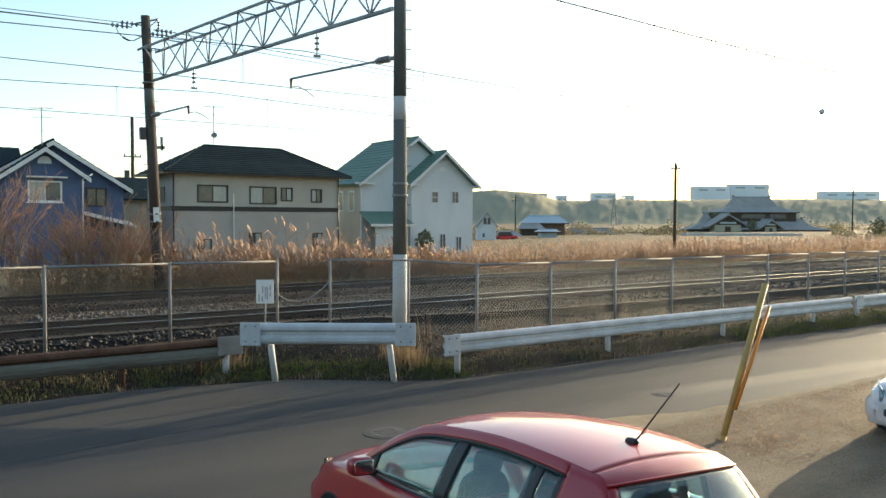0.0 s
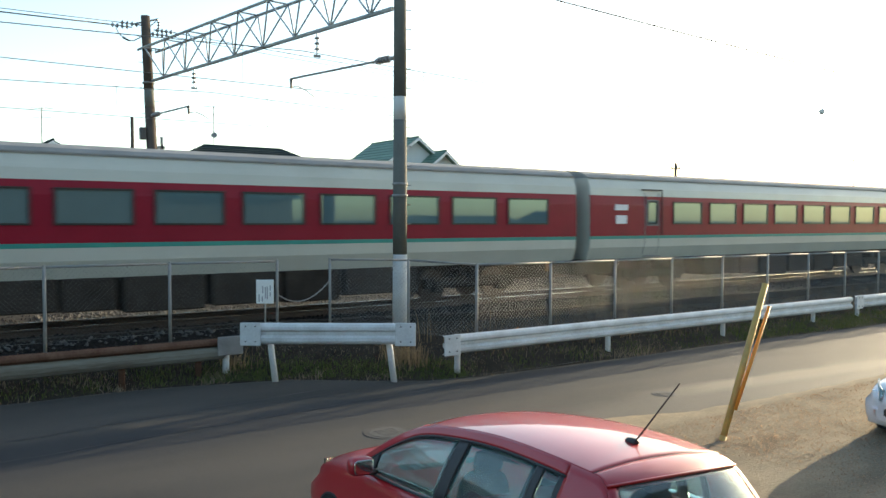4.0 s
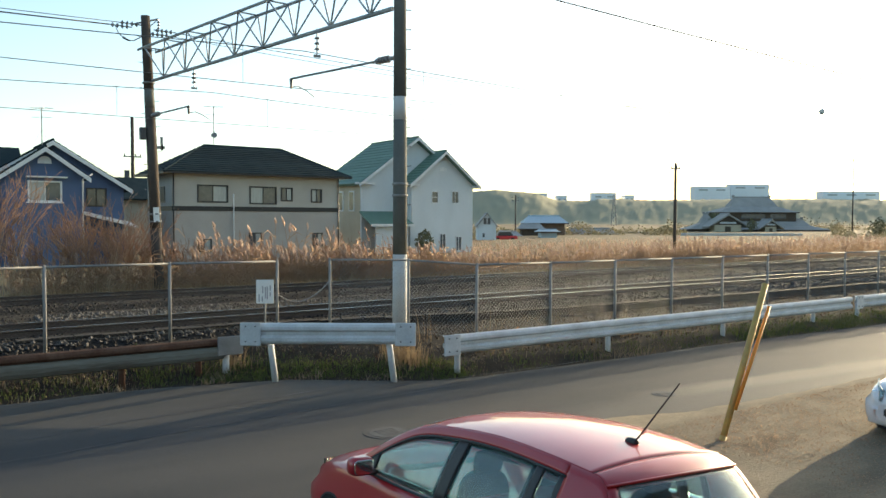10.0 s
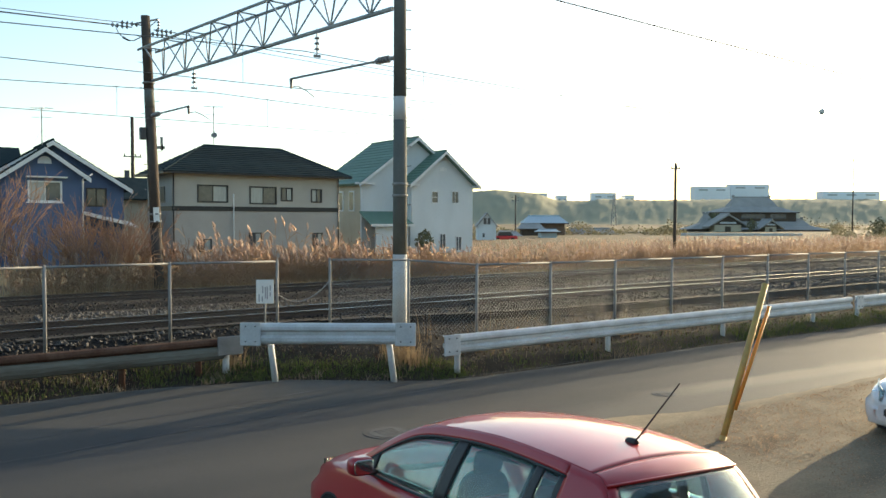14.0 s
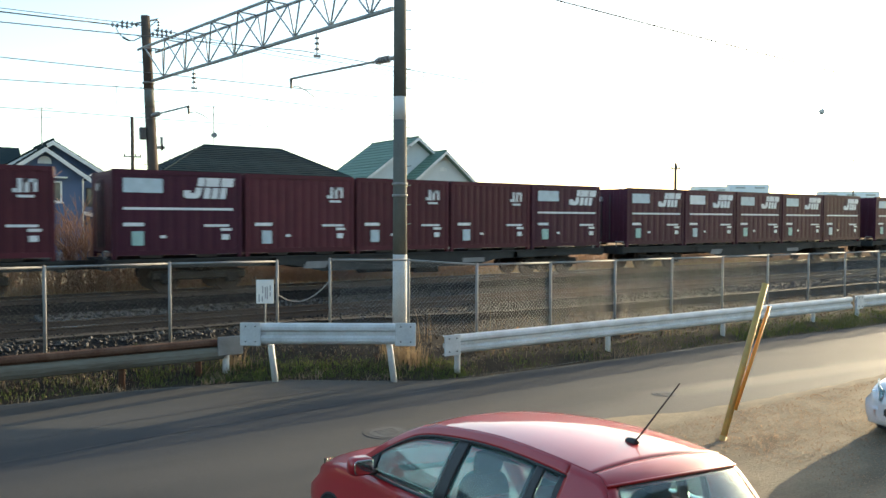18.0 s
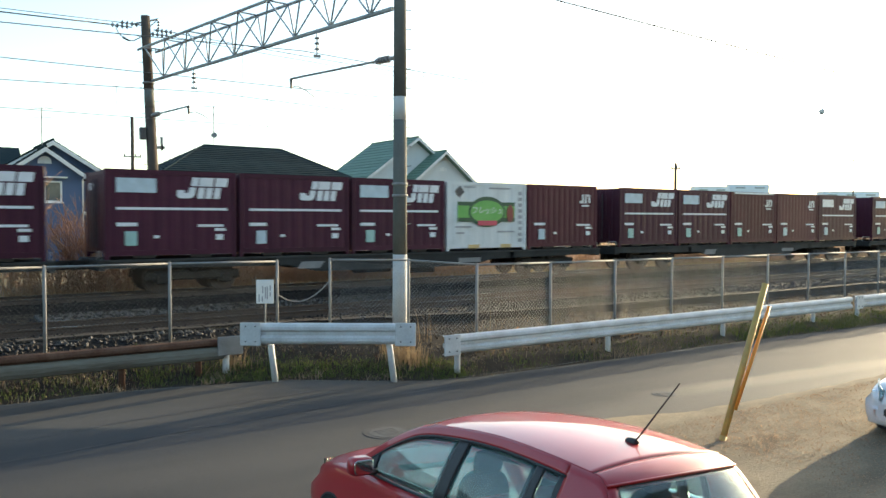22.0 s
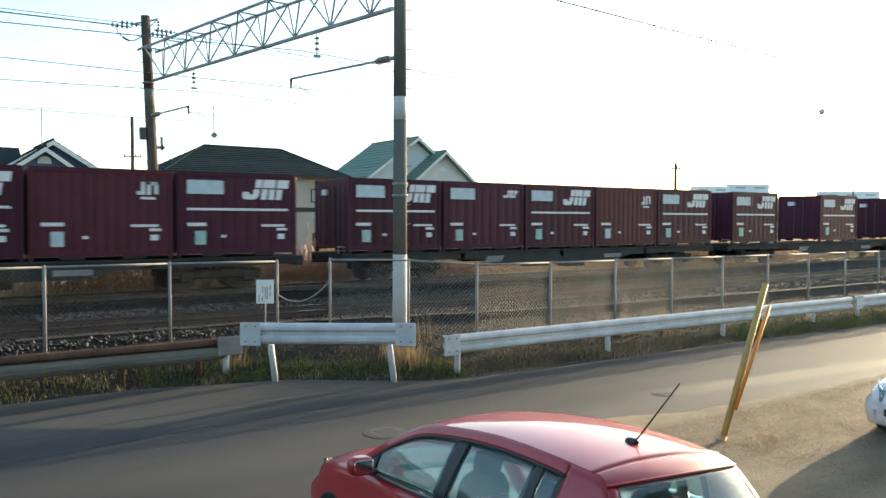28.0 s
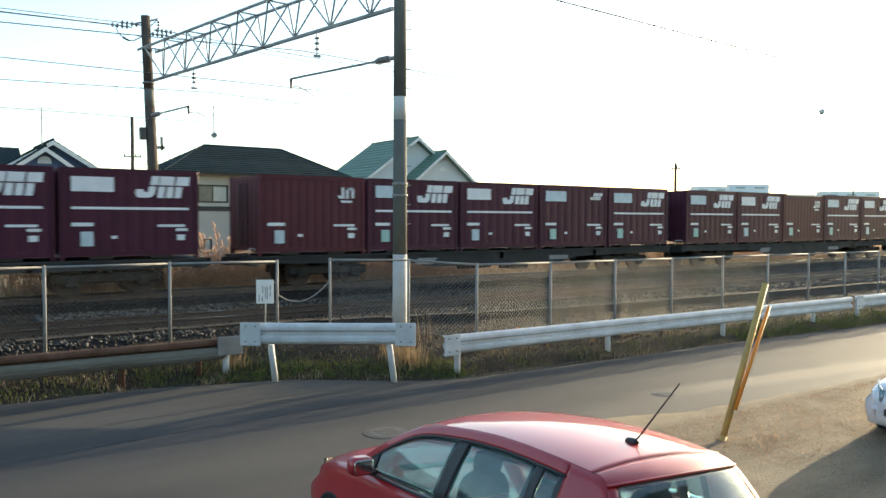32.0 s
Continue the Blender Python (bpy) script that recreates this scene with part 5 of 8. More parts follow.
def under_gear(car, L, seed):
    rng = random.Random(seed)
    part("centre_sill", box(B(), 0.3, L - 0.3, -0.5, 0.5, 0.5, 1.0), M_under, car, "grimy centre sill")
    bogie(car, 3.4, 0, label="")
    bogie(car, L - 3.4, 0, label="")
    u = 5.4
    while u < L - 6.2:
        w = rng.uniform(0.9, 2.0)
        part("equipment_box", box(B(), u, u + w, -1.30, 1.30, 0.24 + rng.uniform(0, 0.14), 1.02, 0.03), M_under, car, "grimy underfloor equipment box")
        u += w + rng.uniform(0.05, 0.2)


def carriage(kind, seed):
    """kind: 'mid', 'pan', 'green', 'end'. The car's local x runs along the track; an end car's nose is at x = 0."""
    end = kind == "end"
    L = END_L if end else CAR_L
    car = thing("express_carriage", {"mid": "ivory express carriage with a dark red window band and green line", "pan": "ivory and red express carriage with pantographs on its roof", "green": "ivory and red express carriage with wide double windows", "end": "ivory express driving carriage with a raised cab on the roof"}[kind], "train carriage", group="express train")
    n0 = 0.45 if end else 0.0
    for s in (-1, 1):
        part("lower_side", strip_mesh(n0, L, 1.00, 1.60, EX_HALF, 0, (s,)), M_ex_white, car, "pale ivory lower side panel")
    for s in (-1, 1):
        part("green_line", strip_mesh(n0 + (1.52 if end else 0), L, 1.60, 1.69, EX_HALF, 0.004, (s,)), M_ex_green, car, "thin teal stripe")
    if end:
        for s in (-1, 1):
            part("cab_side", strip_mesh(n0, 1.97, 1.60, 2.88, EX_HALF, 0, (s,)), M_ex_white, car, "pale ivory cab side")
        wins = [(3.80, 4.50), (4.90, 6.20), (6.70, 8.05), (8.55, 9.95), (10.40, 11.75), (12.25, 13.60), (14.10, 15.40), (15.90, 17.25)]
        band_with_windows(car, 1.97, L, [(2.49, 2.96)] + wins + [(18.39, 18.86)], 1 if seed == 1 else -1)
    elif kind == "green":
        band_with_windows(car, 0, L, [(2.44, 2.86), (3.35, 3.85)] + [(4.9 + 2.32 * k, 6.83 + 2.32 * k) for k in range(6)])
    else:
        band_with_windows(car, 0, L, [(2.44, 2.86)] + [(3.65 + 1.83 * k, 5.03 + 1.83 * k) for k in range(9)])
    for s in (-1, 1):
        part("upper_side", strip_mesh(n0, L, 2.88, 3.38, EX_HALF, 0, (s,)), M_ex_white, car, "pale ivory upper side panel")
    half = ROOF_HALF
    bm = B()
    full = [(y, z) for y, z in half] + [(-y, z) for y, z in reversed(half[:-1])]
    prism(bm, full, "x", n0, L)
    part("roof", bm, M_ex_roof, car, "grey canvas roof")
    for s in (-1, 1):
        part("gutter", box(B(), n0, L, s * 1.31 - 0.025, s * 1.31 + 0.02, 3.37, 3.41), M_galv, car, "bright roof gutter")
    body = [(y, z) for y, z in EX_HALF] + [(-y, z) for y, z in reversed(EX_HALF)]
    for u in ((L - 0.04,) if end else (0.04, L - 0.04)):
        part("end_wall", prism(B(), [(y * 0.985, z) for y, z in body], "x", u - 0.03, u + 0.03), M_ex_white, car)
    part("floor", box(B(), n0 + 0.1, L - 0.1, -1.25, 1.25, 1.0, 1.08), M_under, car)
    for u in ((L,) if end else (0.0, L)):
        s = 1 if u else -1
        part("gangway_bellows", box(B(), min(u - 0.05 * s, u + 0.24 * s), max(u - 0.05 * s, u + 0.24 * s), -0.62, 0.62, 1.0, 3.15, 0.02), M_black, car, "black rubber gangway bellows")
    part("ceiling_lining", box(B(), n0 + 0.3, L - 0.3, -1.25, 1.25, 3.28, 3.31), M_lining, car, "pale ceiling lining")
    for z0, z1 in ((1.1, 2.03), (2.74, 3.28)):
        f = -1 if end and seed != 1 else 1
        part("wall_lining", box(B(), n0 + 0.5, L - 0.1, f * 1.34 - 0.01, f * 1.34 + 0.01, z0, z1), M_lining, car, "pale inner wall lining")
    under_gear(car, L, seed)
    if end:
        door_unit(car, 2.40, 3.05)
        door_unit(car, 18.3, 18.95)
        cab(car, seed == 1)
        part("roof_unit", box(B(), 18.9, 20.1, -0.7, 0.7, 3.5, 3.74, 0.08), M_dark, car, "low dark roof ventilator")
    elif kind == "green":
        door_unit(car, 2.35, 2.95)
        for s in (-1, 1):
            part("class_badge", prism(B(), [(20.0 + (0.17 + 0.035 * math.cos(4 * a)) * math.cos(a), 2.43 + (0.17 + 0.035 * math.cos(4 * a)) * math.sin(a)) for a in [0.2618 * i for i in range(24)]], "y", s * 1.46 - 0.01, s * 1.46 + 0.012), M_decal, car, "pale clover-shaped class badge")
            part("badge_bar", box(B(), 19.72, 20.28, s * 1.46 - 0.01, s * 1.46 + 0.012, 2.14, 2.21), M_decal, car)
            part("route_sign", box(B(), 3.3, 4.3, s * 1.40 - 0.02, s * 1.42 + 0.02, 2.93, 3.12, 0.01), M_dark, car)
        part("roof_unit", box(B(), 18.6, 19.6, -0.7, 0.7, 3.5, 3.72, 0.08), M_dark, car, "low dark roof ventilator")
    else:
        door_unit(car, 2.35, 2.95)
        for s in (-1, 1):
            part("white_panel", box(B(), 1.0, 1.55, s * 1.46 - 0.01, s * 1.46 + 0.01, 2.45, 2.62), M_decal, car)
            part("white_sticker", box(B(), 1.05, 1.5, s * 1.46 - 0.01, s * 1.46 + 0.01, 2.05, 2.3), M_decal, car)
        if kind == "pan":
            for u in (3.2, 17.4):
                pantograph(car, u, 3.62)
            for u, w in ((1.2, 0.5), (2.0, 0.4), (5.4, 1.0), (14.5, 1.2), (18.9, 0.7), (16.0, 0.4)):
                part("roof_gear", box(B(), u, u + w, -0.7, 0.7, 3.58, 3.82, 0.06), M_dark, car, "dark roof electrical gear")
    return car


def pantograph(car, u, z, top=5.32):
    p = part("pantograph", box(B(), u - 0.9, u + 0.9, -0.75, 0.75, z + 0.14, z + 0.20, 0.02), M_dark, car, "dark steel roof pantograph")
    for dx in (-0.7, 0.7):
        for dy in (-0.6, 0.6):
            part("foot_insulator", tube(B(), (u + dx, dy, z - 0.05), (u + dx, dy, z + 0.15), 0.07, n=8), M_porcelain, p)
    mid = z + 0.2 + (top - z - 0.2) * 0.52
    part("lower_arm", tube(B(), (u + 0.55, 0.0, z + 0.2), (u - 0.75, 0.0, mid), 0.045, n=8), M_dark, p)
    for s in (-1, 1):
        part("upper_arm", tube(B(), (u - 0.75, s * 0.06, mid), (u + 0.05, s * 0.30, top - 0.05), 0.018, n=6), M_dark, p)
    part("balance_rod", tube(B(), (u + 0.25, 0.0, z + 0.2), (u - 0.82, 0.0, mid - 0.1), 0.015, n=6), M_dark, p)
    bm = B()
    for dx in (-0.16, 0.16):
        path_tube(bm, [(u + dx, -0.92, top - 0.22), (u + dx, -0.62, top), (u + dx, 0.62, top), (u + dx, 0.92, top - 0.22)], 0.034)
    part("collector_head", bm, M_dark, p)


def cab(car, lead):
    """The flat-nosed front end with the raised cab dome."""
    body = [(y, z) for y, z in EX_HALF] + [(-y, z) for y, z in reversed(EX_HALF)]
    # tapered nose shell: three rings
    bm = B()
    rings = []
    for u, k, dz in ((0.47, 1.0, 0.0), (0.2, 0.93, 0.02), (0.0, 0.72, 0.05)):
        rings.append([bm.verts.new((u, y * k, max(z - 0.0, 1.0) - (dz if z > 3 else 0))) for y, z in body])
    for a, b in zip(rings[:-1], rings[1:]):
        for i in range(len(a)):
            bm.faces.new((a[i], a[(i + 1) % len(a)], b[(i + 1) % len(b)], b[i]))
    bm.faces.new(rings[-1])
    part("nose_shell", bm, M_ex_white, car, "pale rounded nose corners")
    f = part("nose_door", box(B(), -0.035, 0.05, -0.62, 0.62, 1.02, 3.30, 0.03), M_ex_red, car, "red gangway door on the nose")
    for k in range(4):
        part("white_stripe", box(B(), -0.045, -0.03, -0.60, 0.60, 1.18 + k * 0.12, 1.225 + k * 0.12), M_decal, f)
    part("train_sign", box(B(), -0.045, -0.03, -0.36, 0.36, 1.85, 2.32, 0.01), M_dark, f, "dark nose sign panel")
    for z0, z1, w in ((2.18, 2.24, 0.22), (2.02, 2.10, 0.26), (1.92, 1.96, 0.2)):
        part("writing_bar", box(B(), -0.05, -0.04, -w, w, z0, z1), M_decal, f)
    bm = prism(B(), [(-0.42, 2.95), (0.42, 2.95), (0.1, 2.62), (-0.1, 2.62)], "x", -0.045, -0.03)
    part("crest", bm, M_decal, f, "pale winged crest shape")
    for s in (-1, 1):
        hl = part("headlamp", tube(B(), (0.34, s * 1.22, 2.04), (0.15, s * 1.31, 2.04), 0.10, n=14), M_chrome, car, "lit round headlamp")
        part("lens", tube(B(), (0.16, s * 1.305, 2.04), (0.135, s * 1.317, 2.04), 0.065, n=14), M_lamp, hl)
        part("marker_lamp", tube(B(), (0.34, s * 1.22, 1.66), (0.16, s * 1.305, 1.66), 0.08, n=12), M_red_lens, car)
        part("handrail", tube(B(), (0.0, s * 0.95, 2.95), (0.25, s * 1.3, 2.95), 0.02, n=6), M_decal, car)
    part("front_skirt", box(B(), 0.05, 1.7, -1.15, 1.15, 0.25, 1.0, 0.08), M_under, car, "dark snow-plough skirt")
    part("coupler", box(B(), -0.3, 0.3, -0.15, 0.15, 0.78, 1.02, 0.04), M_under, car)
    # raised cab dome
    bm = B()
    secs = [(0.18, 1.08, 3.34, 3.36), (0.80, 0.98, 3.36, 4.06), (1.15, 0.92, 3.36, 4.16), (2.6, 0.92, 3.36, 4.18), (3.5, 0.92, 3.36, 4.12), (4.1, 0.85, 3.4, 3.96), (6.3, 0.6, 3.5, 3.64)]
    rings = []
    for u, w, z0, z1 in secs:
        rings.append([bm.verts.new(p) for p in ((u, -w * 1.14, z0), (u, -w, z0 + (z1 - z0) * 0.85), (u, -w * 0.7, z1), (u, w * 0.7, z1), (u, w, z0 + (z1 - z0) * 0.85), (u, w * 1.14, z0))])
    for a, b in zip(rings[:-1], rings[1:]):
        for i in range(5):
            bm.faces.new((a[i], b[i], b[i + 1], a[i + 1]))
    bm.faces.new(rings[0])
    bm.faces.new(rings[-1][::-1])
    dome = part("cab_dome", bm, M_dome, car, "raised dark grey cab on the roof")
    for s in (-1, 1):
        part("cab_side_window", prism(B(), [(0.62, 3.47), (0.98, 3.96), (1.55, 3.96), (1.55, 3.47)], "y", s * 1.04 - 0.02, s * 1.04 + 0.02), M_cabglass, dome)
        if lead:
            part("cab_side_window", box(B(), 1.68, 2.3, s * 1.04 - 0.02, s * 1.04 + 0.02, 3.47, 3.95, 0.02), M_cabglass, dome)
            part("red_cab_panel", prism(B(), [(2.42, 3.42), (2.42, 3.98), (2.95, 3.98), (3.4, 3.42)], "y", s * 1.03 - 0.02, s * 1.03 + 0.02), M_ex_red, dome, "red painted panel")
        part("roof_lamp", tube(B(), (0.8, s * 0.3, 4.12), (0.95, s * 0.3, 4.16), 0.09, n=10), M_chrome, dome)
    bm = B()
    for s in (-1, 1):
        vs = [bm.verts.new(p) for p in ((0.22, s * 0.06, 3.42), (0.22, s * 0.98, 3.42), (0.74, s * 0.88, 3.98), (0.74, s * 0.06, 3.98))]
        bm.faces.new(vs)
        vs2 = [bm.verts.new(Vector(v.co) + Vector((-0.02, 0, 0.02))) for v in vs]
        bm.faces.new(vs2)
        for i in range(4):
            bm.faces.new((vs[i], vs[(i + 1) % 4], vs2[(i + 1) % 4], vs2[i]))
    part("windscreen", bm, M_cabglass, dome, "sloping cab windscreen")
    part("aerial", tube(B(), (5.2, 0, 3.6), (5.2, 0, 4.0), 0.02, n=6), M_dark, dome)


# ---- containers ----
def slant(bm, x0, x1, z0, z1, lean, y):
    """A slanted flat bar on the side towards the road."""
    for s, yy in ((1, -y),):
        pts = [(x0, z0), (x1, z0), (x1 + lean, z1), (x0 + lean, z1)]
        prism(bm, [(s * (u - 1.8575) + 1.8575, v) for u, v in pts], "y", min(yy, yy * 1.004), max(yy, yy * 1.004))
    return bm


CW = 1.225


def block_logo(con, x, z, k, y=CW + 0.012):
    """The operator's mark, reduced to plain slanted white shapes."""
    bm = B()
    hook = [(0.0, 0.10), (0.03, 0.03), (0.10, 0.0), (0.40, 0.0), (0.50, 0.04), (0.56, 0.12), (0.61, 0.345), (0.40, 0.345), (0.36, 0.17), (0.24, 0.17), (0.24, 0.25), (0.02, 0.25)]
    prism(bm, [(x + u * k, z + v * k) for u, v in hook], "y", -y * 1.004, -y)
    for u0, u1, v0, v1, ln in ((0.63, 0.83, 0.0, 0.345, 0.06), (0.89, 1.09, 0.0, 0.345, 0.06), (1.15, 1.35, 0.0, 0.345, 0.06)):
        slant(bm, x + u0 * k, x + u1 * k, z + v0 * k, z + v1 * k, ln * k, y)
    for u0, u1 in ((0.44, 0.66), (0.69, 1.14), (1.20, 1.60)):
        slant(bm, x + u0 * k, x + u1 * k, z + 0.385 * k, z + 0.66 * k, 0.05 * k, y)
    part("logo_shape", bm, M_decal, con, "white slanted block emblem")


def small_logo(con, x, z, k=0.36):
    bm = B()
    y = CW + 0.012
    slant(bm, x, x + 0.10, z, z + 0.10, 0, y)
    slant(bm, x + 0.12, x + 0.22, z, z + k, 0, y)
    slant(bm, x + 0.28, x + 0.38, z, z + k, 0, y)
    slant(bm, x + 0.28, x + 0.56, z + k - 0.09, z + k, 0, y)
    slant(bm, x + 0.48, x + 0.58, z + 0.02, z + k - 0.02, 0, y)
    part("logo_shape", bm, M_decal, con, "white angular emblem shape")
    bm = B()
    slant(bm, x + 0.1, x + 0.5, z - 0.13, z - 0.06, 0, y)
    part("writing_bar", bm, M_decal, con)


def plate(con, name, x0, x1, z0, z1, m, label=""):
    bm = B()
    slant(bm, x0, x1, z0, z1, 0, CW + 0.012)
    part(name, bm, m, con, label)


def container_shell(name, label, category, body_mat, ribs):
    con = thing(name, label, category, group="freight containers")
    L, H = 3.715, 2.5
    bm = box(B(), 0.03, L - 0.03, -CW + 0.03, CW - 0.03, 0.16, H - 0.03)
    part("body", bm, body_mat, con, "")
    # pressed side panels
    for s in (-1, 1):
        bm = B()
        w = (L - 0.32) / ribs
        line = [(0.125, CW - 0.027)]
        for i in range(ribs):
            u0 = 0.16 + w * i
            line += [(u0 + 0.12 * w, CW - 0.027), (u0 + 0.26 * w, CW - 0.016), (u0 + 0.74 * w, CW - 0.016), (u0 + 0.88 * w, CW - 0.027)]
        line.append((L - 0.125, CW - 0.027))
        lo = [bm.verts.new((u, s * v, 0.24)) for u, v in line]
        hi = [bm.verts.new((u, s * v, H - 0.13)) for u, v in line]
        for k in range(len(line) - 1):
            bm.faces.new((lo[k], lo[k + 1], hi[k + 1], hi[k]))
        part("side_panel", bm, body_mat, con, "pressed side panel with vertical ribs")
    for e in (0, 1):
        bm = B()
        line = [(-CW + 0.125, 0.025)]
        for i in range(6):
            y0 = -1.08 + 2.16 * i / 6
            line += [(y0 + 0.03, 0.025), (y0 + 0.07, 0.002), (y0 + 0.28, 0.002), (y0 + 0.32, 0.025)]
        line.append((CW - 0.125, 0.025))
        lo = [bm.verts.new((L - d if e else d, v, 0.24)) for v, d in line]
        hi = [bm.verts.new((L - d if e else d, v, H - 0.13)) for v, d in line]
        for k in range(len(line) - 1):
            bm.faces.new((lo[k], lo[k + 1], hi[k + 1], hi[k]))
        part("end_panel", bm, body_mat, con, "ribbed end wall")
    for u in (0, L - 0.12):
        for s in (-1, 1):
            part("corner_post", box(B(), u, u + 0.12, min(s * CW, s * (CW - 0.12)), max(s * CW, s * (CW - 0.12)), 0.0, H, 0.012), body_mat, con)
    for s in (-1, 1):
        part("top_rail", box(B(), 0.12, L - 0.12, s * (CW - 0.04) - 0.04, s * (CW - 0.04) + 0.04, H - 0.12, H), body_mat, con)
        part("bottom_rail", box(B(), 0.12, L - 0.12, s * (CW - 0.04) - 0.04, s * (CW - 0.04) + 0.04, 0.10, 0.24), body_mat, con)
    for u in (0.75, 2.35):
        for s in (-1, 1):
            part("fork_pocket", box(B(), u, u + 0.6, s * (CW - 0.05) - 0.04, s * (CW - 0.05) + 0.05, 0.02, 0.13), M_under, con, "dark fork-lift pocket")
    # end doors
    part("door_bar", tube(B(), (0.0 - 0.02, -0.25, 0.3), (-0.02, -0.25, H - 0.25), 0.022, n=6), M_dark, con)
    part("door_bar", tube(B(), (-0.02, 0.25, 0.3), (-0.02, 0.25, H - 0.25), 0.022, n=6), M_dark, con)
    return con


def small_plates(con, seed):
    rng = random.Random(seed)
    plate(con, "data_card", 0.52, 0.84, 0.38, 0.78, M_teal_decal if seed % 2 else M_blue_decal, "pale document card")
    plate(con, "writing_bar", 0.30, 0.85, 0.92, 1.02, M_decal)
    plate(con, "writing_bar", 2.55, 3.30, 0.90, 0.97, M_decal)
    plate(con, "writing_bar", 3.05, 3.38, 0.78, 0.86, M_decal)
    plate(con, "white_plate", 3.08, 3.30, 0.52, 0.68, M_decal)
    plate(con, "white_plate", 1.30, 1.45, 0.58, 0.66, M_decal)


def make_J(placard=True, stripe=True, big=True, seed=1):
    c = container_shell("freight_container", "maroon steel freight container with white stripe and block emblem" if stripe else "maroon steel freight container with a white placard, unstriped", "container", M_maroon, 9)
    if placard:
        plate(c, "placard", 0.30, 1.38, 1.86, 2.26, M_blue_decal if seed % 2 else M_decal, "pale rectangular placard")
    if big:
        block_logo(c, 1.95, 1.72, 0.92)
    else:
        block_logo(c, 2.72, 1.95, 0.42)
    if stripe:
        plate(c, "stripe", 0.30, 3.42, 1.38, 1.45, M_decal, "thin white waist stripe")
    small_plates(c, seed)
    bm = box(B(), -0.012, -0.004, 0.2, 0.65, 1.95, 2.15)
    part("end_emblem", bm, M_decal, c, "small pale emblem on the end wall")
    return c


def make_R(bar=False):
    c = container_shell("freight_container", "red-brown steel freight container with a white roof edge stripe" if bar else "red-brown steel freight container with an angular white emblem", "container", M_maroon_red, 12)
    small_logo(c, 2.72, 1.80)
    if bar:
        plate(c, "roof_edge_stripe", 0.25, 3.5, 2.40, 2.48, M_decal, "white upper edge stripe")
    small_plates(c, 3 if bar else 2)
    return c


def make_W(body, panel, patch, label):
    c = container_shell("reefer_container", label, "container", body, 2)
    y = CW + 0.012
    plate(c, "colour_panel", 2.72, 3.12, 0.26, 1.55, panel, "tall coloured panel")
    plate(c, "colour_panel", 2.72, 3.12, 2.15, 2.44, panel)
    plate(c, "picture_patch", 2.76, 3.12, 1.68, 2.08, patch, "round fruit-coloured patch")
    bm = B()
    for dx, w in ((0.0, 0.1), (0.2, 0.22), (0.5, 0.1)):
        slant(bm, 0.42 + dx, 0.42 + dx + w, 1.78, 2.06, 0.04, y)
    part("logo_shape", bm, M_plum, c, "faded plum emblem shape")
    bm = B()
    for s in (1, -1):
        prism(bm, [(1.8575 + s * (u - 1.8575), v) for u, v in ((0.42, 1.38), (0.64, 1.12), (0.86, 1.38), (0.64, 1.64))], "y", -s * y - 0.004, -s * y + 0.004)
    part("hazard_diamond", bm, M_dark, c, "dark diamond placard")
    plate(c, "writing_bar", 0.9, 1.4, 1.30, 1.36, M_galv)
    plate(c, "writing_bar", 0.3, 1.25, 0.86, 0.92, M_galv)
    for u in (1.66, 2.02, 2.36):
        plate(c, "door_bar", u - 0.014, u + 0.014, 0.22, 2.40, M_galv, "vertical locking bar")
    plate(c, "top_edge", 0.12, 3.60, 2.40, 2.44, M_dark, "dark seam under the roof edge")
    plate(c, "bottom_edge", 0.12, 3.60, 0.235, 0.265, M_dark, "dark seam above the bottom rail")
    for z in (0.52, 0.70):
        plate(c, "writing_bar", 0.30, 0.95 + 0.3 * (z > 0.6), z, z + 0.05, M_galv)
    for u in (2.45, 3.30):
        plate(c, "white_plate", u, u + 0.1, 0.66, 0.78, M_ink)
    return c


def disc(bm, x, z, rx, rz, y, n=24):
    """A flat oval on the side towards the road."""
    prism(bm, [(x + rx * math.cos(2 * math.pi * k / n), z + rz * math.sin(2 * math.pi * k / n)) for k in range(n)], "y", -y - 0.003, -y)
    return bm


def lettering(body, size, material):
    """A word in the built-in font as a thin flat mesh, centred on its origin."""
    cu = bpy.data.curves.new("lettering", "FONT")
    cu.body, cu.size, cu.align_x, cu.extrude, cu.resolution_u, cu.shear = body, size, "CENTER", 0.002, 3, 0.12
    tmp = new("lettering_curve", cu)
    me = bpy.data.meshes.new_from_object(tmp.evaluated_get(bpy.context.evaluated_depsgraph_get()))
    bpy.data.objects.remove(tmp)
    bpy.data.curves.remove(cu)
    me.materials.clear()
    me.materials.append(material)
    return new("lettering", me)


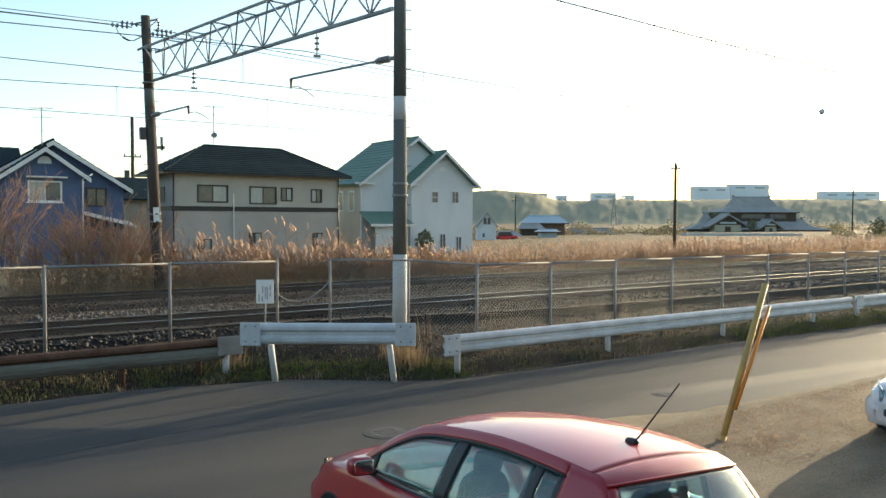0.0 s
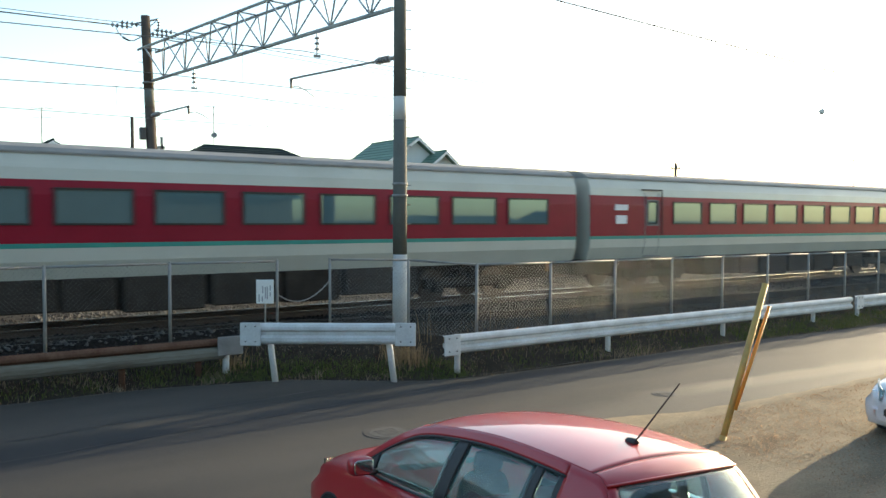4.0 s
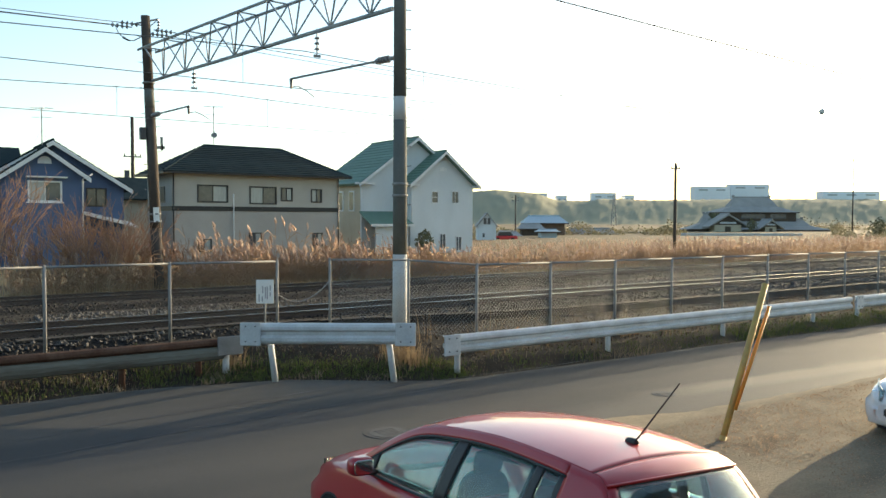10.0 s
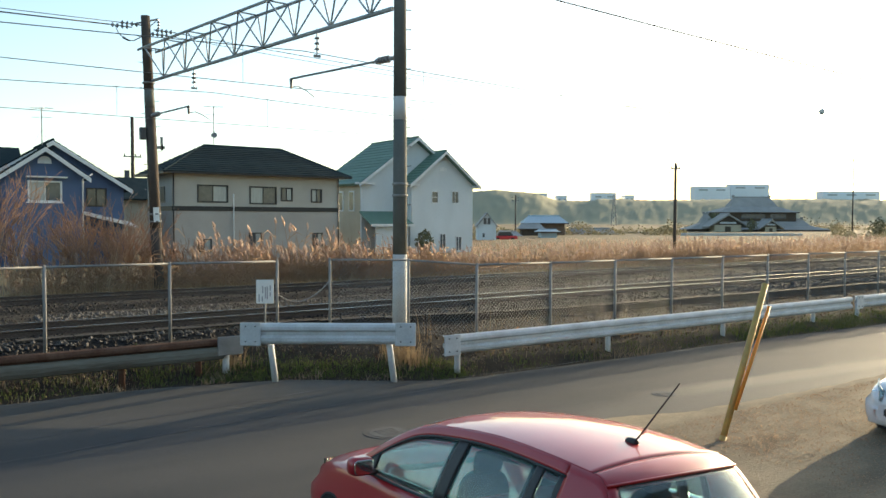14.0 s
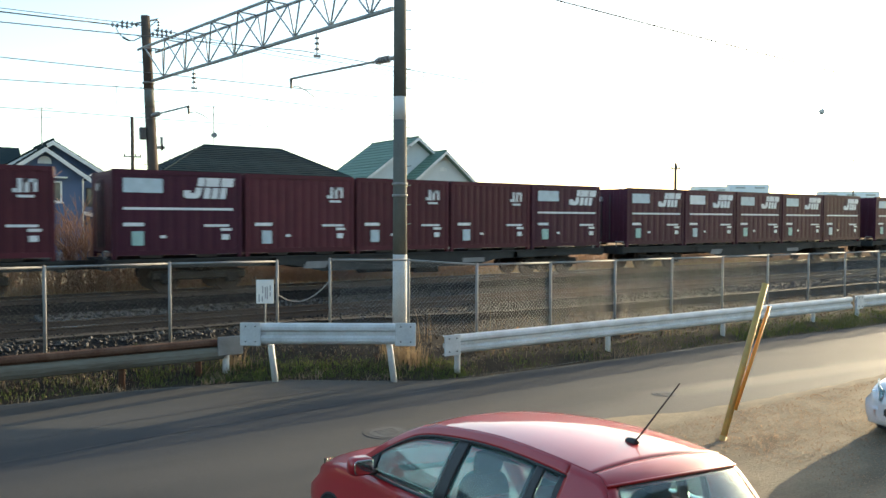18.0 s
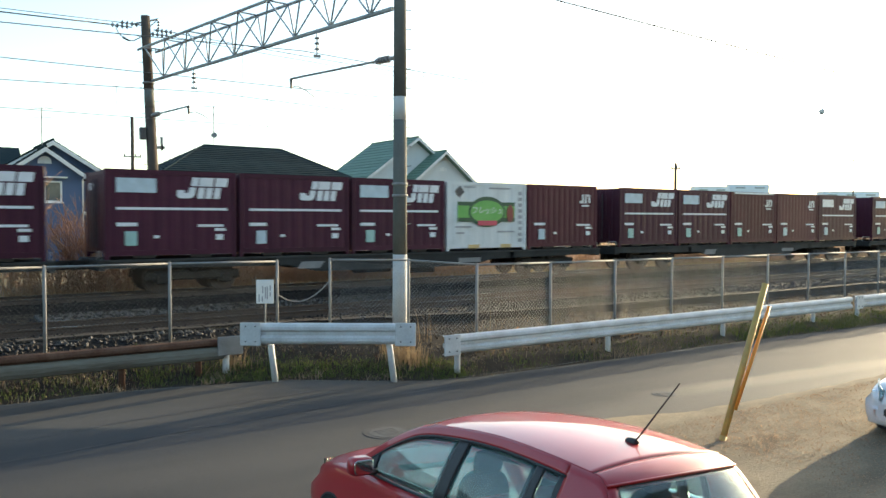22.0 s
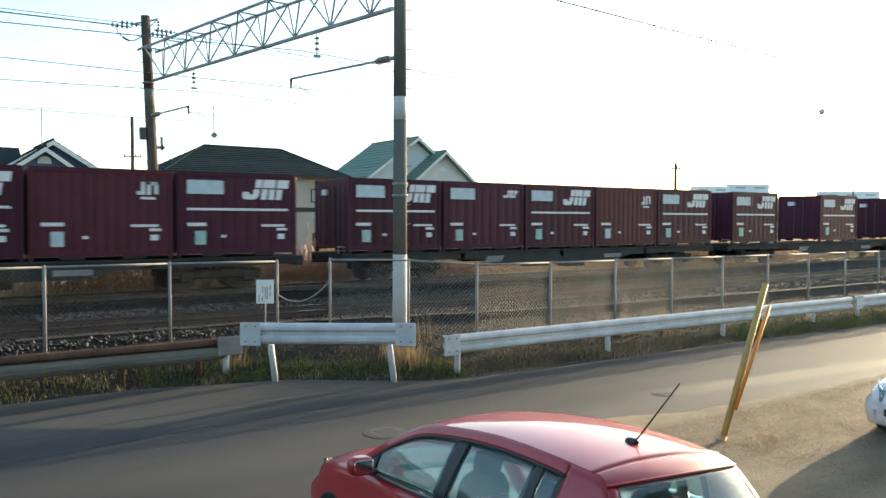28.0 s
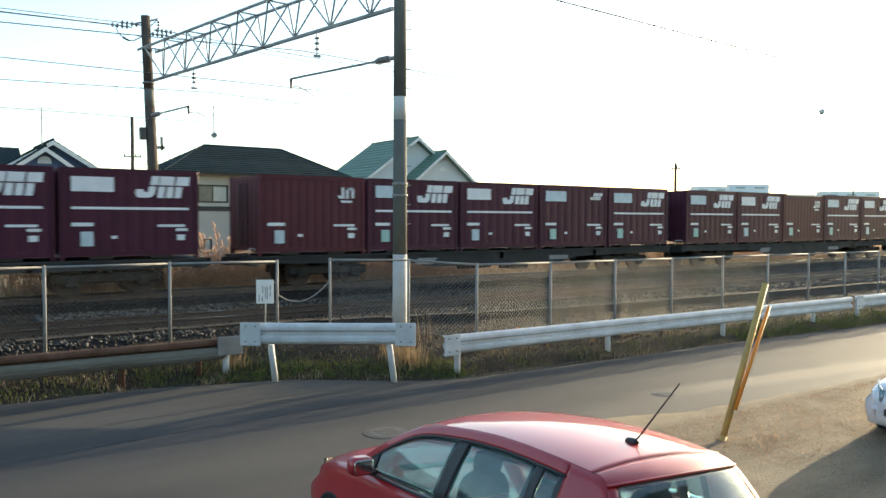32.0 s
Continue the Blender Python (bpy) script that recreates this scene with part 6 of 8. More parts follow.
def make_F():
    c = container_shell("picture_container", "white freight container with a green landscape panel and oval badge", "container", M_cwhite, 5)
    y = CW + 0.012
    plate(c, "green_panel", 0.46, 3.12, 1.06, 1.78, M_green, "bright green landscape panel")
    for z0, z1 in ((1.06, 1.20), (1.64, 1.78)):
        bm = B()
        slant(bm, 0.46, 3.12, z0, z1, 0, y + 0.008)
        part("dark_band", bm, M_deep_green, c, "dark green edge of the landscape panel")
    part("badge", disc(B(), 1.80, 1.42, 0.86, 0.56, y + 0.014), M_deep_green, c, "dark green oval badge")
    part("badge_field", disc(B(), 1.80, 1.42, 0.78, 0.42, y + 0.020), M_green, c, "bright green oval inside the badge")
    w = lettering("\u30d5\u30ec\u30c3\u30b7\u30e5", 0.29, M_decal)
    w.parent = c
    w.matrix_basis = pose(1.80, -y - 0.027, 1.37, 90, 0, 0)
    tagged(w, "white brush-like lettering")
    bm = B()
    slant(bm, 1.36, 2.24, 0.92, 1.10, 0, y + 0.028)
    part("red_banner", bm, M_crimson, c, "small red banner under the badge")
    bm = B()
    disc(bm, 2.88, 1.36, 0.17, 0.32, y + 0.028)
    part("fruit_patch", bm, M_crimson_dark, c, "dark red fruit-coloured patch")
    for k in range(9):
        plate(c, "writing_bar", 3.30, 3.48, 0.30 + 0.22 * k, 0.43 + 0.22 * k, M_ink)
    for x0, x1, z in ((0.75, 1.25, 2.28), (1.9, 2.9, 2.26), (0.35, 1.1, 0.84), (0.4, 0.75, 0.62), (2.3, 3.1, 0.66)):
        plate(c, "writing_bar", x0, x1, z, z + 0.06, M_ink)
    bm = prism(B(), [(0.34, 2.14), (0.55, 1.92), (0.76, 2.14), (0.55, 2.36)], "y", -y - 0.006, -y)
    part("hazard_diamond", bm, M_dark, c, "dark diamond placard")
    for u in (0.92, 2.42):
        bm = B()
        slant(bm, u, u + 0.5, 0.10, 0.23, 0, CW + 0.045)
        part("pocket_mark", bm, M_ochre, c, "yellow mark over the fork-lift pocket")
    return c


def make_wagon():
    w = thing("flat_wagon", "dark grey container flat wagon on two bogies", "wagon", group="container wagons")
    L = 19.4
    for s in (-1, 1):
        part("side_sill", prism(B(), [(0.2, 0.96), (19.2, 0.96), (19.2, 0.78), (13.8, 0.72), (12.8, 0.50), (6.6, 0.50), (5.6, 0.72), (0.2, 0.78)], "y", s * 1.1 - 0.05, s * 1.1 + 0.05), M_wagon, w, "fish-bellied side sill")
    part("deck", box(B(), 0.0, L, -1.2, 1.2, 0.96, 1.02), M_wagon, w, "open steel deck")
    for u in (0.0, 4.8, 9.7, 14.6, 19.2):
        part("cross_beam", box(B(), u, u + 0.2, -1.15, 1.15, 0.72, 0.96), M_wagon, w)
    bogie(w, 2.7, 0, base=1.9)
    bogie(w, L - 2.7, 0, base=1.9)
    part("brake_tank", tube(B(), (8.2, -0.6, 0.55), (9.6, -0.6, 0.55), 0.2, n=10), M_under, w)
    part("control_box", box(B(), 10.3, 11.3, -0.95, -0.3, 0.30, 0.75, 0.03), M_under, w)
    for u in (0, L):
        s = 1 if u else -1
        part("coupler", box(B(), min(u, u + 0.5 * s), max(u, u + 0.5 * s), -0.14, 0.14, 0.72, 0.98, 0.03), M_under, w)
        part("end_handrail", path_tube(B(), [(u - 0.1 * s, -1.1, 0.96), (u - 0.1 * s, -1.1, 1.25), (u - 0.1 * s, -0.7, 1.25), (u - 0.1 * s, -0.7, 0.96)], 0.018), M_white, w, "white shunter's handrail")
    bm = prism(B(), [(5.9, 0.6), (6.7, 0.6), (6.85, 0.82), (6.05, 0.82)], "y", -1.16, -1.15)
    part("logo_shape", bm, M_faded, w, "pale slanted emblem shape")
    bm = box(B(), 12.2, 13.2, -1.16, -1.15, 0.62, 0.78)
    part("writing_bar", bm, M_faded, w)
    return w


def make_loco():
    """Front at the high end of x."""
    L = 19.7
    lo = thing("electric_locomotive", "blue-grey electric locomotive with cream doors and raised pantographs", "locomotive")
    half = [(1.40, 0.98), (1.44, 1.3), (1.44, 3.05), (1.36, 3.35)]
    body = [(y, z) for y, z in half] + [(-y, z) for y, z in reversed(half)]
    part("body", prism(B(), body, "x", 2.4, L - 2.4), M_loco_grey, lo, "grey-blue machine room side")
    for k, (u0, u1, un) in enumerate(((2.4, 0.0, 0), (L - 2.4, L, 1))):
        bm = B()
        s = 1 if k else -1
        rings = []
        for u, kk, slope in ((u0, 1.0, 0.0), (u1 - s * 0.55, 1.0, 0.0), (u1, 0.90, 0.45)):
            rings.append([bm.verts.new((u - s * slope * max(0, (z - 2.0) / 1.35), y * kk, z)) for y, z in body])
        for a, b in zip(rings[:-1], rings[1:]):
            for i in range(len(a)):
                bm.faces.new((a[i], a[(i + 1) % len(a)], b[(i + 1) % len(b)], b[i]))
        bm.faces.new(rings[0])
        bm.faces.new(rings[-1][::-1])
        c = part("cab", bm, M_loco_blue, lo, "dark blue driving cab")
        ws = [bm_v for bm_v in ((0.06, 2.35), (0.98, 2.35), (0.92, 3.15), (0.06, 3.15))]
        for t in (-1, 1):
            b2 = B()
            f0 = [b2.verts.new((u1 - s * 0.45 * (z - 2.0) / 1.35 + s * 0.015, t * y, z)) for y, z in ws]
            f1 = [b2.verts.new(v.co + Vector((s * 0.03, 0, 0.01))) for v in f0]
            b2.faces.new(f0)
            b2.faces.new(f1)
            for i in range(4):
                b2.faces.new((f0[i], f0[(i + 1) % 4], f1[(i + 1) % 4], f1[i]))
            part("windscreen", b2, M_cabglass, c)
            a, b = sorted((u0 + s * 1.25, u0 + s * 1.85))
            part("side_window", box(B(), a, b, t * 1.445 - 0.01, t * 1.445 + 0.01, 2.3, 3.0, 0.02), M_cabglass, c)
            a, b = sorted((u0 + s * 0.25, u0 + s * 0.80))
            d = part("cab_door", box(B(), a, b, t * 1.445 - 0.012, t * 1.445 + 0.012, 1.10, 3.05, 0.02), M_loco_pale, c, "cream cab door")
            part("door_window", box(B(), a + 0.12, b - 0.12, t * 1.455 - 0.012, t * 1.455 + 0.012, 2.3, 2.9), M_cabglass, d)
            part("headlamp", tube(B(), (u1 - s * 0.1, t * 0.9, 1.75), (u1 + s * 0.03, t * 0.9, 1.75), 0.13, n=12), M_chrome, c)
        part("front_plough", box(B(), min(u1 - s * 0.6, u1 - s * 0.1), max(u1 - s * 0.6, u1 - s * 0.1), -1.25, 1.25, 0.2, 0.95, 0.05), M_under, c)
        a, b = sorted((u0 + s * 0.1, u1 - s * 0.75))
        part("cab_roof", box(B(), a, b, -1.2, 1.2, 3.33, 3.46, 0.05), M_loco_blue, c)
    part("roof", box(B(), 2.2, L - 2.2, -1.25, 1.25, 3.33, 3.5, 0.06), M_ex_roof, lo)
    part("roof_duct", box(B(), 3.3, L - 3.0, -0.95, 0.95, 3.48, 3.80, 0.1), M_dark, lo, "long dark roof hatch")
    for k in range(10):
        for t in (-1, 1):
            part("louvre", box(B(), 3.1 + 1.38 * k, 3.90 + 1.38 * k, t * 1.44 - 0.01, t * 1.44 + 0.012, 2.82, 2.98), M_dark, lo)
    for t in (-1, 1):
        bm = B()
        for x0, x1, z0, z1, ln in ((0, .3, 0, .25, .05), (.32, .55, 0, .75, .14), (.66, .92, 0, .35, .06), (.75, 1.2, .42, .75, .06), (1.1, 1.3, 0, .35, .06), (1.3, 1.75, .42, .75, .06)):
            prism(bm, [(5.4 + x0, 1.55 + z0), (5.4 + x1, 1.55 + z0), (5.4 + x1 + ln, 1.55 + z1), (5.4 + x0 + ln, 1.55 + z1)], "y", t * 1.44 - 0.014, t * 1.44 + 0.014)
        part("logo_shape", bm, M_decal, lo, "white slanted block emblem")
        part("white_line", box(B(), 5.4, 8.6, t * 1.44 - 0.012, t * 1.44 + 0.013, 1.34, 1.42), M_decal, lo)
        part("sill_band", box(B(), 2.4, L - 2.4, t * 1.42 - 0.03, t * 1.42 + 0.03, 0.90, 1.08), M_dark, lo)
    for u in (3.4, 9.85, 16.3):
        bogie(lo, u, 0, wheel_r=0.56, base=2.4)
    for u in (6.6, 13.05):
        part("equipment_box", box(B(), u - 0.9, u + 0.9, -1.2, 1.2, 0.3, 0.95, 0.05), M_under, lo)
    pantograph(lo, 3.9, 3.48, 5.15)
    pantograph(lo, 16.8, 3.48, 5.15)
    for u in (0.9, 1.5, 18.4):
        part("roof_horn", tube(B(), (u, 0.3, 3.4), (u, 0.3, 3.8), 0.04, n=6), M_dark, lo)
    return lo


express = [carriage("end", 1), carriage("mid", 2)]
HIDE = pose(0, Y1, RZ)
for k, kind in enumerate(("mid", "mid", "pan", "green", "end")):
    express.append(copy_thing(express[1], HIDE) if kind == "mid" else carriage(kind, 3 + k))

# the freight train, wagon by wagon from the rear: what each of its five places carries
MAKE = {"J": make_J(seed=1), "I": make_J(seed=2), "K": make_J(placard=False, seed=2), "P": make_J(stripe=False, big=False, seed=1), "R": make_R(), "S": make_R(True),
        "W": make_W(M_cwhite, M_crimson, M_lime, "white refrigerated container with a crimson panel and diamond placard"), "C": make_W(M_ccream, M_slate, M_ochre, "cream refrigerated container with a faded blue panel"), "F": make_F()}
PITCH = 3.815
CONSIST = [(-12, "JIJRJ", -246.2), (-11, "JRJJI", -225.2), (-10, "RJIPJ", -204.4), (-9, "JISJI", -184.15), (-8, "RRJIJ", -163.28), (-7, "JIJJI", -142.95), (-6, "JJIRJ", -123.0), (-5, "JPJRJ", -102.2),
           (-4, "J-J-I", -81.6), (-3, "JIJRR", -61.1), (-2, "JJRIR", -40.2), (-1, "WR-RJ", -19.8), (0, "WWCKR", 0.0), (1, "RWKSJ", 20.4), (2, "JKJFR", 40.83), (3, "JJSRI", 61.15),
           (4, "JJIJR", 81.98), (5, "JIRRJ", 102.45), (6, "JJISR", 122.3), (7, "JRRRJ", 142.68), (8, "JIJJK", 163.28), (9, "JJIRR", 184.0)]
freight = []   # (thing, offset along the train, height over the rail)
used = set()
wagon0 = make_wagon()
for n, (idx, load, off) in enumerate(CONSIST):
    w = wagon0 if n == 0 else copy_thing(wagon0, pose(0, Y2, RZ))
    freight.append((w, off - 0.18, 0.0))
    for k, ch in enumerate(load):
        if ch == "-":
            continue
        c = MAKE[ch] if ch not in used else copy_thing(MAKE[ch], pose(0, Y2, RZ))
        used.add(ch)
        freight.append((c, off + k * PITCH, 1.03))
freight.append((make_loco(), 203.25, 0.0))

# ---- parked cars ----
def curve_at(pts, u):
    """A smooth curve through points of any dimension; u runs from 0 to len(pts) - 1."""
    k = min(int(u), len(pts) - 2)
    t = u - k
    p = [pts[max(0, min(len(pts) - 1, k + d))] for d in (-1, 0, 1, 2)]
    return tuple(0.5 * (2 * b + (c - a) * t + (2 * a - 5 * b + 4 * c - d) * t * t + (3 * b - a - 3 * c + d) * t ** 3) for a, b, c, d in zip(*p))


def skin(rows, thick=0.0, close=False):
    """A smooth sheet through rows of points, doubled inwards by a thickness along its normal."""
    bm = B()
    n, m = len(rows), len(rows[0])
    grid = [[bm.verts.new(p) for p in r] for r in rows]
    for a, b in zip(grid[:-1], grid[1:]):
        for i in range(m if close else m - 1):
            q = (a[i], a[(i + 1) % m], b[(i + 1) % m], b[i])
            if len({tuple(round(c, 5) for c in v.co) for v in q}) > 2:
                bm.faces.new(q).smooth = True
    if thick:
        P = [[Vector(p) for p in r] for r in rows]
        inner = []
        for a in range(n):
            line = []
            for b in range(m):
                d1 = P[min(a + 1, n - 1)][b] - P[max(a - 1, 0)][b]
                d2 = P[a][min(b + 1, m - 1)] - P[a][max(b - 1, 0)]
                nv = d1.cross(d2)
                nv = nv.normalized() if nv.length > 1e-9 else Vector((0, 0, 0))
                out = P[a][b] - Vector((0, P[a][b].y, 0.85))
                line.append(bm.verts.new(P[a][b] - nv * thick * (1 if nv.dot(out) > 0 else -1)))
            inner.append(line)
        for a, b in zip(inner[:-1], inner[1:]):
            for i in range(m - 1):
                bm.faces.new((a[i], a[i + 1], b[i + 1], b[i])).smooth = True
        for i in range(m - 1):
            bm.faces.new((grid[0][i], grid[0][i + 1], inner[0][i + 1], inner[0][i]))
            bm.faces.new((grid[-1][i], grid[-1][i + 1], inner[-1][i + 1], inner[-1][i]))
        for a in range(n - 1):
            bm.faces.new((grid[a][0], grid[a + 1][0], inner[a + 1][0], inner[a][0]))
            bm.faces.new((grid[a][-1], grid[a + 1][-1], inner[a + 1][-1], inner[a][-1]))
    return bm


def rounded(bm, c, r, p=0.55, nu=16, nv=9):
    """A soft-cornered block: a superellipsoid about c with half sizes r."""
    def f(w):
        return math.copysign(abs(w) ** p, w)
    rings = []
    for j in range(1, nv):
        a = -math.pi / 2 + math.pi * j / nv
        rings.append([bm.verts.new((c[0] + r[0] * f(math.cos(a)) * f(math.cos(2 * math.pi * i / nu)), c[1] + r[1] * f(math.cos(a)) * f(math.sin(2 * math.pi * i / nu)), c[2] + r[2] * f(math.sin(a)))) for i in range(nu)])
    for a, b in zip(rings[:-1], rings[1:]):
        for i in range(nu):
            bm.faces.new((a[i], a[(i + 1) % nu], b[(i + 1) % nu], b[i])).smooth = True
    bm.faces.new(rings[0][::-1])
    bm.faces.new(rings[-1])
    return bm


# the hatchback's outline over the cabin, (y, z) at the edge of the roof from windscreen foot to tailgate
CAB_LINE = [(1.12, 0.915), (0.90, 1.045), (0.62, 1.205), (0.36, 1.325), (0.14, 1.382), (-0.15, 1.415), (-0.50, 1.438), (-0.85, 1.440), (-1.18, 1.424), (-1.42, 1.402), (-1.575, 1.382), (-1.655, 1.325), (-1.735, 1.215), (-1.815, 1.09), (-1.88, 0.96)]
BELT = [(-1.88, 0.985), (-1.30, 0.965), (-0.6, 0.935), (0.2, 0.915), (1.12, 0.905)]


def cab_top(y):
    return poly_y([(a, b) for a, b in reversed(CAB_FINE)], y)


CAB_FINE = [curve_at(CAB_LINE, k / 8) for k in range(8 * (len(CAB_LINE) - 1) + 1)]


def cab_x(y, z):
    """Half width of the cabin side: leaning in towards the roof, rounded at its shoulders."""
    w = 0.80 - 0.035 * max(0, y - 0.1) ** 2 - 0.10 * max(0, -y - 0.9) ** 2
    h = max(0.0, z - 0.92)
    return w - 0.27 * h - 0.32 * h * h


def car(name, label, paint, m, aerial_rod=True):
    """A small five-door hatchback: x to its right, y forward, origin on the ground at its middle."""
    c = thing(name, label, "car", group="parked cars", at=m)
    # lower body: (y, half width low, half width at the shoulder, shoulder z, bottom z, bonnet rise)
    secs = [(-1.95, 0.58, 0.60, 0.66, 0.36, 0.0), (-1.92, 0.72, 0.74, 0.86, 0.26, 0.0), (-1.80, 0.80, 0.785, 0.965, 0.22, 0.0), (-1.45, 0.83, 0.812, 0.965, 0.20, 0.0), (-0.9, 0.84, 0.818, 0.945, 0.20, 0.0), (0.0, 0.84, 0.818, 0.915, 0.20, 0.0), (0.75, 0.84, 0.812, 0.905, 0.20, 0.01),
            (1.12, 0.84, 0.80, 0.89, 0.20, 0.055), (1.50, 0.83, 0.775, 0.845, 0.20, 0.085), (1.79, 0.81, 0.735, 0.785, 0.21, 0.085), (1.97, 0.76, 0.68, 0.715, 0.24, 0.07), (2.06, 0.66, 0.60, 0.63, 0.28, 0.04), (2.095, 0.52, 0.48, 0.55, 0.34, 0.0)]
    rings = []
    for q in range(6 * (len(secs) - 1) + 1):
        y, wl, wb, zb, z0, br = curve_at(secs, q / 6)
        h = [(wl * 0.55, z0 - 0.02), (wl * 0.94, z0), (wl, z0 + 0.12), (wl + 0.012, z0 + (zb - z0) * 0.5), (wl + 0.008, z0 + (zb - z0) * 0.66), (wb + 0.014, zb - 0.10), (wb + 0.002, zb - 0.045), (wb - 0.022, zb - 0.012), (wb - 0.055, zb)]
        top = [(wb * 0.80, zb + br * 0.42), (wb * 0.55, zb + br * 0.78), (wb * 0.28, zb + br * 0.95), (0.0, zb + br)]
        pts = h + top + [(-a, b) for a, b in reversed(h + top[:-1])]
        rings.append([(x, y, z) for x, z in pts])
    bm = skin(rings, close=True)
    bm.verts.ensure_lookup_table()
    npt = len(rings[0])
    bm.faces.new([bm.verts[k] for k in range(npt)][::-1])
    bm.faces.new([bm.verts[len(bm.verts) - npt + k] for k in range(npt)])
    part("body", bm, paint, c, "glossy painted body shell")

    # over the cabin: windscreen, roof and tailgate glass are stretches of one surface
    def over_cab(u, k):
        y, z = curve_at(CAB_LINE, u)
        front, back = smooth01(4.5, 0.0, u), smooth01(9.0, 11.0, u)
        crown = 0.052 * smooth01(0.0, 3.5, u) * (1 - 0.45 * back)
        f = 1 - abs(k) ** 2.3
        return (k * cab_x(y, z), y + (0.20 * front - 0.09 * back) * f, z + crown * f)
    KS = [-1, -0.97, -0.92, -0.84, -0.7, -0.5, -0.25, 0, 0.25, 0.5, 0.7, 0.84, 0.92, 0.97, 1]

    def stretch(u0, u1, n, kmax=1.0):
        return [[over_cab(u0 + (u1 - u0) * i / n, k * kmax) for k in KS] for i in range(n + 1)]
    part("windscreen", skin(stretch(0.15, 3.55, 14, 0.93), 0.006), M_car_glass, c, "tinted windscreen")
    part("roof", skin(stretch(3.55, 9.55, 26), 0.02), paint, c, "curved painted roof panel")
    part("tailgate_top", skin(stretch(9.60, 10.75, 8), 0.02), paint, c, "painted tailgate lip above the rear window")
    part("rear_window", skin(stretch(10.85, 14.0, 12, 0.90), 0.006), M_car_glass, c, "wide tinted rear window")
    part("spoiler", path_tube(B(), [tuple(Vector(over_cab(10.72, k)) + Vector((0, -0.004, -0.004))) for k in KS], 0.011, n=8), paint, c, "rounded lip above the rear window")
    part("hatch_seam", path_tube(B(), [tuple(Vector(over_cab(9.575, k)) + Vector((0, 0, -0.004))) for k in KS], 0.0055, n=6), M_car_dark, c, "dark gap above the hatch")
    for s in (-1, 1):
        part("rear_corner", skin([[over_cab(10.75 + 3.3 * i / 10, s * k) for k in (0.88, 0.94, 1.0)] for i in range(11)], 0.02), paint, c, "painted tailgate frame")
        part("windscreen_pillar", skin([[over_cab(0.05 + 3.5 * i / 12, s * k) for k in (0.91, 0.96, 1.0)] for i in range(13)], 0.02), paint, c, "painted windscreen pillar")

    # cabin sides: every panel and pane is a stretch of the same leaning surface
    def side(name, s, left, right, lo, hi, material, label="", thick=0.01, out=0.0, n=14, mm=6):
        """left, right: (y at z = 0.92, slant); lo, hi: heights as functions of y."""
        rows = []
        for i in range(n + 1):
            line = []
            for t in range(mm + 1):
                y, z = left[0] + (right[0] - left[0]) * i / n, 1.1
                for _ in range(5):
                    yl, yr = left[0] + left[1] * (z - 0.92), right[0] + right[1] * (z - 0.92)
                    y = yl + (yr - yl) * i / n
                    z = lo(y) + max(0.002, hi(y) - lo(y)) * t / mm
                line.append((s * (cab_x(y, z) + out), y, z))
            rows.append(line)
        return part(name, skin(rows, thick), material, c, label)

    def belt(y):
        return poly_y(BELT, y)

    def win(y):
        return cab_top(y) - 0.062
    for s in (-1, 1):
        side("roof_side", s, (-1.315, -0.06), (1.10, 0.0), lambda y: max(win(y), belt(y)), cab_top, paint, "painted roof side and windscreen pillar", 0.02, 0.0, 40, 4)
        side("rear_pillar", s, (-1.90, 0.57), (-1.31, -0.06), belt, cab_top, paint, "wide painted rear pillar", 0.02, 0.0, 12, 8)
        low = (lambda y: belt(y) + 0.012)
        high = (lambda y: win(y) - 0.004)
        side("front_window", s, (-0.155, -0.20), (0.80, -0.10), low, lambda y: max(low(y), high(y)), M_car_glass, "tinted door window", 0.005, -0.012, 18, 6)
        side("rear_door_window", s, (-1.045, -0.10), (-0.265, -0.20), low, high, M_car_glass, "tinted door window", 0.005, -0.012)
        side("quarter_window", s, (-1.28, -0.06), (-1.105, -0.10), low, high, M_car_glass, "small quarter window", 0.005, -0.012, 8)
        side("door_pillar", s, (-0.27, -0.20), (-0.15, -0.20), belt, win, M_car_dark, "black door pillar", 0.02, -0.004, 6)
        side("window_bar", s, (-1.11, -0.10), (-1.04, -0.10), belt, win, M_car_dark, "black window divider", 0.02, -0.004, 4)
        side("quarter_edge", s, (-1.325, -0.06), (-1.265, -0.06), belt, win, M_car_dark, "black window edge", 0.02, -0.004, 3)
        side("mirror_triangle", s, (0.74, -0.1), (0.98, 0.0), belt, lambda y: max(belt(y), win(y)), M_car_dark, "black mirror triangle", 0.02, -0.004, 6)
        side("window_seal", s, (-1.30, -0.1), (0.95, 0.0), lambda y: max(win(y) - 0.014, belt(y)), lambda y: max(win(y), belt(y)), M_car_dark, "black window seal", 0.012, 0.002, 30, 1)
        part("belt_trim", path_tube(B(), [(s * (cab_x(y, belt(y)) + 0.008), y, belt(y) + 0.004) for y in [-1.3 + 0.145 * k for k in range(16)]], 0.011, n=6), M_car_dark, c)
        # mirror
        mi = part("door_mirror", rounded(B(), (s * 0.925, 0.70, 1.0), (0.105, 0.065, 0.075), 0.6), paint, c, "painted door mirror")
        part("mirror_glass", rounded(B(), (s * 0.925, 0.638, 1.0), (0.085, 0.006, 0.058), 0.5), M_chrome, mi)
        part("mirror_arm", rounded(B(), (s * 0.82, 0.70, 0.94), (0.05, 0.03, 0.022), 0.6), M_car_dark, mi)
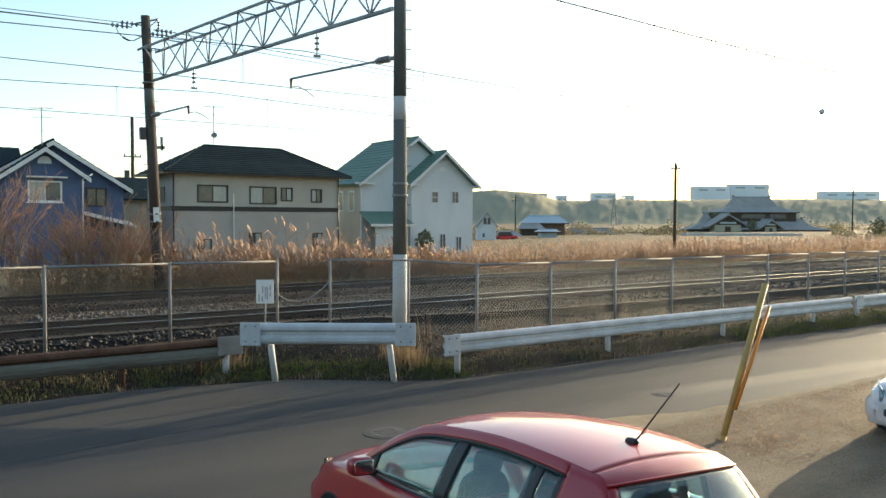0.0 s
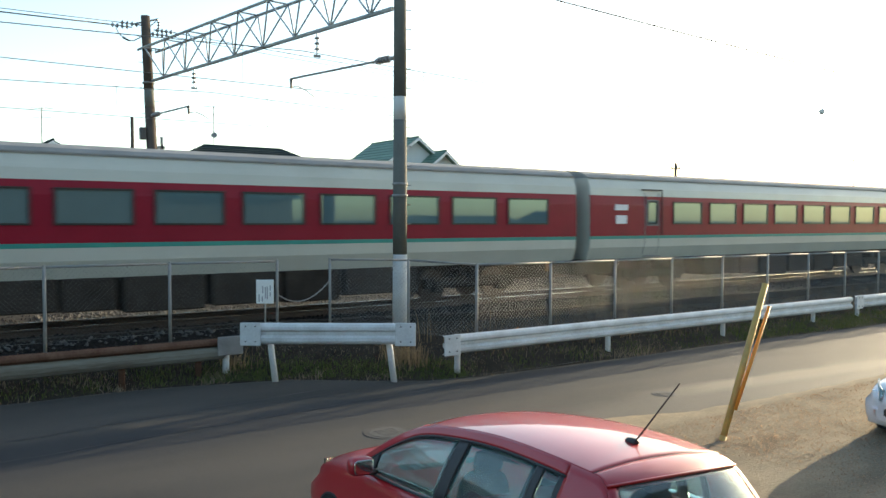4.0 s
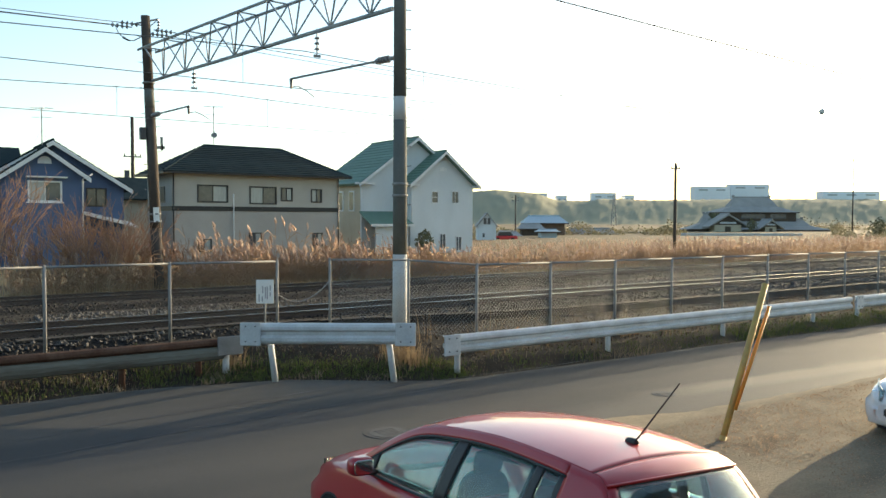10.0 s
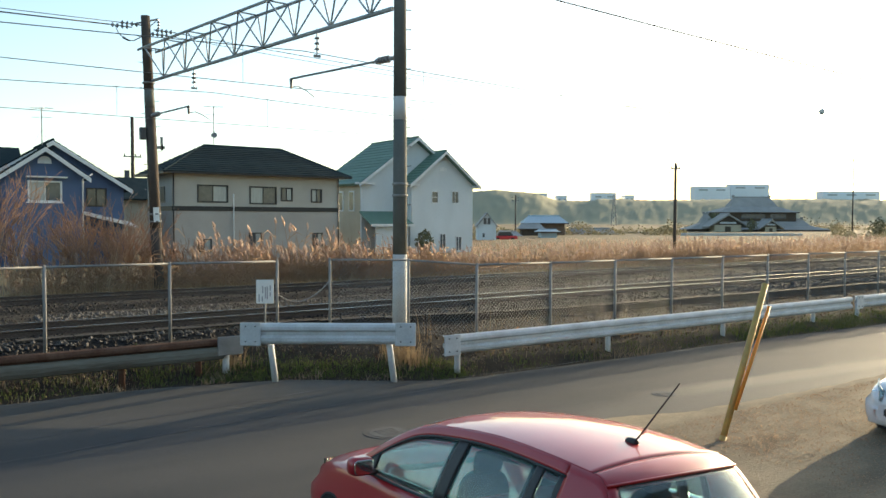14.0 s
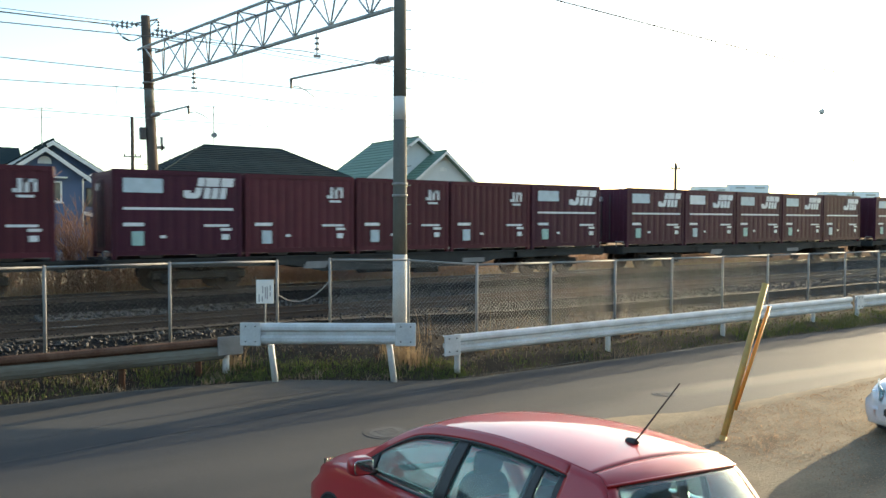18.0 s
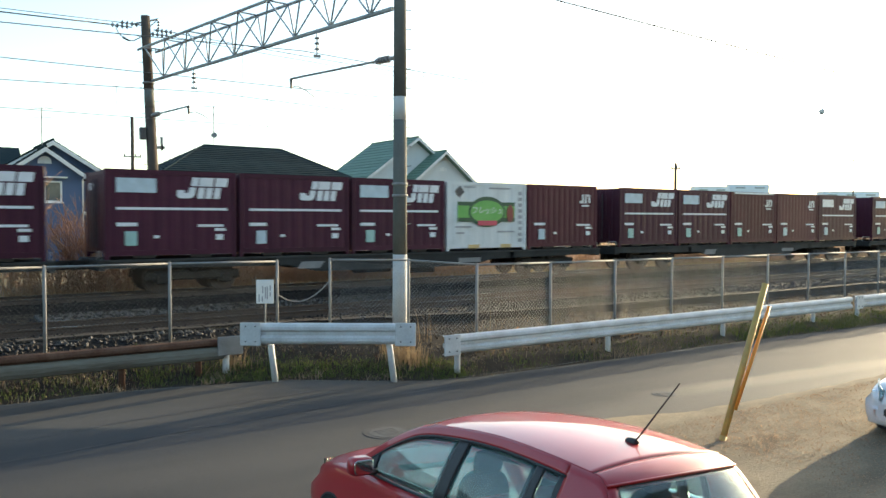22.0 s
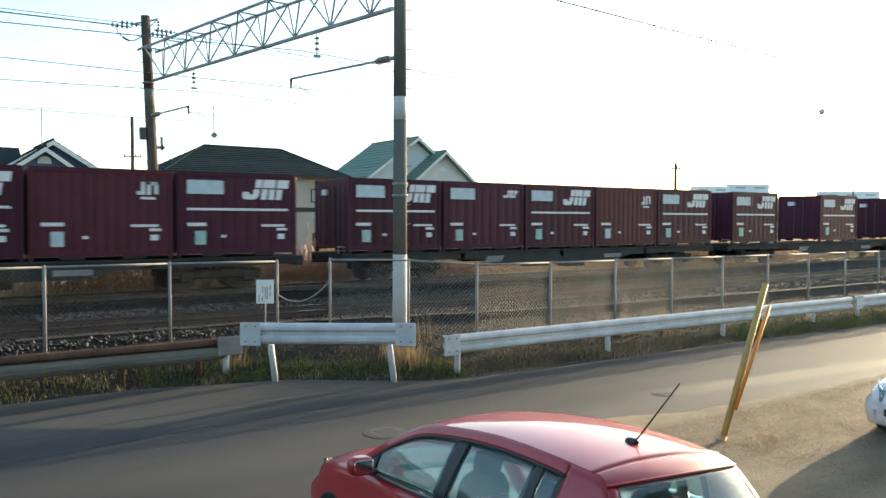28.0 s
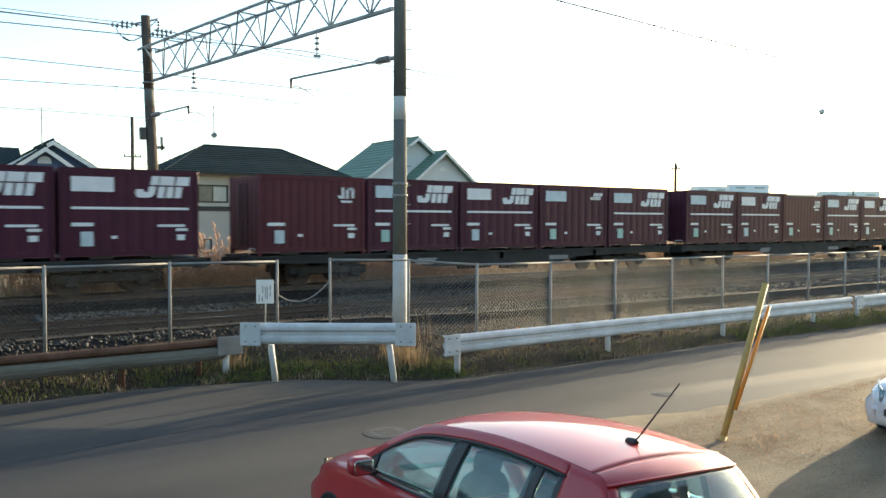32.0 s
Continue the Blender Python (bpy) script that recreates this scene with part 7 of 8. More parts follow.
        for y0, dy in ((-0.22, 0.20), (-0.97, 0.20)):
            part("door_handle", rounded(B(), (s * 0.852, y0 + 0.06, 0.79), (0.014, 0.09, 0.018), 0.6), paint, c)
        # lamps
        hl = part("headlight", skin([[(s * (0.44 + 0.30 * i / 6), 2.095 - 0.30 * (i / 6) ** 1.5 + 0.012 - 0.05 * t, 0.585 + 0.15 * t + 0.055 * (i / 6) * t + 0.03 * i / 6) for t in (0, 0.35, 0.7, 1.0)] for i in range(7)], 0.02), M_car_glass, c, "clear swept-back headlight")
        part("reflector", rounded(B(), (s * 0.58, 1.98, 0.66), (0.09, 0.035, 0.05), 0.8), M_chrome, hl)
        part("rear_lamp", rounded(B(), (s * 0.735, -1.84, 0.83), (0.075, 0.09, 0.13), 0.6), M_red_lens, c, "red rear lamp cluster")
        for y in (-1.22, 1.36):
            wl = part("wheel", tube(B(), (s * 0.62, y, 0.30), (s * 0.856, y, 0.30), 0.30, n=28), M_black, c, "black tyre on a steel rim")
            part("rim", lathe(B(), [(0.20, 0.0), (0.19, 0.012), (0.14, 0.004), (0.05, 0.010), (0.02, 0.014)], 20), M_galv, wl).matrix_basis = pose(s * 0.854, y, 0.30, 0, 90 * s, 0)
            part("wheel_arch", tube(B(), (s * 0.60, y, 0.30), (s * 0.850, y, 0.30), 0.32, n=28), M_car_dark, c)
        for y0 in (0.10, -0.85):
            st = part("seat", rounded(B(), (s * 0.36, y0 + 0.02, 0.46), (0.24, 0.27, 0.10), 0.5), M_seat, c, "dark cloth seat")
            part("backrest", rounded(B(), (s * 0.36, y0 - 0.28, 0.80), (0.22, 0.08, 0.30), 0.6), M_seat, st)
            part("headrest", rounded(B(), (s * 0.36, y0 - 0.33, 1.16), (0.12, 0.05, 0.08), 0.6), M_seat, st)
    wheel = [(0.36 + 0.18 * math.cos(0.3927 * k), 0.50 - 0.06 * math.sin(0.3927 * k), 0.90 + 0.16 * math.sin(0.3927 * k)) for k in range(17)]
    part("steering_wheel", path_tube(B(), wheel, 0.016, n=6), M_car_dark, c, "dark steering wheel")
    part("dashboard", rounded(B(), (0, 0.86, 0.80), (0.70, 0.26, 0.12), 0.4), M_car_dark, c, "dark dashboard")
    part("parcel_shelf", rounded(B(), (0, -1.55, 0.93), (0.62, 0.22, 0.02), 0.3), M_car_dark, c, "dark parcel shelf")
    part("rear_bumper", rounded(B(), (0, -1.90, 0.45), (0.76, 0.09, 0.16), 0.4), paint, c)
    part("front_grille", rounded(B(), (0, 2.075, 0.44), (0.42, 0.03, 0.07), 0.4), M_car_dark, c, "dark lower grille")
    part("rear_plate", box(B(), -0.17, 0.17, -1.998, -1.98, 0.48, 0.64), M_sign, c)
    part("wiper", tube(B(), (0.02, -1.965, 0.985), (0.40, -1.90, 1.03), 0.010, n=6), M_car_dark, c)
    if aerial_rod:
        bs = part("aerial_base", rounded(B(), (0, 0, 0.012), (0.030, 0.052, 0.026), 0.8), M_car_dark, c, "black roof aerial foot")
        bs.matrix_basis = pose(0.02, -1.27, 1.462)
        part("aerial_rod", tube(B(), (0, -0.03, 0.02), (0.05, -0.34, 0.43), 0.0065, 0.004, n=6), M_car_dark, bs, "slanting whip aerial")
    return c


car("hatchback_car", "glossy red five-door hatchback with a slanting roof aerial", M_car_red, pose(3.906, 4.70, -0.055, -2.4, 3.0, -2.1))
car("hatchback_car", "white hatchback parked nose-in on the gravel", M_car_white, pose(12.96, 4.53, -0.11, 0, 0, 80), False)

# ---- leaning yellow stake with a thinner orange one ----
st = thing("leaning_stake", "faded yellow pipe stake leaning over in the gravel", "stake")
part("pipe", tube(B(), (8.95, 6.42, -0.2), (9.86, 6.36, 2.04), 0.042, n=14), M_yellow, st)
part("pipe_foot", tube(B(), (8.93, 6.42, -0.25), (9.055, 6.415, 0.06), 0.046, n=14), M_yellow, st)
solid("orange_stake", tube(B(), (9.20, 6.345, 0.40), (9.835, 6.28, 1.74), 0.024, n=10), M_orange, "thin orange stake leaning against the yellow pipe", "stake")

# manhole covers
def manhole(x, y, r, label, ring):
    m = thing("manhole_cover", label, "manhole", group="manhole covers", at=pose(x, y, 0.034))
    part("ring", tube(B(), (0, 0, -0.04), (0, 0, 0.004), r, n=28), ring, m, "worn ring")
    part("lid", tube(B(), (0, 0, -0.03), (0, 0, 0.007), r * 0.78, n=28), M_iron, m, "iron lid")
    for k in range(5):
        part("lid_bar", box(B(), -r * 0.45, r * 0.45, -r * 0.4 + k * r * 0.2 - 0.015, -r * 0.4 + k * r * 0.2 + 0.015, 0.006, 0.0095), M_iron, m)


manhole(5.55, 9.15, 0.33, "round iron manhole cover in a pale worn ring", M_manhole)
manhole(10.55, 8.62, 0.20, "dark iron manhole cover in the road", M_tar)

# ---- plants and distance ----
L_reed = leafy("reed_leaf", (0.44, 0.31, 0.21), (0.28, 0.185, 0.12), 0.5)
L_plume = leafy("reed_plume_fluff", (0.58, 0.45, 0.37), (0.40, 0.29, 0.23), 0.5)
L_twig = leafy("bare_brown_twigs", (0.50, 0.325, 0.22), (0.27, 0.17, 0.115), 0.18)
L_stem = leafy("pale_bare_stems", (0.62, 0.48, 0.33), (0.42, 0.30, 0.19), 0.15)
L_dry = leafy("dry_brown_grass", (0.31, 0.25, 0.18), (0.17, 0.13, 0.09), 0.15)
L_scrub = leafy("winter_scrub", (0.24, 0.205, 0.125), (0.16, 0.14, 0.085), 0.25)
L_grass = leafy("green_grass_blade", (0.075, 0.115, 0.03), (0.13, 0.14, 0.05), 0.3)
L_straw = leafy("dead_grass_blade", (0.38, 0.27, 0.16), (0.22, 0.155, 0.09), 0.2)


def mesh_obj(name, vs, fs, material, label, category, kind="stuff", smooth=False):
    me = bpy.data.meshes.new(name)
    me.from_pydata(vs, [], fs)
    me.materials.append(material)
    return tagged(new(name, me), label, category, kind=kind)


def blades(n, place, height, width, lean, rng, vs, fs, bend=0.3):
    """Narrow bent blades: two quads and a tip each."""
    for _ in range(n):
        x, y, z = place()
        h, w = height(x, y), width * rng.uniform(0.6, 1.3)
        a, l = rng.uniform(0, 6.283), rng.uniform(0, lean)
        d = rng.uniform(0, 6.283)
        ca, sa, cl, sl = math.cos(a) * w, math.sin(a) * w, math.cos(d) * l, math.sin(d) * l
        o = len(vs)
        for t, k in ((0, 1.0), (0.5, 0.8)):
            bx, by = cl * h * t ** 1.6, sl * h * t ** 1.6
            vs += [(x + bx - ca * k, y + by - sa * k, z + h * t), (x + bx + ca * k, y + by + sa * k, z + h * t)]
        vs.append((x + cl * h, y + sl * h, z + h * (1 - bend * l)))
        fs += [(o, o + 1, o + 3, o + 2), (o + 2, o + 3, o + 4)]


def reed_bed(name, n, x0, x1, y0, y1, hf, seed, label, plume_share=0.6, skew=1.6):
    rng = random.Random(seed)
    sv, sf, pv, pf = [], [], [], []
    for _ in range(n):
        u = rng.random() ** skew
        x = x0 + (x1 - x0) * u
        y = rng.uniform(y0, y1)
        z = ground_z(x, y) - 0.05
        h = hf(x, y) * rng.uniform(0.65, 1.12)
        lx, ly = rng.uniform(-0.22, 0.10), rng.uniform(-0.12, 0.12)
        w = rng.uniform(0.006, 0.012)
        o = len(sv)
        for t in (0, 0.55, 1):
            bx, by = lx * h * t * t, ly * h * t * t
            sv += [(x + bx - w, y + by, z + h * t), (x + bx + w * 0.6, y + by - w * 0.7, z + h * t), (x + bx + w * 0.3, y + by + w, z + h * t)]
        for r in (0, 3):
            for k in range(3):
                sf.append((o + r + k, o + r + (k + 1) % 3, o + r + 3 + (k + 1) % 3, o + r + 3 + k))
        for _k in range(rng.randint(3, 5)):
            t = rng.uniform(0.2, 0.85)
            L, a = h * rng.uniform(0.18, 0.34), rng.uniform(0, 6.283)
            cx, cy, cz = x + lx * h * t * t, y + ly * h * t * t, z + h * t
            dx, dy = math.cos(a) * L, math.sin(a) * L
            o = len(sv)
            ww = rng.uniform(0.010, 0.02)
            e = L * rng.uniform(-0.1, 0.4)
            sv += [(cx, cy, cz - ww), (cx, cy, cz + ww), (cx + dx * 0.5, cy + dy * 0.5, cz + L * 0.4 + ww), (cx + dx * 0.5, cy + dy * 0.5, cz + L * 0.4 - ww), (cx + dx, cy + dy, cz + e)]
            sf += [(o, o + 1, o + 2, o + 3), (o + 3, o + 2, o + 4)]
        if rng.random() < plume_share:
            px, py, pz = x + lx * h, y + ly * h, z + h
            L = rng.uniform(0.24, 0.46) * (1.0 if x < 16 else 0.62)
            dx, dy = (lx - 0.15) * L, ly * L
            for _k in range(7):
                a = rng.uniform(0, 6.283)
                r = rng.uniform(0.03, 0.085) * (1.0 if x < 16 else 0.7)
                o = len(pv)
                t0 = rng.uniform(-0.1, 0.35)
                b0 = (px + dx * t0, py + dy * t0, pz + L * t0)
                pv += [b0, (b0[0] + dx * 0.4 + math.cos(a) * r, b0[1] + dy * 0.4 + math.sin(a) * r, b0[2] + L * 0.38), (b0[0] + dx, b0[1] + dy, b0[2] + L * 0.75), (b0[0] + dx * 0.4 - math.cos(a) * r * 0.6, b0[1] + dy * 0.4 - math.sin(a) * r * 0.6, b0[2] + L * 0.3)]
                pf.append((o, o + 1, o + 2, o + 3))
    mesh_obj(name, sv, sf, L_reed, label, "reeds")
    mesh_obj("reed_plumes", pv, pf, L_plume, "pale feathery plumes on dry reeds lit from behind", "reeds")


def tall(x, y):
    clump = max(0, noise.noise((x * 0.45, y * 0.3, 4)) + 0.30)
    return (1.05 + 1.85 * clump + (0.75 if noise.noise((x * 9.1, y * 9.7, 2)) > 0.30 else 0.0)) * (0.62 + 0.38 * smooth01(21, 15, x))


reed_bed("reed_bed", 980, 9.0, 21, 27.4, 31.0, tall, 11, "tall dry brown reeds in uneven clumps beyond the tracks", 0.5, 1.0)
reed_bed("low_reed_bed", 420, 3.2, 10.4, 27.0, 29.0, lambda x, y: 1.0 + 0.6 * noise.noise((x, y, 3)), 15, "short pale stems under the bare bushes", 0.12, 1.0)
reed_bed("reed_bed", 1900, 15, 46, 27.3, 31.5, lambda x, y: 0.95 + 0.6 * max(0, noise.noise((x * 0.3, y * 0.4, 7)) + 0.3), 14, "dry brown reeds beyond the tracks", 0.6, 1.2)
reed_bed("reed_bed", 3600, 34, 140, 27.2, 36.0, lambda x, y: 1.2 + 0.4 * noise.noise((x * 0.15, y * 0.3, 2)), 12, "low dry reeds bordering the fields", 0.8, 1.3)
reed_bed("reed_bed", 2600, 40, 190, 46.0, 66.0, lambda x, y: 0.38, 13, "dry reeds far out in the fields", 0.8, 1.2)


reed_bed("reed_bed", 2600, 26, 190, 36, 80, lambda x, y: 0.42 + 0.25 * noise.noise((x * 0.1, y * 0.1, 2)), 17, "dry reeds spreading over the far fields", 0.9, 1.2)


def twig_bush(name, x, y, z, h, spread, n, seed, label, material):
    """A leafless bush: stems from the ground that fork into fine twigs."""
    rng = random.Random(seed)
    stems, twigs = ([], []), ([], [])

    def stick(p, q, r0, r1, lists):
        d = (q - p).normalized()
        s = d.orthogonal().normalized()
        t = d.cross(s)
        vs, fs = lists
        o = len(vs)
        for c, r in ((p, r0), (q, r1)):
            for k in range(3):
                a = 2.094 * k
                vs.append(tuple(c + (s * math.cos(a) + t * math.sin(a)) * r))
        for k in range(3):
            fs.append((o + k, o + (k + 1) % 3, o + 3 + (k + 1) % 3, o + 3 + k))

    def grow(p, d, L, r, depth):
        q = p + d * L
        stick(p, q, r, r * 0.7, stems if depth == 3 else twigs)
        if depth:
            for _ in range(rng.randint(2, 3)):
                nd = (d + Vector((rng.uniform(-0.6, 0.6), rng.uniform(-0.6, 0.6), rng.uniform(-0.15, 0.4)))).normalized()
                grow(p.lerp(q, rng.uniform(0.45, 1.0)), nd, L * rng.uniform(0.45, 0.75), max(r * 0.62, 0.0085), depth - 1)
    for _ in range(n):
        p = Vector((x + rng.uniform(-spread, spread), y + rng.uniform(-0.6, 0.6) * spread, z - 0.05))
        d = Vector((rng.uniform(-0.35, 0.35), rng.uniform(-0.35, 0.35), 1)).normalized()
        grow(p, d, h * rng.uniform(0.34, 0.52), 0.02, 3)
    b = thing(name, label, "bush", group="bare bushes")
    for nm, (vs, fs) in (("stemwork", stems), ("branchwork", twigs)):
        me = bpy.data.meshes.new(nm)
        me.from_pydata(vs, [], fs)
        me.materials.append(L_stem if nm == "stemwork" else material)
        o = new(nm, me)
        o.parent = b
    return b


for k, (x, y, h, s, n) in enumerate(((4.7, 27.9, 3.2, 0.8, 22), (5.6, 27.7, 3.4, 0.8, 24), (6.5, 28.1, 3.3, 0.8, 22), (7.2, 28.4, 3.0, 0.8, 19), (3.8, 28.3, 2.6, 0.7, 15), (8.6, 28.6, 2.7, 0.8, 16), (10.6, 29.2, 2.3, 0.8, 18), (2.7, 27.6, 4.8, 0.5, 26), (15.4, 29.2, 2.2, 0.9, 18), (12.8, 29.4, 2.2, 0.8, 16))):
    twig_bush("bare_bush", x, y, ground_z(x, y), h, s, n, 40 + k, "leafless brown bush with pale stems behind the tracks", L_twig)

# verge: green grass by the short guard rail and far off, dry brown grass between, dead weeds at the fence
rng = random.Random(3)
def on_ground(f, off=-0.02):
    def g():
        x, y = f()
        return x, y, ground_z(x, y) + off
    return g
def green_place():
    while True:
        x = -2 + 34 * rng.random()
        keep = 0.28 if x < 3.6 else 1.0 if x < 8.9 else 0.12 if x < 17 else 0.55
        keep *= 0.35 + 1.3 * max(0, noise.noise((x * 1.3, 2.0, 1)) + 0.35)
        if rng.random() < keep:
            return x, poly_y(EDGE, x) + 0.05 + abs(rng.gauss(0, 0.5))
def dry_place():
    while True:
        x = -3 + 40 * rng.random() ** 1.1
        lo = poly_y(EDGE, x)
        y = lo - 0.15 + (15.4 - lo) * rng.random() ** 1.5
        if rng.random() < 0.12 + 1.6 * max(0, noise.noise((x * 0.8, y * 1.4, 6)) + 0.05):
            return x, y
def clump_place():
    cx, cy = rng.choice(((8.15, 12.5), (8.0, 12.8), (8.3, 12.9), (8.1, 13.2), (9.9, 13.0), (12.6, 13.1), (14.2, 12.9), (17.4, 13.2), (5.3, 14.2), (22, 13.3), (26, 13.2)))
    return cx + rng.gauss(0, 0.16), cy + rng.gauss(0, 0.14)
vs, fs = [], []
blades(16000, on_ground(green_place), lambda x, y: rng.uniform(0.04, 0.15), 0.006, 0.7, rng, vs, fs)
mesh_obj("verge_grass", vs, fs, L_grass, "patches of short green grass along the road verge", "grass")
vs, fs = [], []
blades(11000, on_ground(dry_place), lambda x, y: rng.uniform(0.03, 0.12) + (0.16 * rng.random() if noise.noise((x * 1.1, y * 1.5, 6)) > 0.2 else 0.0), 0.006, 1.3, rng, vs, fs)
mesh_obj("dry_verge_grass", vs, fs, L_dry, "matted dry brown grass between road and railway", "grass")
vs, fs = [], []
blades(1100, on_ground(clump_place), lambda x, y: rng.uniform(0.15, 0.5), 0.006, 0.8, rng, vs, fs)
def fence_foot():
    x = 8.9 + 24 * rng.random() ** 1.3
    return x + rng.gauss(0, 0.05), (12.65 if x > 9.7 else 13.9) + rng.gauss(0, 0.16)
blades(260, on_ground(fence_foot), lambda x, y: rng.uniform(0.25, 0.95), 0.0065, 0.55, rng, vs, fs)
mesh_obj("dead_weeds", vs, fs, L_straw, "clumps of dead straw-coloured weeds by the guard rails", "weeds")
vs, fs = [], []
def trackside():
    return 1 + 60 * rng.random() ** 1.3, rng.gauss(27.3, 0.45)
blades(8000, on_ground(trackside), lambda x, y: rng.uniform(0.12, 0.45), 0.008, 0.7, rng, vs, fs)
mesh_obj("trackside_weeds", vs, fs, L_straw, "dead weeds beside the ballast", "weeds")
vs, fs = [], []
def lot_place():
    x = 8.6 + 9 * rng.random()
    return x, 7.2 - 2.9 * rng.random() ** 1.2
blades(15000, on_ground(lot_place, 0.05), lambda x, y: rng.uniform(0.010, 0.03) * (1.0 + 1.2 * max(0, noise.noise((x * 0.9, y * 1.2, 3)) + 0.2)), 0.005, 4.5, rng, vs, fs)
mesh_obj("lot_straw", vs, fs, L_reed, "short dead grass lying on the gravel lot", "weeds")


# ---- the distance ----
def far_at(px_right, d):
    """A spot d metres ahead and px_right (a slope) to the right of the view's axis."""
    s, c = math.sin(radians(YAW)), math.cos(radians(YAW))
    return d * (s + px_right * c), d * (c - px_right * s)


def far_house(name, r0, r1, d, eave, ridge, wall_mat, roof_mat, label, depth=7.0, z0=-0.3, hip=0.0, wins=(), swept=False):
    """A simple far house: body, roof with eaves, and its windows, facing the eye."""
    x0, y0 = far_at(r0, d)
    x1, y1 = far_at(r1, d)
    L = math.hypot(x1 - x0, y1 - y0)
    h = thing(name, label, "house", group="far houses", at=pose(x0, y0, 0, 0, 0, math.degrees(math.atan2(y1 - y0, x1 - x0))))
    part("wall", box(B(), 0.4, L - 0.4, 0, depth, z0, eave), wall_mat, h)
    bm = B()
    v = [bm.verts.new(p) for p in ((-0.3, -0.7, eave - 0.1), (L + 0.3, -0.7, eave - 0.1), (L + 0.3, depth + 0.7, eave - 0.1), (-0.3, depth + 0.7, eave - 0.1), (hip, depth / 2, ridge), (L - hip, depth / 2, ridge))]
    if swept:
        zm = eave + (ridge - eave) * 0.36
        m = [bm.verts.new(p) for p in ((hip * 0.75, depth * 0.24, zm), (L - hip * 0.75, depth * 0.24, zm), (L - hip * 0.75, depth * 0.76, zm), (hip * 0.75, depth * 0.76, zm))]
        for i in range(4):
            j = (i + 1) % 4
            bm.faces.new((v[i], v[j], m[j], m[i]))
        bm.faces.new(v[3::-1])
        bm.faces.new((m[0], m[1], v[5], v[4]))
        bm.faces.new((m[2], m[3], v[4], v[5]))
        bm.faces.new((m[1], m[2], v[5]))
        bm.faces.new((m[3], m[0], v[4]))
    else:
        for f in ((0, 1, 5, 4), (1, 2, 5), (2, 3, 4, 5), (3, 0, 4), (3, 2, 1, 0)):
            bm.faces.new([v[i] for i in f])
    part("roof", bm, roof_mat, h)
    if swept:
        for s in (0, 1):
            u = hip if s == 0 else L - hip
            part("ridge_end_tile", box(B(), u - 0.35, u + 0.35, depth / 2 - 0.3, depth / 2 + 0.3, ridge - 0.1, ridge + 0.55, 0.08), roof_mat, h)
    part("eave_board", box(B(), -0.3, L + 0.3, -0.74, -0.70, eave - 0.28, eave - 0.05), M_wood_dark, h)
    part("ridge_cap", tube(B(), (hip, depth / 2, ridge), (L - hip, depth / 2, ridge), 0.18, n=6), roof_mat, h)
    for a, b, c, e in wins:
        w = part("window", box(B(), a * L, b * L, -0.06, 0.02, c, e), M_frame_dark, h)
        part("pane", box(B(), a * L + 0.08, b * L - 0.08, -0.075, -0.055, c + 0.08, e - 0.08), M_pane, w)
    return h


def R(px):
    return (px - 784) / 1414.4


def Z(y, d):
    return 2.9 + (389.5 - y) / 1414.4 * d


# small pale house beside the white one
sx0, sy0 = far_at(R(845), 112)
small = thing("house", "small pale rendered house with a steep gable far off", "house", group="far houses", at=pose(sx0, sy0, 0, 0, 0, -35))
part("wall", box(B(), 0, 2.6, 0, 6, -0.4, Z(398, 112)), M_wall_white, small)
part("gable", prism(B(), [(-0.1, Z(398, 112)), (2.7, Z(398, 112)), (1.35, Z(377, 112))], "y", 0, 0.2), M_wall_white, small)
for s in (0, 1):
    gable_roof_slab(((-0.25 if s == 0 else 2.85, -0.3, Z(401, 112)), (-0.25 if s == 0 else 2.85, 6, Z(401, 112))), ((1.35, 6, Z(376, 112)), (1.35, -0.3, Z(376, 112))), 0.15, "roof", M_tile_far, small)
for a, b, c, e in ((0.85, 1.25, Z(397, 112), Z(386, 112)), (1.4, 1.8, Z(397, 112), Z(386, 112)), (0.7, 1.0, Z(420, 112), Z(413, 112))):
    part("window", box(B(), a, b, -0.05, 0.02, c, e), M_pane, small)
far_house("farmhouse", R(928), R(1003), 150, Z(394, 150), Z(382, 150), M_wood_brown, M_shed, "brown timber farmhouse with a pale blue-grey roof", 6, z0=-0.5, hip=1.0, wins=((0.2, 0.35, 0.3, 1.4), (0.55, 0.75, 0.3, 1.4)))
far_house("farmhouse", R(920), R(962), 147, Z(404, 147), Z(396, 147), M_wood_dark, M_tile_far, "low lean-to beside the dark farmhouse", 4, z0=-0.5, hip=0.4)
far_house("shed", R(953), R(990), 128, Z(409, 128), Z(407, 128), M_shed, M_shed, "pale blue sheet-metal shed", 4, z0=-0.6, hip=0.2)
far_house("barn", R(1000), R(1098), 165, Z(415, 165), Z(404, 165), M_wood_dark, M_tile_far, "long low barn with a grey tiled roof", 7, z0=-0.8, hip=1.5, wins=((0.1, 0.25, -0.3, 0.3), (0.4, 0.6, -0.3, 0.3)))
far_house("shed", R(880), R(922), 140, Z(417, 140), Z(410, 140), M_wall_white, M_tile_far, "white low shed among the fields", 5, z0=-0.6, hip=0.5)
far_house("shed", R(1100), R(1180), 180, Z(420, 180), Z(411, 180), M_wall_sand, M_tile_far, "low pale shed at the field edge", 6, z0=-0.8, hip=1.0)
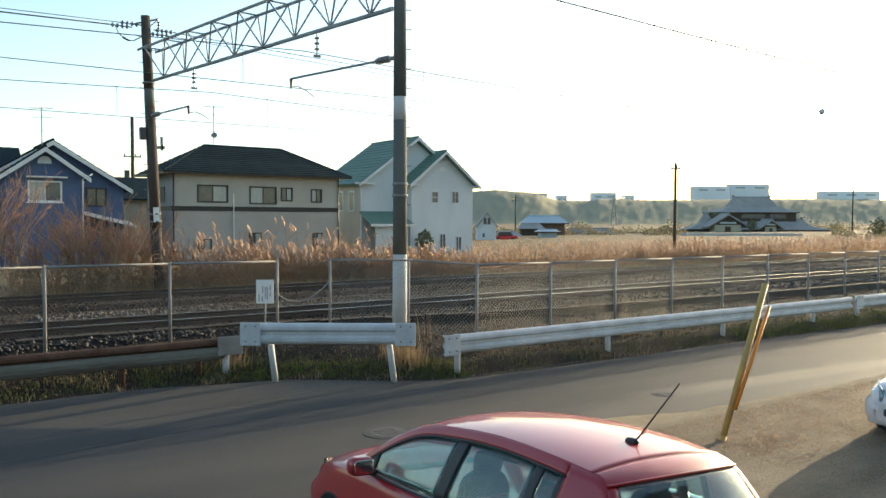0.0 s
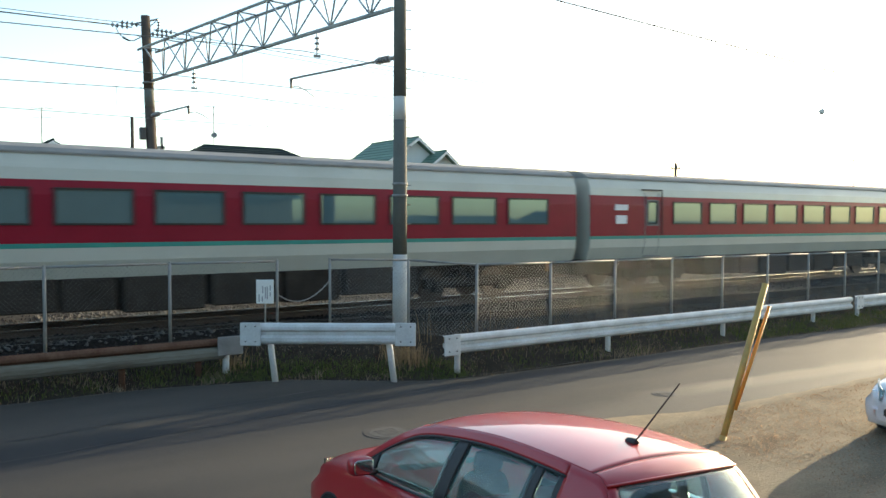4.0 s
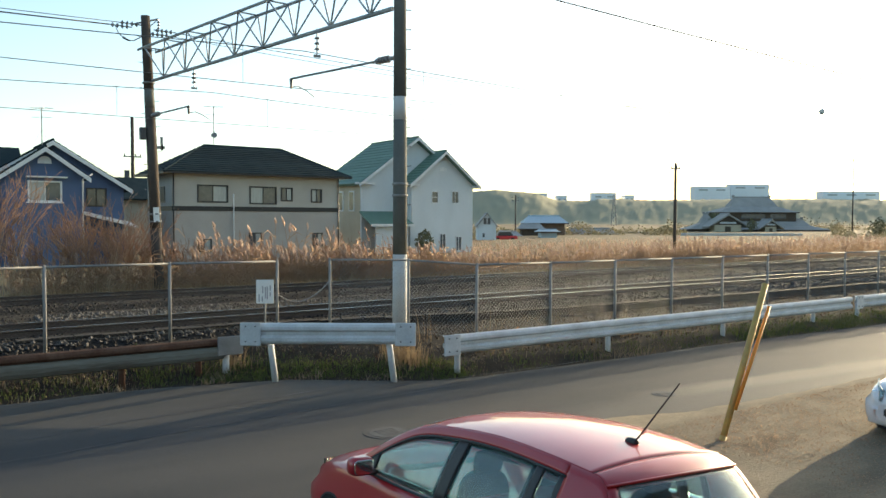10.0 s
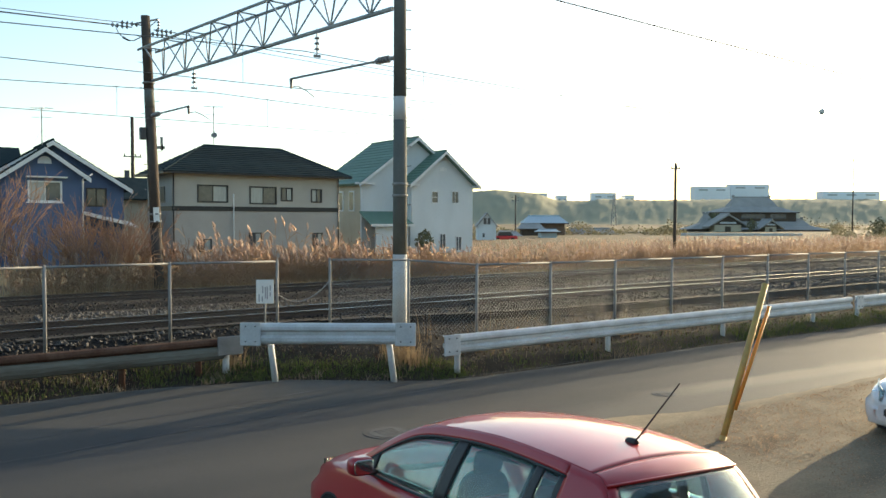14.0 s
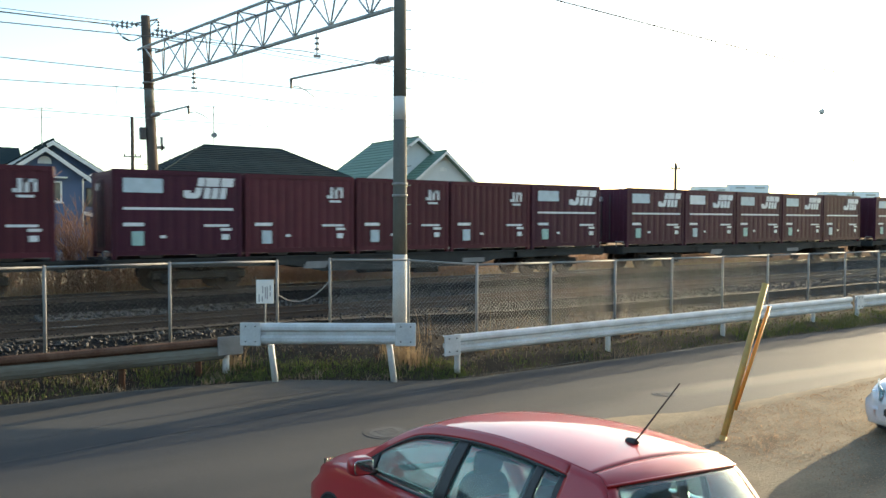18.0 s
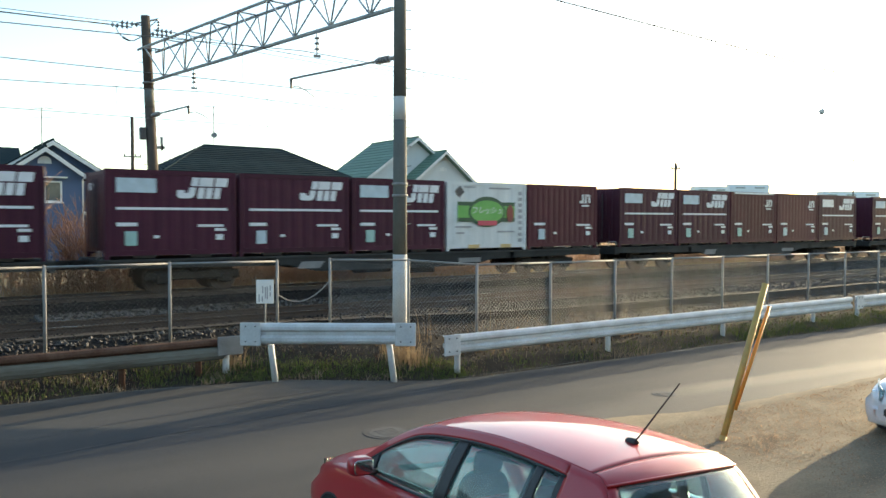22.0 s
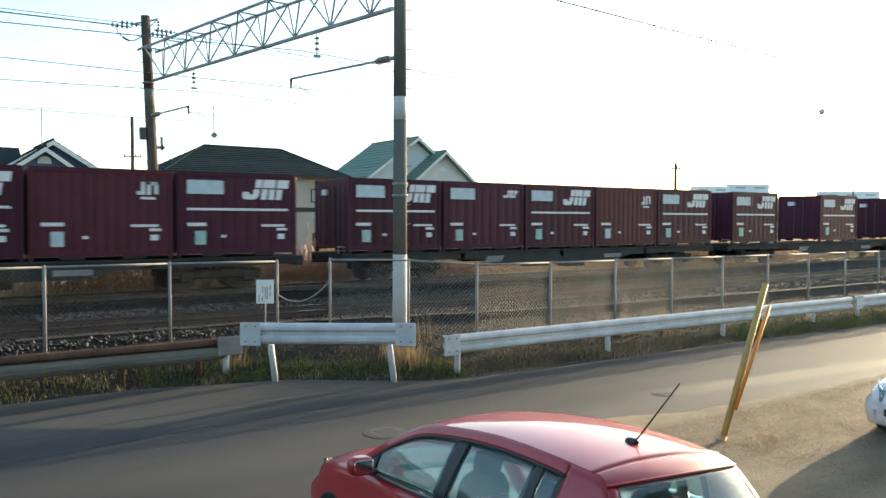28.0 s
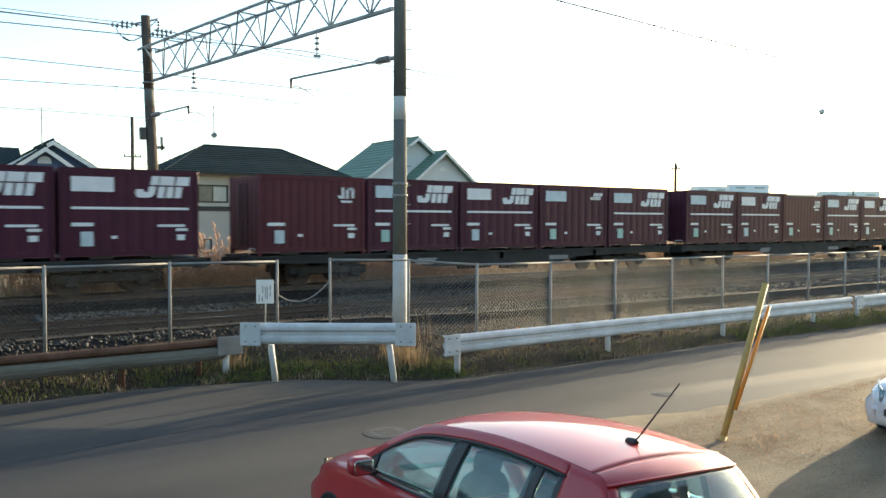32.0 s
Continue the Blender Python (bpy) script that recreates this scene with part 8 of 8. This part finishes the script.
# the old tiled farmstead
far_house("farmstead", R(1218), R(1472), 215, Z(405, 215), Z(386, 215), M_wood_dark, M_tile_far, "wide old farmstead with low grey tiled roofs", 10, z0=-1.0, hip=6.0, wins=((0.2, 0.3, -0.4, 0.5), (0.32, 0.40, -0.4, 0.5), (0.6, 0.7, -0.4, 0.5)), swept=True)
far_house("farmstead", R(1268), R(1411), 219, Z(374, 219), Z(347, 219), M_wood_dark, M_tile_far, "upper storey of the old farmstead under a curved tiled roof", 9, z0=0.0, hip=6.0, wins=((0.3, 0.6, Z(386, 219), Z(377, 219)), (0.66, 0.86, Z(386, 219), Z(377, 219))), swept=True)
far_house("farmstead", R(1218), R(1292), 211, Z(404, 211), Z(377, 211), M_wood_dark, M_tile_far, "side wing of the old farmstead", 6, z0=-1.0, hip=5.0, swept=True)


def porch(a, b, d, eave, ridge, label):
    """A front gable wing: pale plaster walls, timber gable, tiled roof with eaves."""
    x0, y0 = far_at(R(a), d)
    x1, y1 = far_at(R(b), d)
    L = math.hypot(x1 - x0, y1 - y0)
    h = thing("farmstead", label, "house", group="far houses", at=pose(x0, y0, 0, 0, 0, math.degrees(math.atan2(y1 - y0, x1 - x0))))
    part("wall", box(B(), 1.2, L - 1.2, 0, 5, -1, eave), M_wall_sand, h)
    part("gable", prism(B(), [(0.9, eave), (L - 0.9, eave), (L / 2, ridge - 0.5)], "y", 0.0, 0.2), M_wood_dark, h)
    part("gable_beam", box(B(), L * 0.28, L * 0.72, -0.12, 0.0, eave + 0.35, eave + 0.75), M_wall_white, h)
    part("door", box(B(), L * 0.42, L * 0.58, -0.06, 0.0, -1, eave - 0.4), M_wood_dark, h)
    for s in (0, 1):
        e = -0.6 if s == 0 else L + 0.6
        part("roof", prism(B(), [(e, eave - 0.35), (L / 2, ridge), (L / 2, ridge - 0.45), (e, eave - 0.7)], "y", -0.8, 6), M_tile_far, h)
    part("ridge_cap", tube(B(), (L / 2, -0.8, ridge), (L / 2, 6, ridge), 0.22, n=6), M_tile_far, h)


porch(1256, 1320, 207, Z(397, 207), Z(377, 207), "gabled porch wing of the old farmstead")
porch(1346, 1382, 208, Z(400, 208), Z(387, 208), "small gabled entrance of the old farmstead")

# far blocks on the ridge
for k, (a, b, t, d, lab) in enumerate(((1228, 1290, 330, 760, "pale office block on the wooded ridge"), (1292, 1360, 326, 770, "large white hall on the wooded ridge"), (1455, 1556, 338, 740, "long pale building on the ridge"), (1048, 1090, 342, 700, "grey water tower block on the ridge"), (915, 968, 343, 720, "pale low building on the ridge"), (985, 1003, 347, 720, "small pale house on the ridge"), (1105, 1122, 346, 700, "small pale house on the ridge"))):
    x0, y0 = far_at(R(a), d)
    x1, y1 = far_at(R(b), d)
    L = math.hypot(x1 - x0, y1 - y0)
    f = thing("ridge_building", lab, "building", group="ridge buildings", at=pose(x0, y0, 0, 0, 0, math.degrees(math.atan2(y1 - y0, x1 - x0))))
    part("wall", box(B(), 0, L, 0, 14, 5, Z(t, d)), M_far_wall, f)
    part("parapet", box(B(), -0.3, L + 0.3, -0.3, 14.3, Z(t, d), Z(t, d) + 0.6), M_far_wall, f)
    nw = max(2, int(L / 14))
    for j in range(nw):
        part("window", box(B(), L * (j + 0.25) / nw, L * (j + 0.75) / nw, -0.15, 0.05, Z(t, d) - 3.6, Z(t, d) - 2.2), M_curtain, f)

# wooded ridge along the horizon: clumps of crowns on a long bank
def ridge_top(px):
    pts = [(-400, 360), (600, 345), (830, 335), (880, 332), (950, 337), (985, 350), (1040, 350), (1060, 346), (1100, 347), (1150, 348), (1210, 347), (1300, 345), (1400, 343), (1568, 343), (2200, 335), (3600, 345)]
    return poly_y(pts, px)


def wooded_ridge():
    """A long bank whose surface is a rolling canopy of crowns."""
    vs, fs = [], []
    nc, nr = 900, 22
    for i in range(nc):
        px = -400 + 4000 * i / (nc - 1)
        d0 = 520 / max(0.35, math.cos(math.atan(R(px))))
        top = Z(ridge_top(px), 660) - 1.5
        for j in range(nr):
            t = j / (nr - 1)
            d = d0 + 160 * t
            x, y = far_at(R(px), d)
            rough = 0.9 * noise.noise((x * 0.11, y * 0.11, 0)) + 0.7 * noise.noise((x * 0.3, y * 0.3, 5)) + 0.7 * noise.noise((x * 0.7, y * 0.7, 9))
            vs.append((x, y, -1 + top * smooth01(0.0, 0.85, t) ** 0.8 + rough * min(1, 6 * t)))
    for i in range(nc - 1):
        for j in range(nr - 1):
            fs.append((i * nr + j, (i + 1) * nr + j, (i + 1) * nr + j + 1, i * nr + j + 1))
    o = mesh_obj("wooded_ridge", vs, fs, M_hill_hazed, "long wooded ridge on the horizon", "hill", kind="structure")
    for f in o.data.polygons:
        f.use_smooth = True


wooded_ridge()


def tree(x, y, z, h, w, n, seed, label, leaf=M_tree):
    """A tapered trunk, limbs, and a crown of many small leaf clumps."""
    rng = random.Random(seed)
    t = thing("tree", label, "tree", group="garden trees", at=pose(x, y, z))
    bm = tube(B(), (0, 0, -0.2), (0, 0, h * 0.55), h * 0.03, h * 0.015, n=8)
    for k in range(6):
        a = rng.uniform(0, 6.28)
        z0 = h * rng.uniform(0.3, 0.5)
        tube(bm, (0, 0, z0), (math.cos(a) * w * 0.6, math.sin(a) * w * 0.6, z0 + h * 0.25), h * 0.012, h * 0.004, n=5)
    part("trunk", bm, M_bark, t)
    vs, fs = [], []
    for _ in range(n):
        u, a = rng.uniform(-1, 1), rng.uniform(0, 6.28)
        rr = (1 - u * u) ** 0.5 * rng.random() ** 0.4
        k = 1 + 0.7 * noise.noise((math.cos(a) * 2, math.sin(a) * 2, u * 2 + seed))
        c = Vector((math.cos(a) * rr * w * k, math.sin(a) * rr * w * k, h * 0.62 + u * h * 0.38 * k))
        s = rng.uniform(0.035, 0.08) * h
        n1 = Vector((rng.gauss(0, 1), rng.gauss(0, 1), rng.gauss(0, 1))).normalized()
        n2 = n1.orthogonal().normalized()
        n3 = n1.cross(n2)
        o = len(vs)
        vs += [tuple(c + n2 * s), tuple(c + n3 * s * 0.6), tuple(c - n2 * s), tuple(c - n3 * s * 0.6)]
        fs.append((o, o + 1, o + 2, o + 3))
    me = bpy.data.meshes.new("crown")
    me.from_pydata(vs, [], fs)
    me.materials.append(leaf)
    o = new("crown", me)
    o.parent = t
    return t


for k, (px, d, h, w) in enumerate(((1262, 214, 5.0, 1.6), (1330, 204, 3.6, 1.3), (1556, 150, 3.6, 1.6), (1178, 170, 2.2, 1.8), (1480, 195, 2.5, 2.0), (752, 66, 2.3, 0.7))):
    x, y = far_at(R(px), d)
    tree(x, y, -0.4, h, w, 420, 90 + k, "rounded evergreen garden tree far across the fields" if d > 100 else "small shrubby tree by the white house")

# hedges and scrub along the far field edge
def scrub(px0, px1, d0, d1, n, top, seed, label):
    rng = random.Random(seed)
    vs, fs = [], []
    for _ in range(n):
        px, d = rng.uniform(px0, px1), rng.uniform(d0, d1)
        x, y = far_at(R(px), d)
        k = max(0.0, 0.55 + 0.9 * noise.noise((px * 0.02, d * 0.05, seed)) + 0.3 * noise.noise((px * 0.09, d * 0.1, seed)))
        z = -0.6 + top * k * rng.random() ** 0.7
        r = rng.uniform(0.12, 0.34)
        n1 = Vector((rng.gauss(0, 1), rng.gauss(0, 1), rng.gauss(0, 1))).normalized()
        n2 = n1.orthogonal().normalized()
        n3 = n1.cross(n2)
        c = Vector((x, y, z))
        o = len(vs)
        vs += [tuple(c + n2 * r), tuple(c + n3 * r * 0.6), tuple(c - n2 * r), tuple(c - n3 * r * 0.6)]
        fs.append((o, o + 1, o + 2, o + 3))
    mesh_obj("field_scrub", vs, fs, L_scrub, label, "scrub")


scrub(870, 1215, 150, 185, 5000, 2.6, 3, "brownish hedge scrub along the far field edge")
scrub(1180, 1640, 235, 300, 6000, 4.2, 8, "brownish hedge scrub behind the old farmstead")
scrub(640, 900, 120, 160, 2500, 2.2, 5, "brownish hedge scrub beyond the houses")
scrub(1470, 1640, 120, 180, 2200, 2.2, 6, "brownish hedge scrub along the lane")

# utility poles
def utility_pole(px, d, base, top, r, label, arms=((0.93, 0.9),), boxes=0):
    x, y = far_at(R(px), d)
    p = thing("utility_pole", label, "pole", group="utility poles", at=pose(x, y, base))
    part("shaft", tube(B(), (0, 0, -0.3), (0, 0, top - base), r, r * 0.75, n=12), M_concrete_dark, p)
    for k, w in arms:
        z = (top - base) * k
        part("crossarm", box(B(), -w, w, -0.05, 0.05, z - 0.05, z + 0.05), M_galv, p)
        for s in (-1, 0.4, 1):
            part("pin_insulator", tube(B(), (s * w * 0.9, 0, z + 0.05), (s * w * 0.9, 0, z + 0.25), 0.06, 0.04, n=8), M_porcelain, p)
    for k in range(boxes):
        part("transformer", tube(B(), (-0.45, 0, (top - base) * (0.5 - 0.22 * k)), (-0.45, 0, (top - base) * (0.62 - 0.22 * k)), 0.2, n=12), M_dark, p)
    return p


utility_pole(236, 66, -0.2, Z(211, 66), 0.17, "dark wooden utility pole behind the blue house", ((0.72, 0.7), (0.45, 0.9)), 1)
utility_pole(1194, 67, -0.2, Z(288, 67), 0.15, "lone dark utility pole standing in the reeds", ((0.94, 0.55),))
utility_pole(912, 160, -0.5, Z(345, 160), 0.16, "utility pole beside the far farmhouse", ((0.93, 0.9), (0.86, 0.9)))
utility_pole(1508, 230, -0.5, Z(278, 230), 0.20, "tall pale mast far across the fields", ((0.99, 0.8),))
# lattice mast on the ridge foot
mx, my = far_at(R(1086), 420)
mast = thing("lattice_mast", "pale steel lattice mast before the ridge", "mast", at=pose(mx, my, -1))
for s in (-1, 1):
    part("mast_leg", tube(B(), (s * 2.2, 0, 0), (s * 0.4, 0, Z(344, 420) + 1), 0.22, n=5), M_galv, mast)
for k in range(7):
    z0, z1 = k * 2.2, (k + 1) * 2.2
    part("mast_brace", tube(B(), (-2.2 + z0 * 0.11, 0, z0), (2.2 - z1 * 0.11, 0, z1), 0.1, n=4), M_galv, mast)
    part("mast_brace", tube(B(), (2.2 - z0 * 0.11, 0, z0), (-2.2 + z1 * 0.11, 0, z1), 0.1, n=4), M_galv, mast)
# low concrete kerb and a field gate
for a, b, d, lab in ((842, 958, 105, "pale low concrete kerb along a field lane"), (1205, 1420, 150, "grey low field wall before the farmstead")):
    x0, y0 = far_at(R(a), d)
    x1, y1 = far_at(R(b), d)
    L = math.hypot(x1 - x0, y1 - y0)
    o = solid("field_kerb", box(B(), 0, L, -0.15, 0.15, -0.6, 0.0 if d < 120 else 0.55, 0.03), M_concrete_pale, lab, "kerb", "field kerbs")
    o.matrix_basis = pose(x0, y0, 0, 0, 0, math.degrees(math.atan2(y1 - y0, x1 - x0)))
# parked red car far away by the small house
fx, fy = far_at(R(872), 118)
fc = thing("far_car", "small red car parked by the pale house", "car", at=pose(fx, fy, -0.25, 0, 0, -35))
part("body", box(B(), 0, 3.6, -0.8, 0.8, 0.25, 0.85, 0.12), M_car_red, fc)
part("cabin", prism(B(), [(0.5, 0.85), (3.0, 0.85), (2.6, 1.4), (0.9, 1.4)], "y", -0.7, 0.7), M_car_dark, fc)
for u in (0.7, 2.9):
    part("wheel", tube(B(), (u, -0.84, 0.28), (u, -0.6, 0.28), 0.28, n=12), M_black, fc)


# where the rear container of the reference wagon stands, second by second
def freight_x(t):
    if t <= 25:
        v17, v25 = 25.62, 25.08
        v = v25 + (v17 - v25) * (25 - t) / 8
        return 39.72 - (25 - t) * (v + v25) / 2
    v = 25.08 - 0.06 * (t - 25)
    return 39.72 + (t - 25) * (25.08 + v) / 2


def express_x(t):
    return 6.34 - 31.84 * (t - 7.0)


def motions():
    for k, car in enumerate(express):
        rows = []
        for t in (0.0, 16.0, 32.0):
            x = express_x(t)
            gap = x + (k - 5) * 21.36            # the gap behind this car
            if k < 6:
                rows.append((t, pose(gap - 0.25 - (END_L if k == 0 else CAR_L), Y1, RZ)))
            else:
                rows.append((t, pose(gap - 21.36 + 0.25 + END_L, Y1, RZ, 0, 0, 180)))
        walk(car, rows)
    for ob, off, z in freight:
        walk(ob, [(t, pose(freight_x(t) + off, Y2, RZ + z)) for t in (0.0, 8.0, 15.0, 17.0, 19.0, 21.0, 23.0, 25.0, 27.0, 29.0, 31.0, 32.0)])


motions()
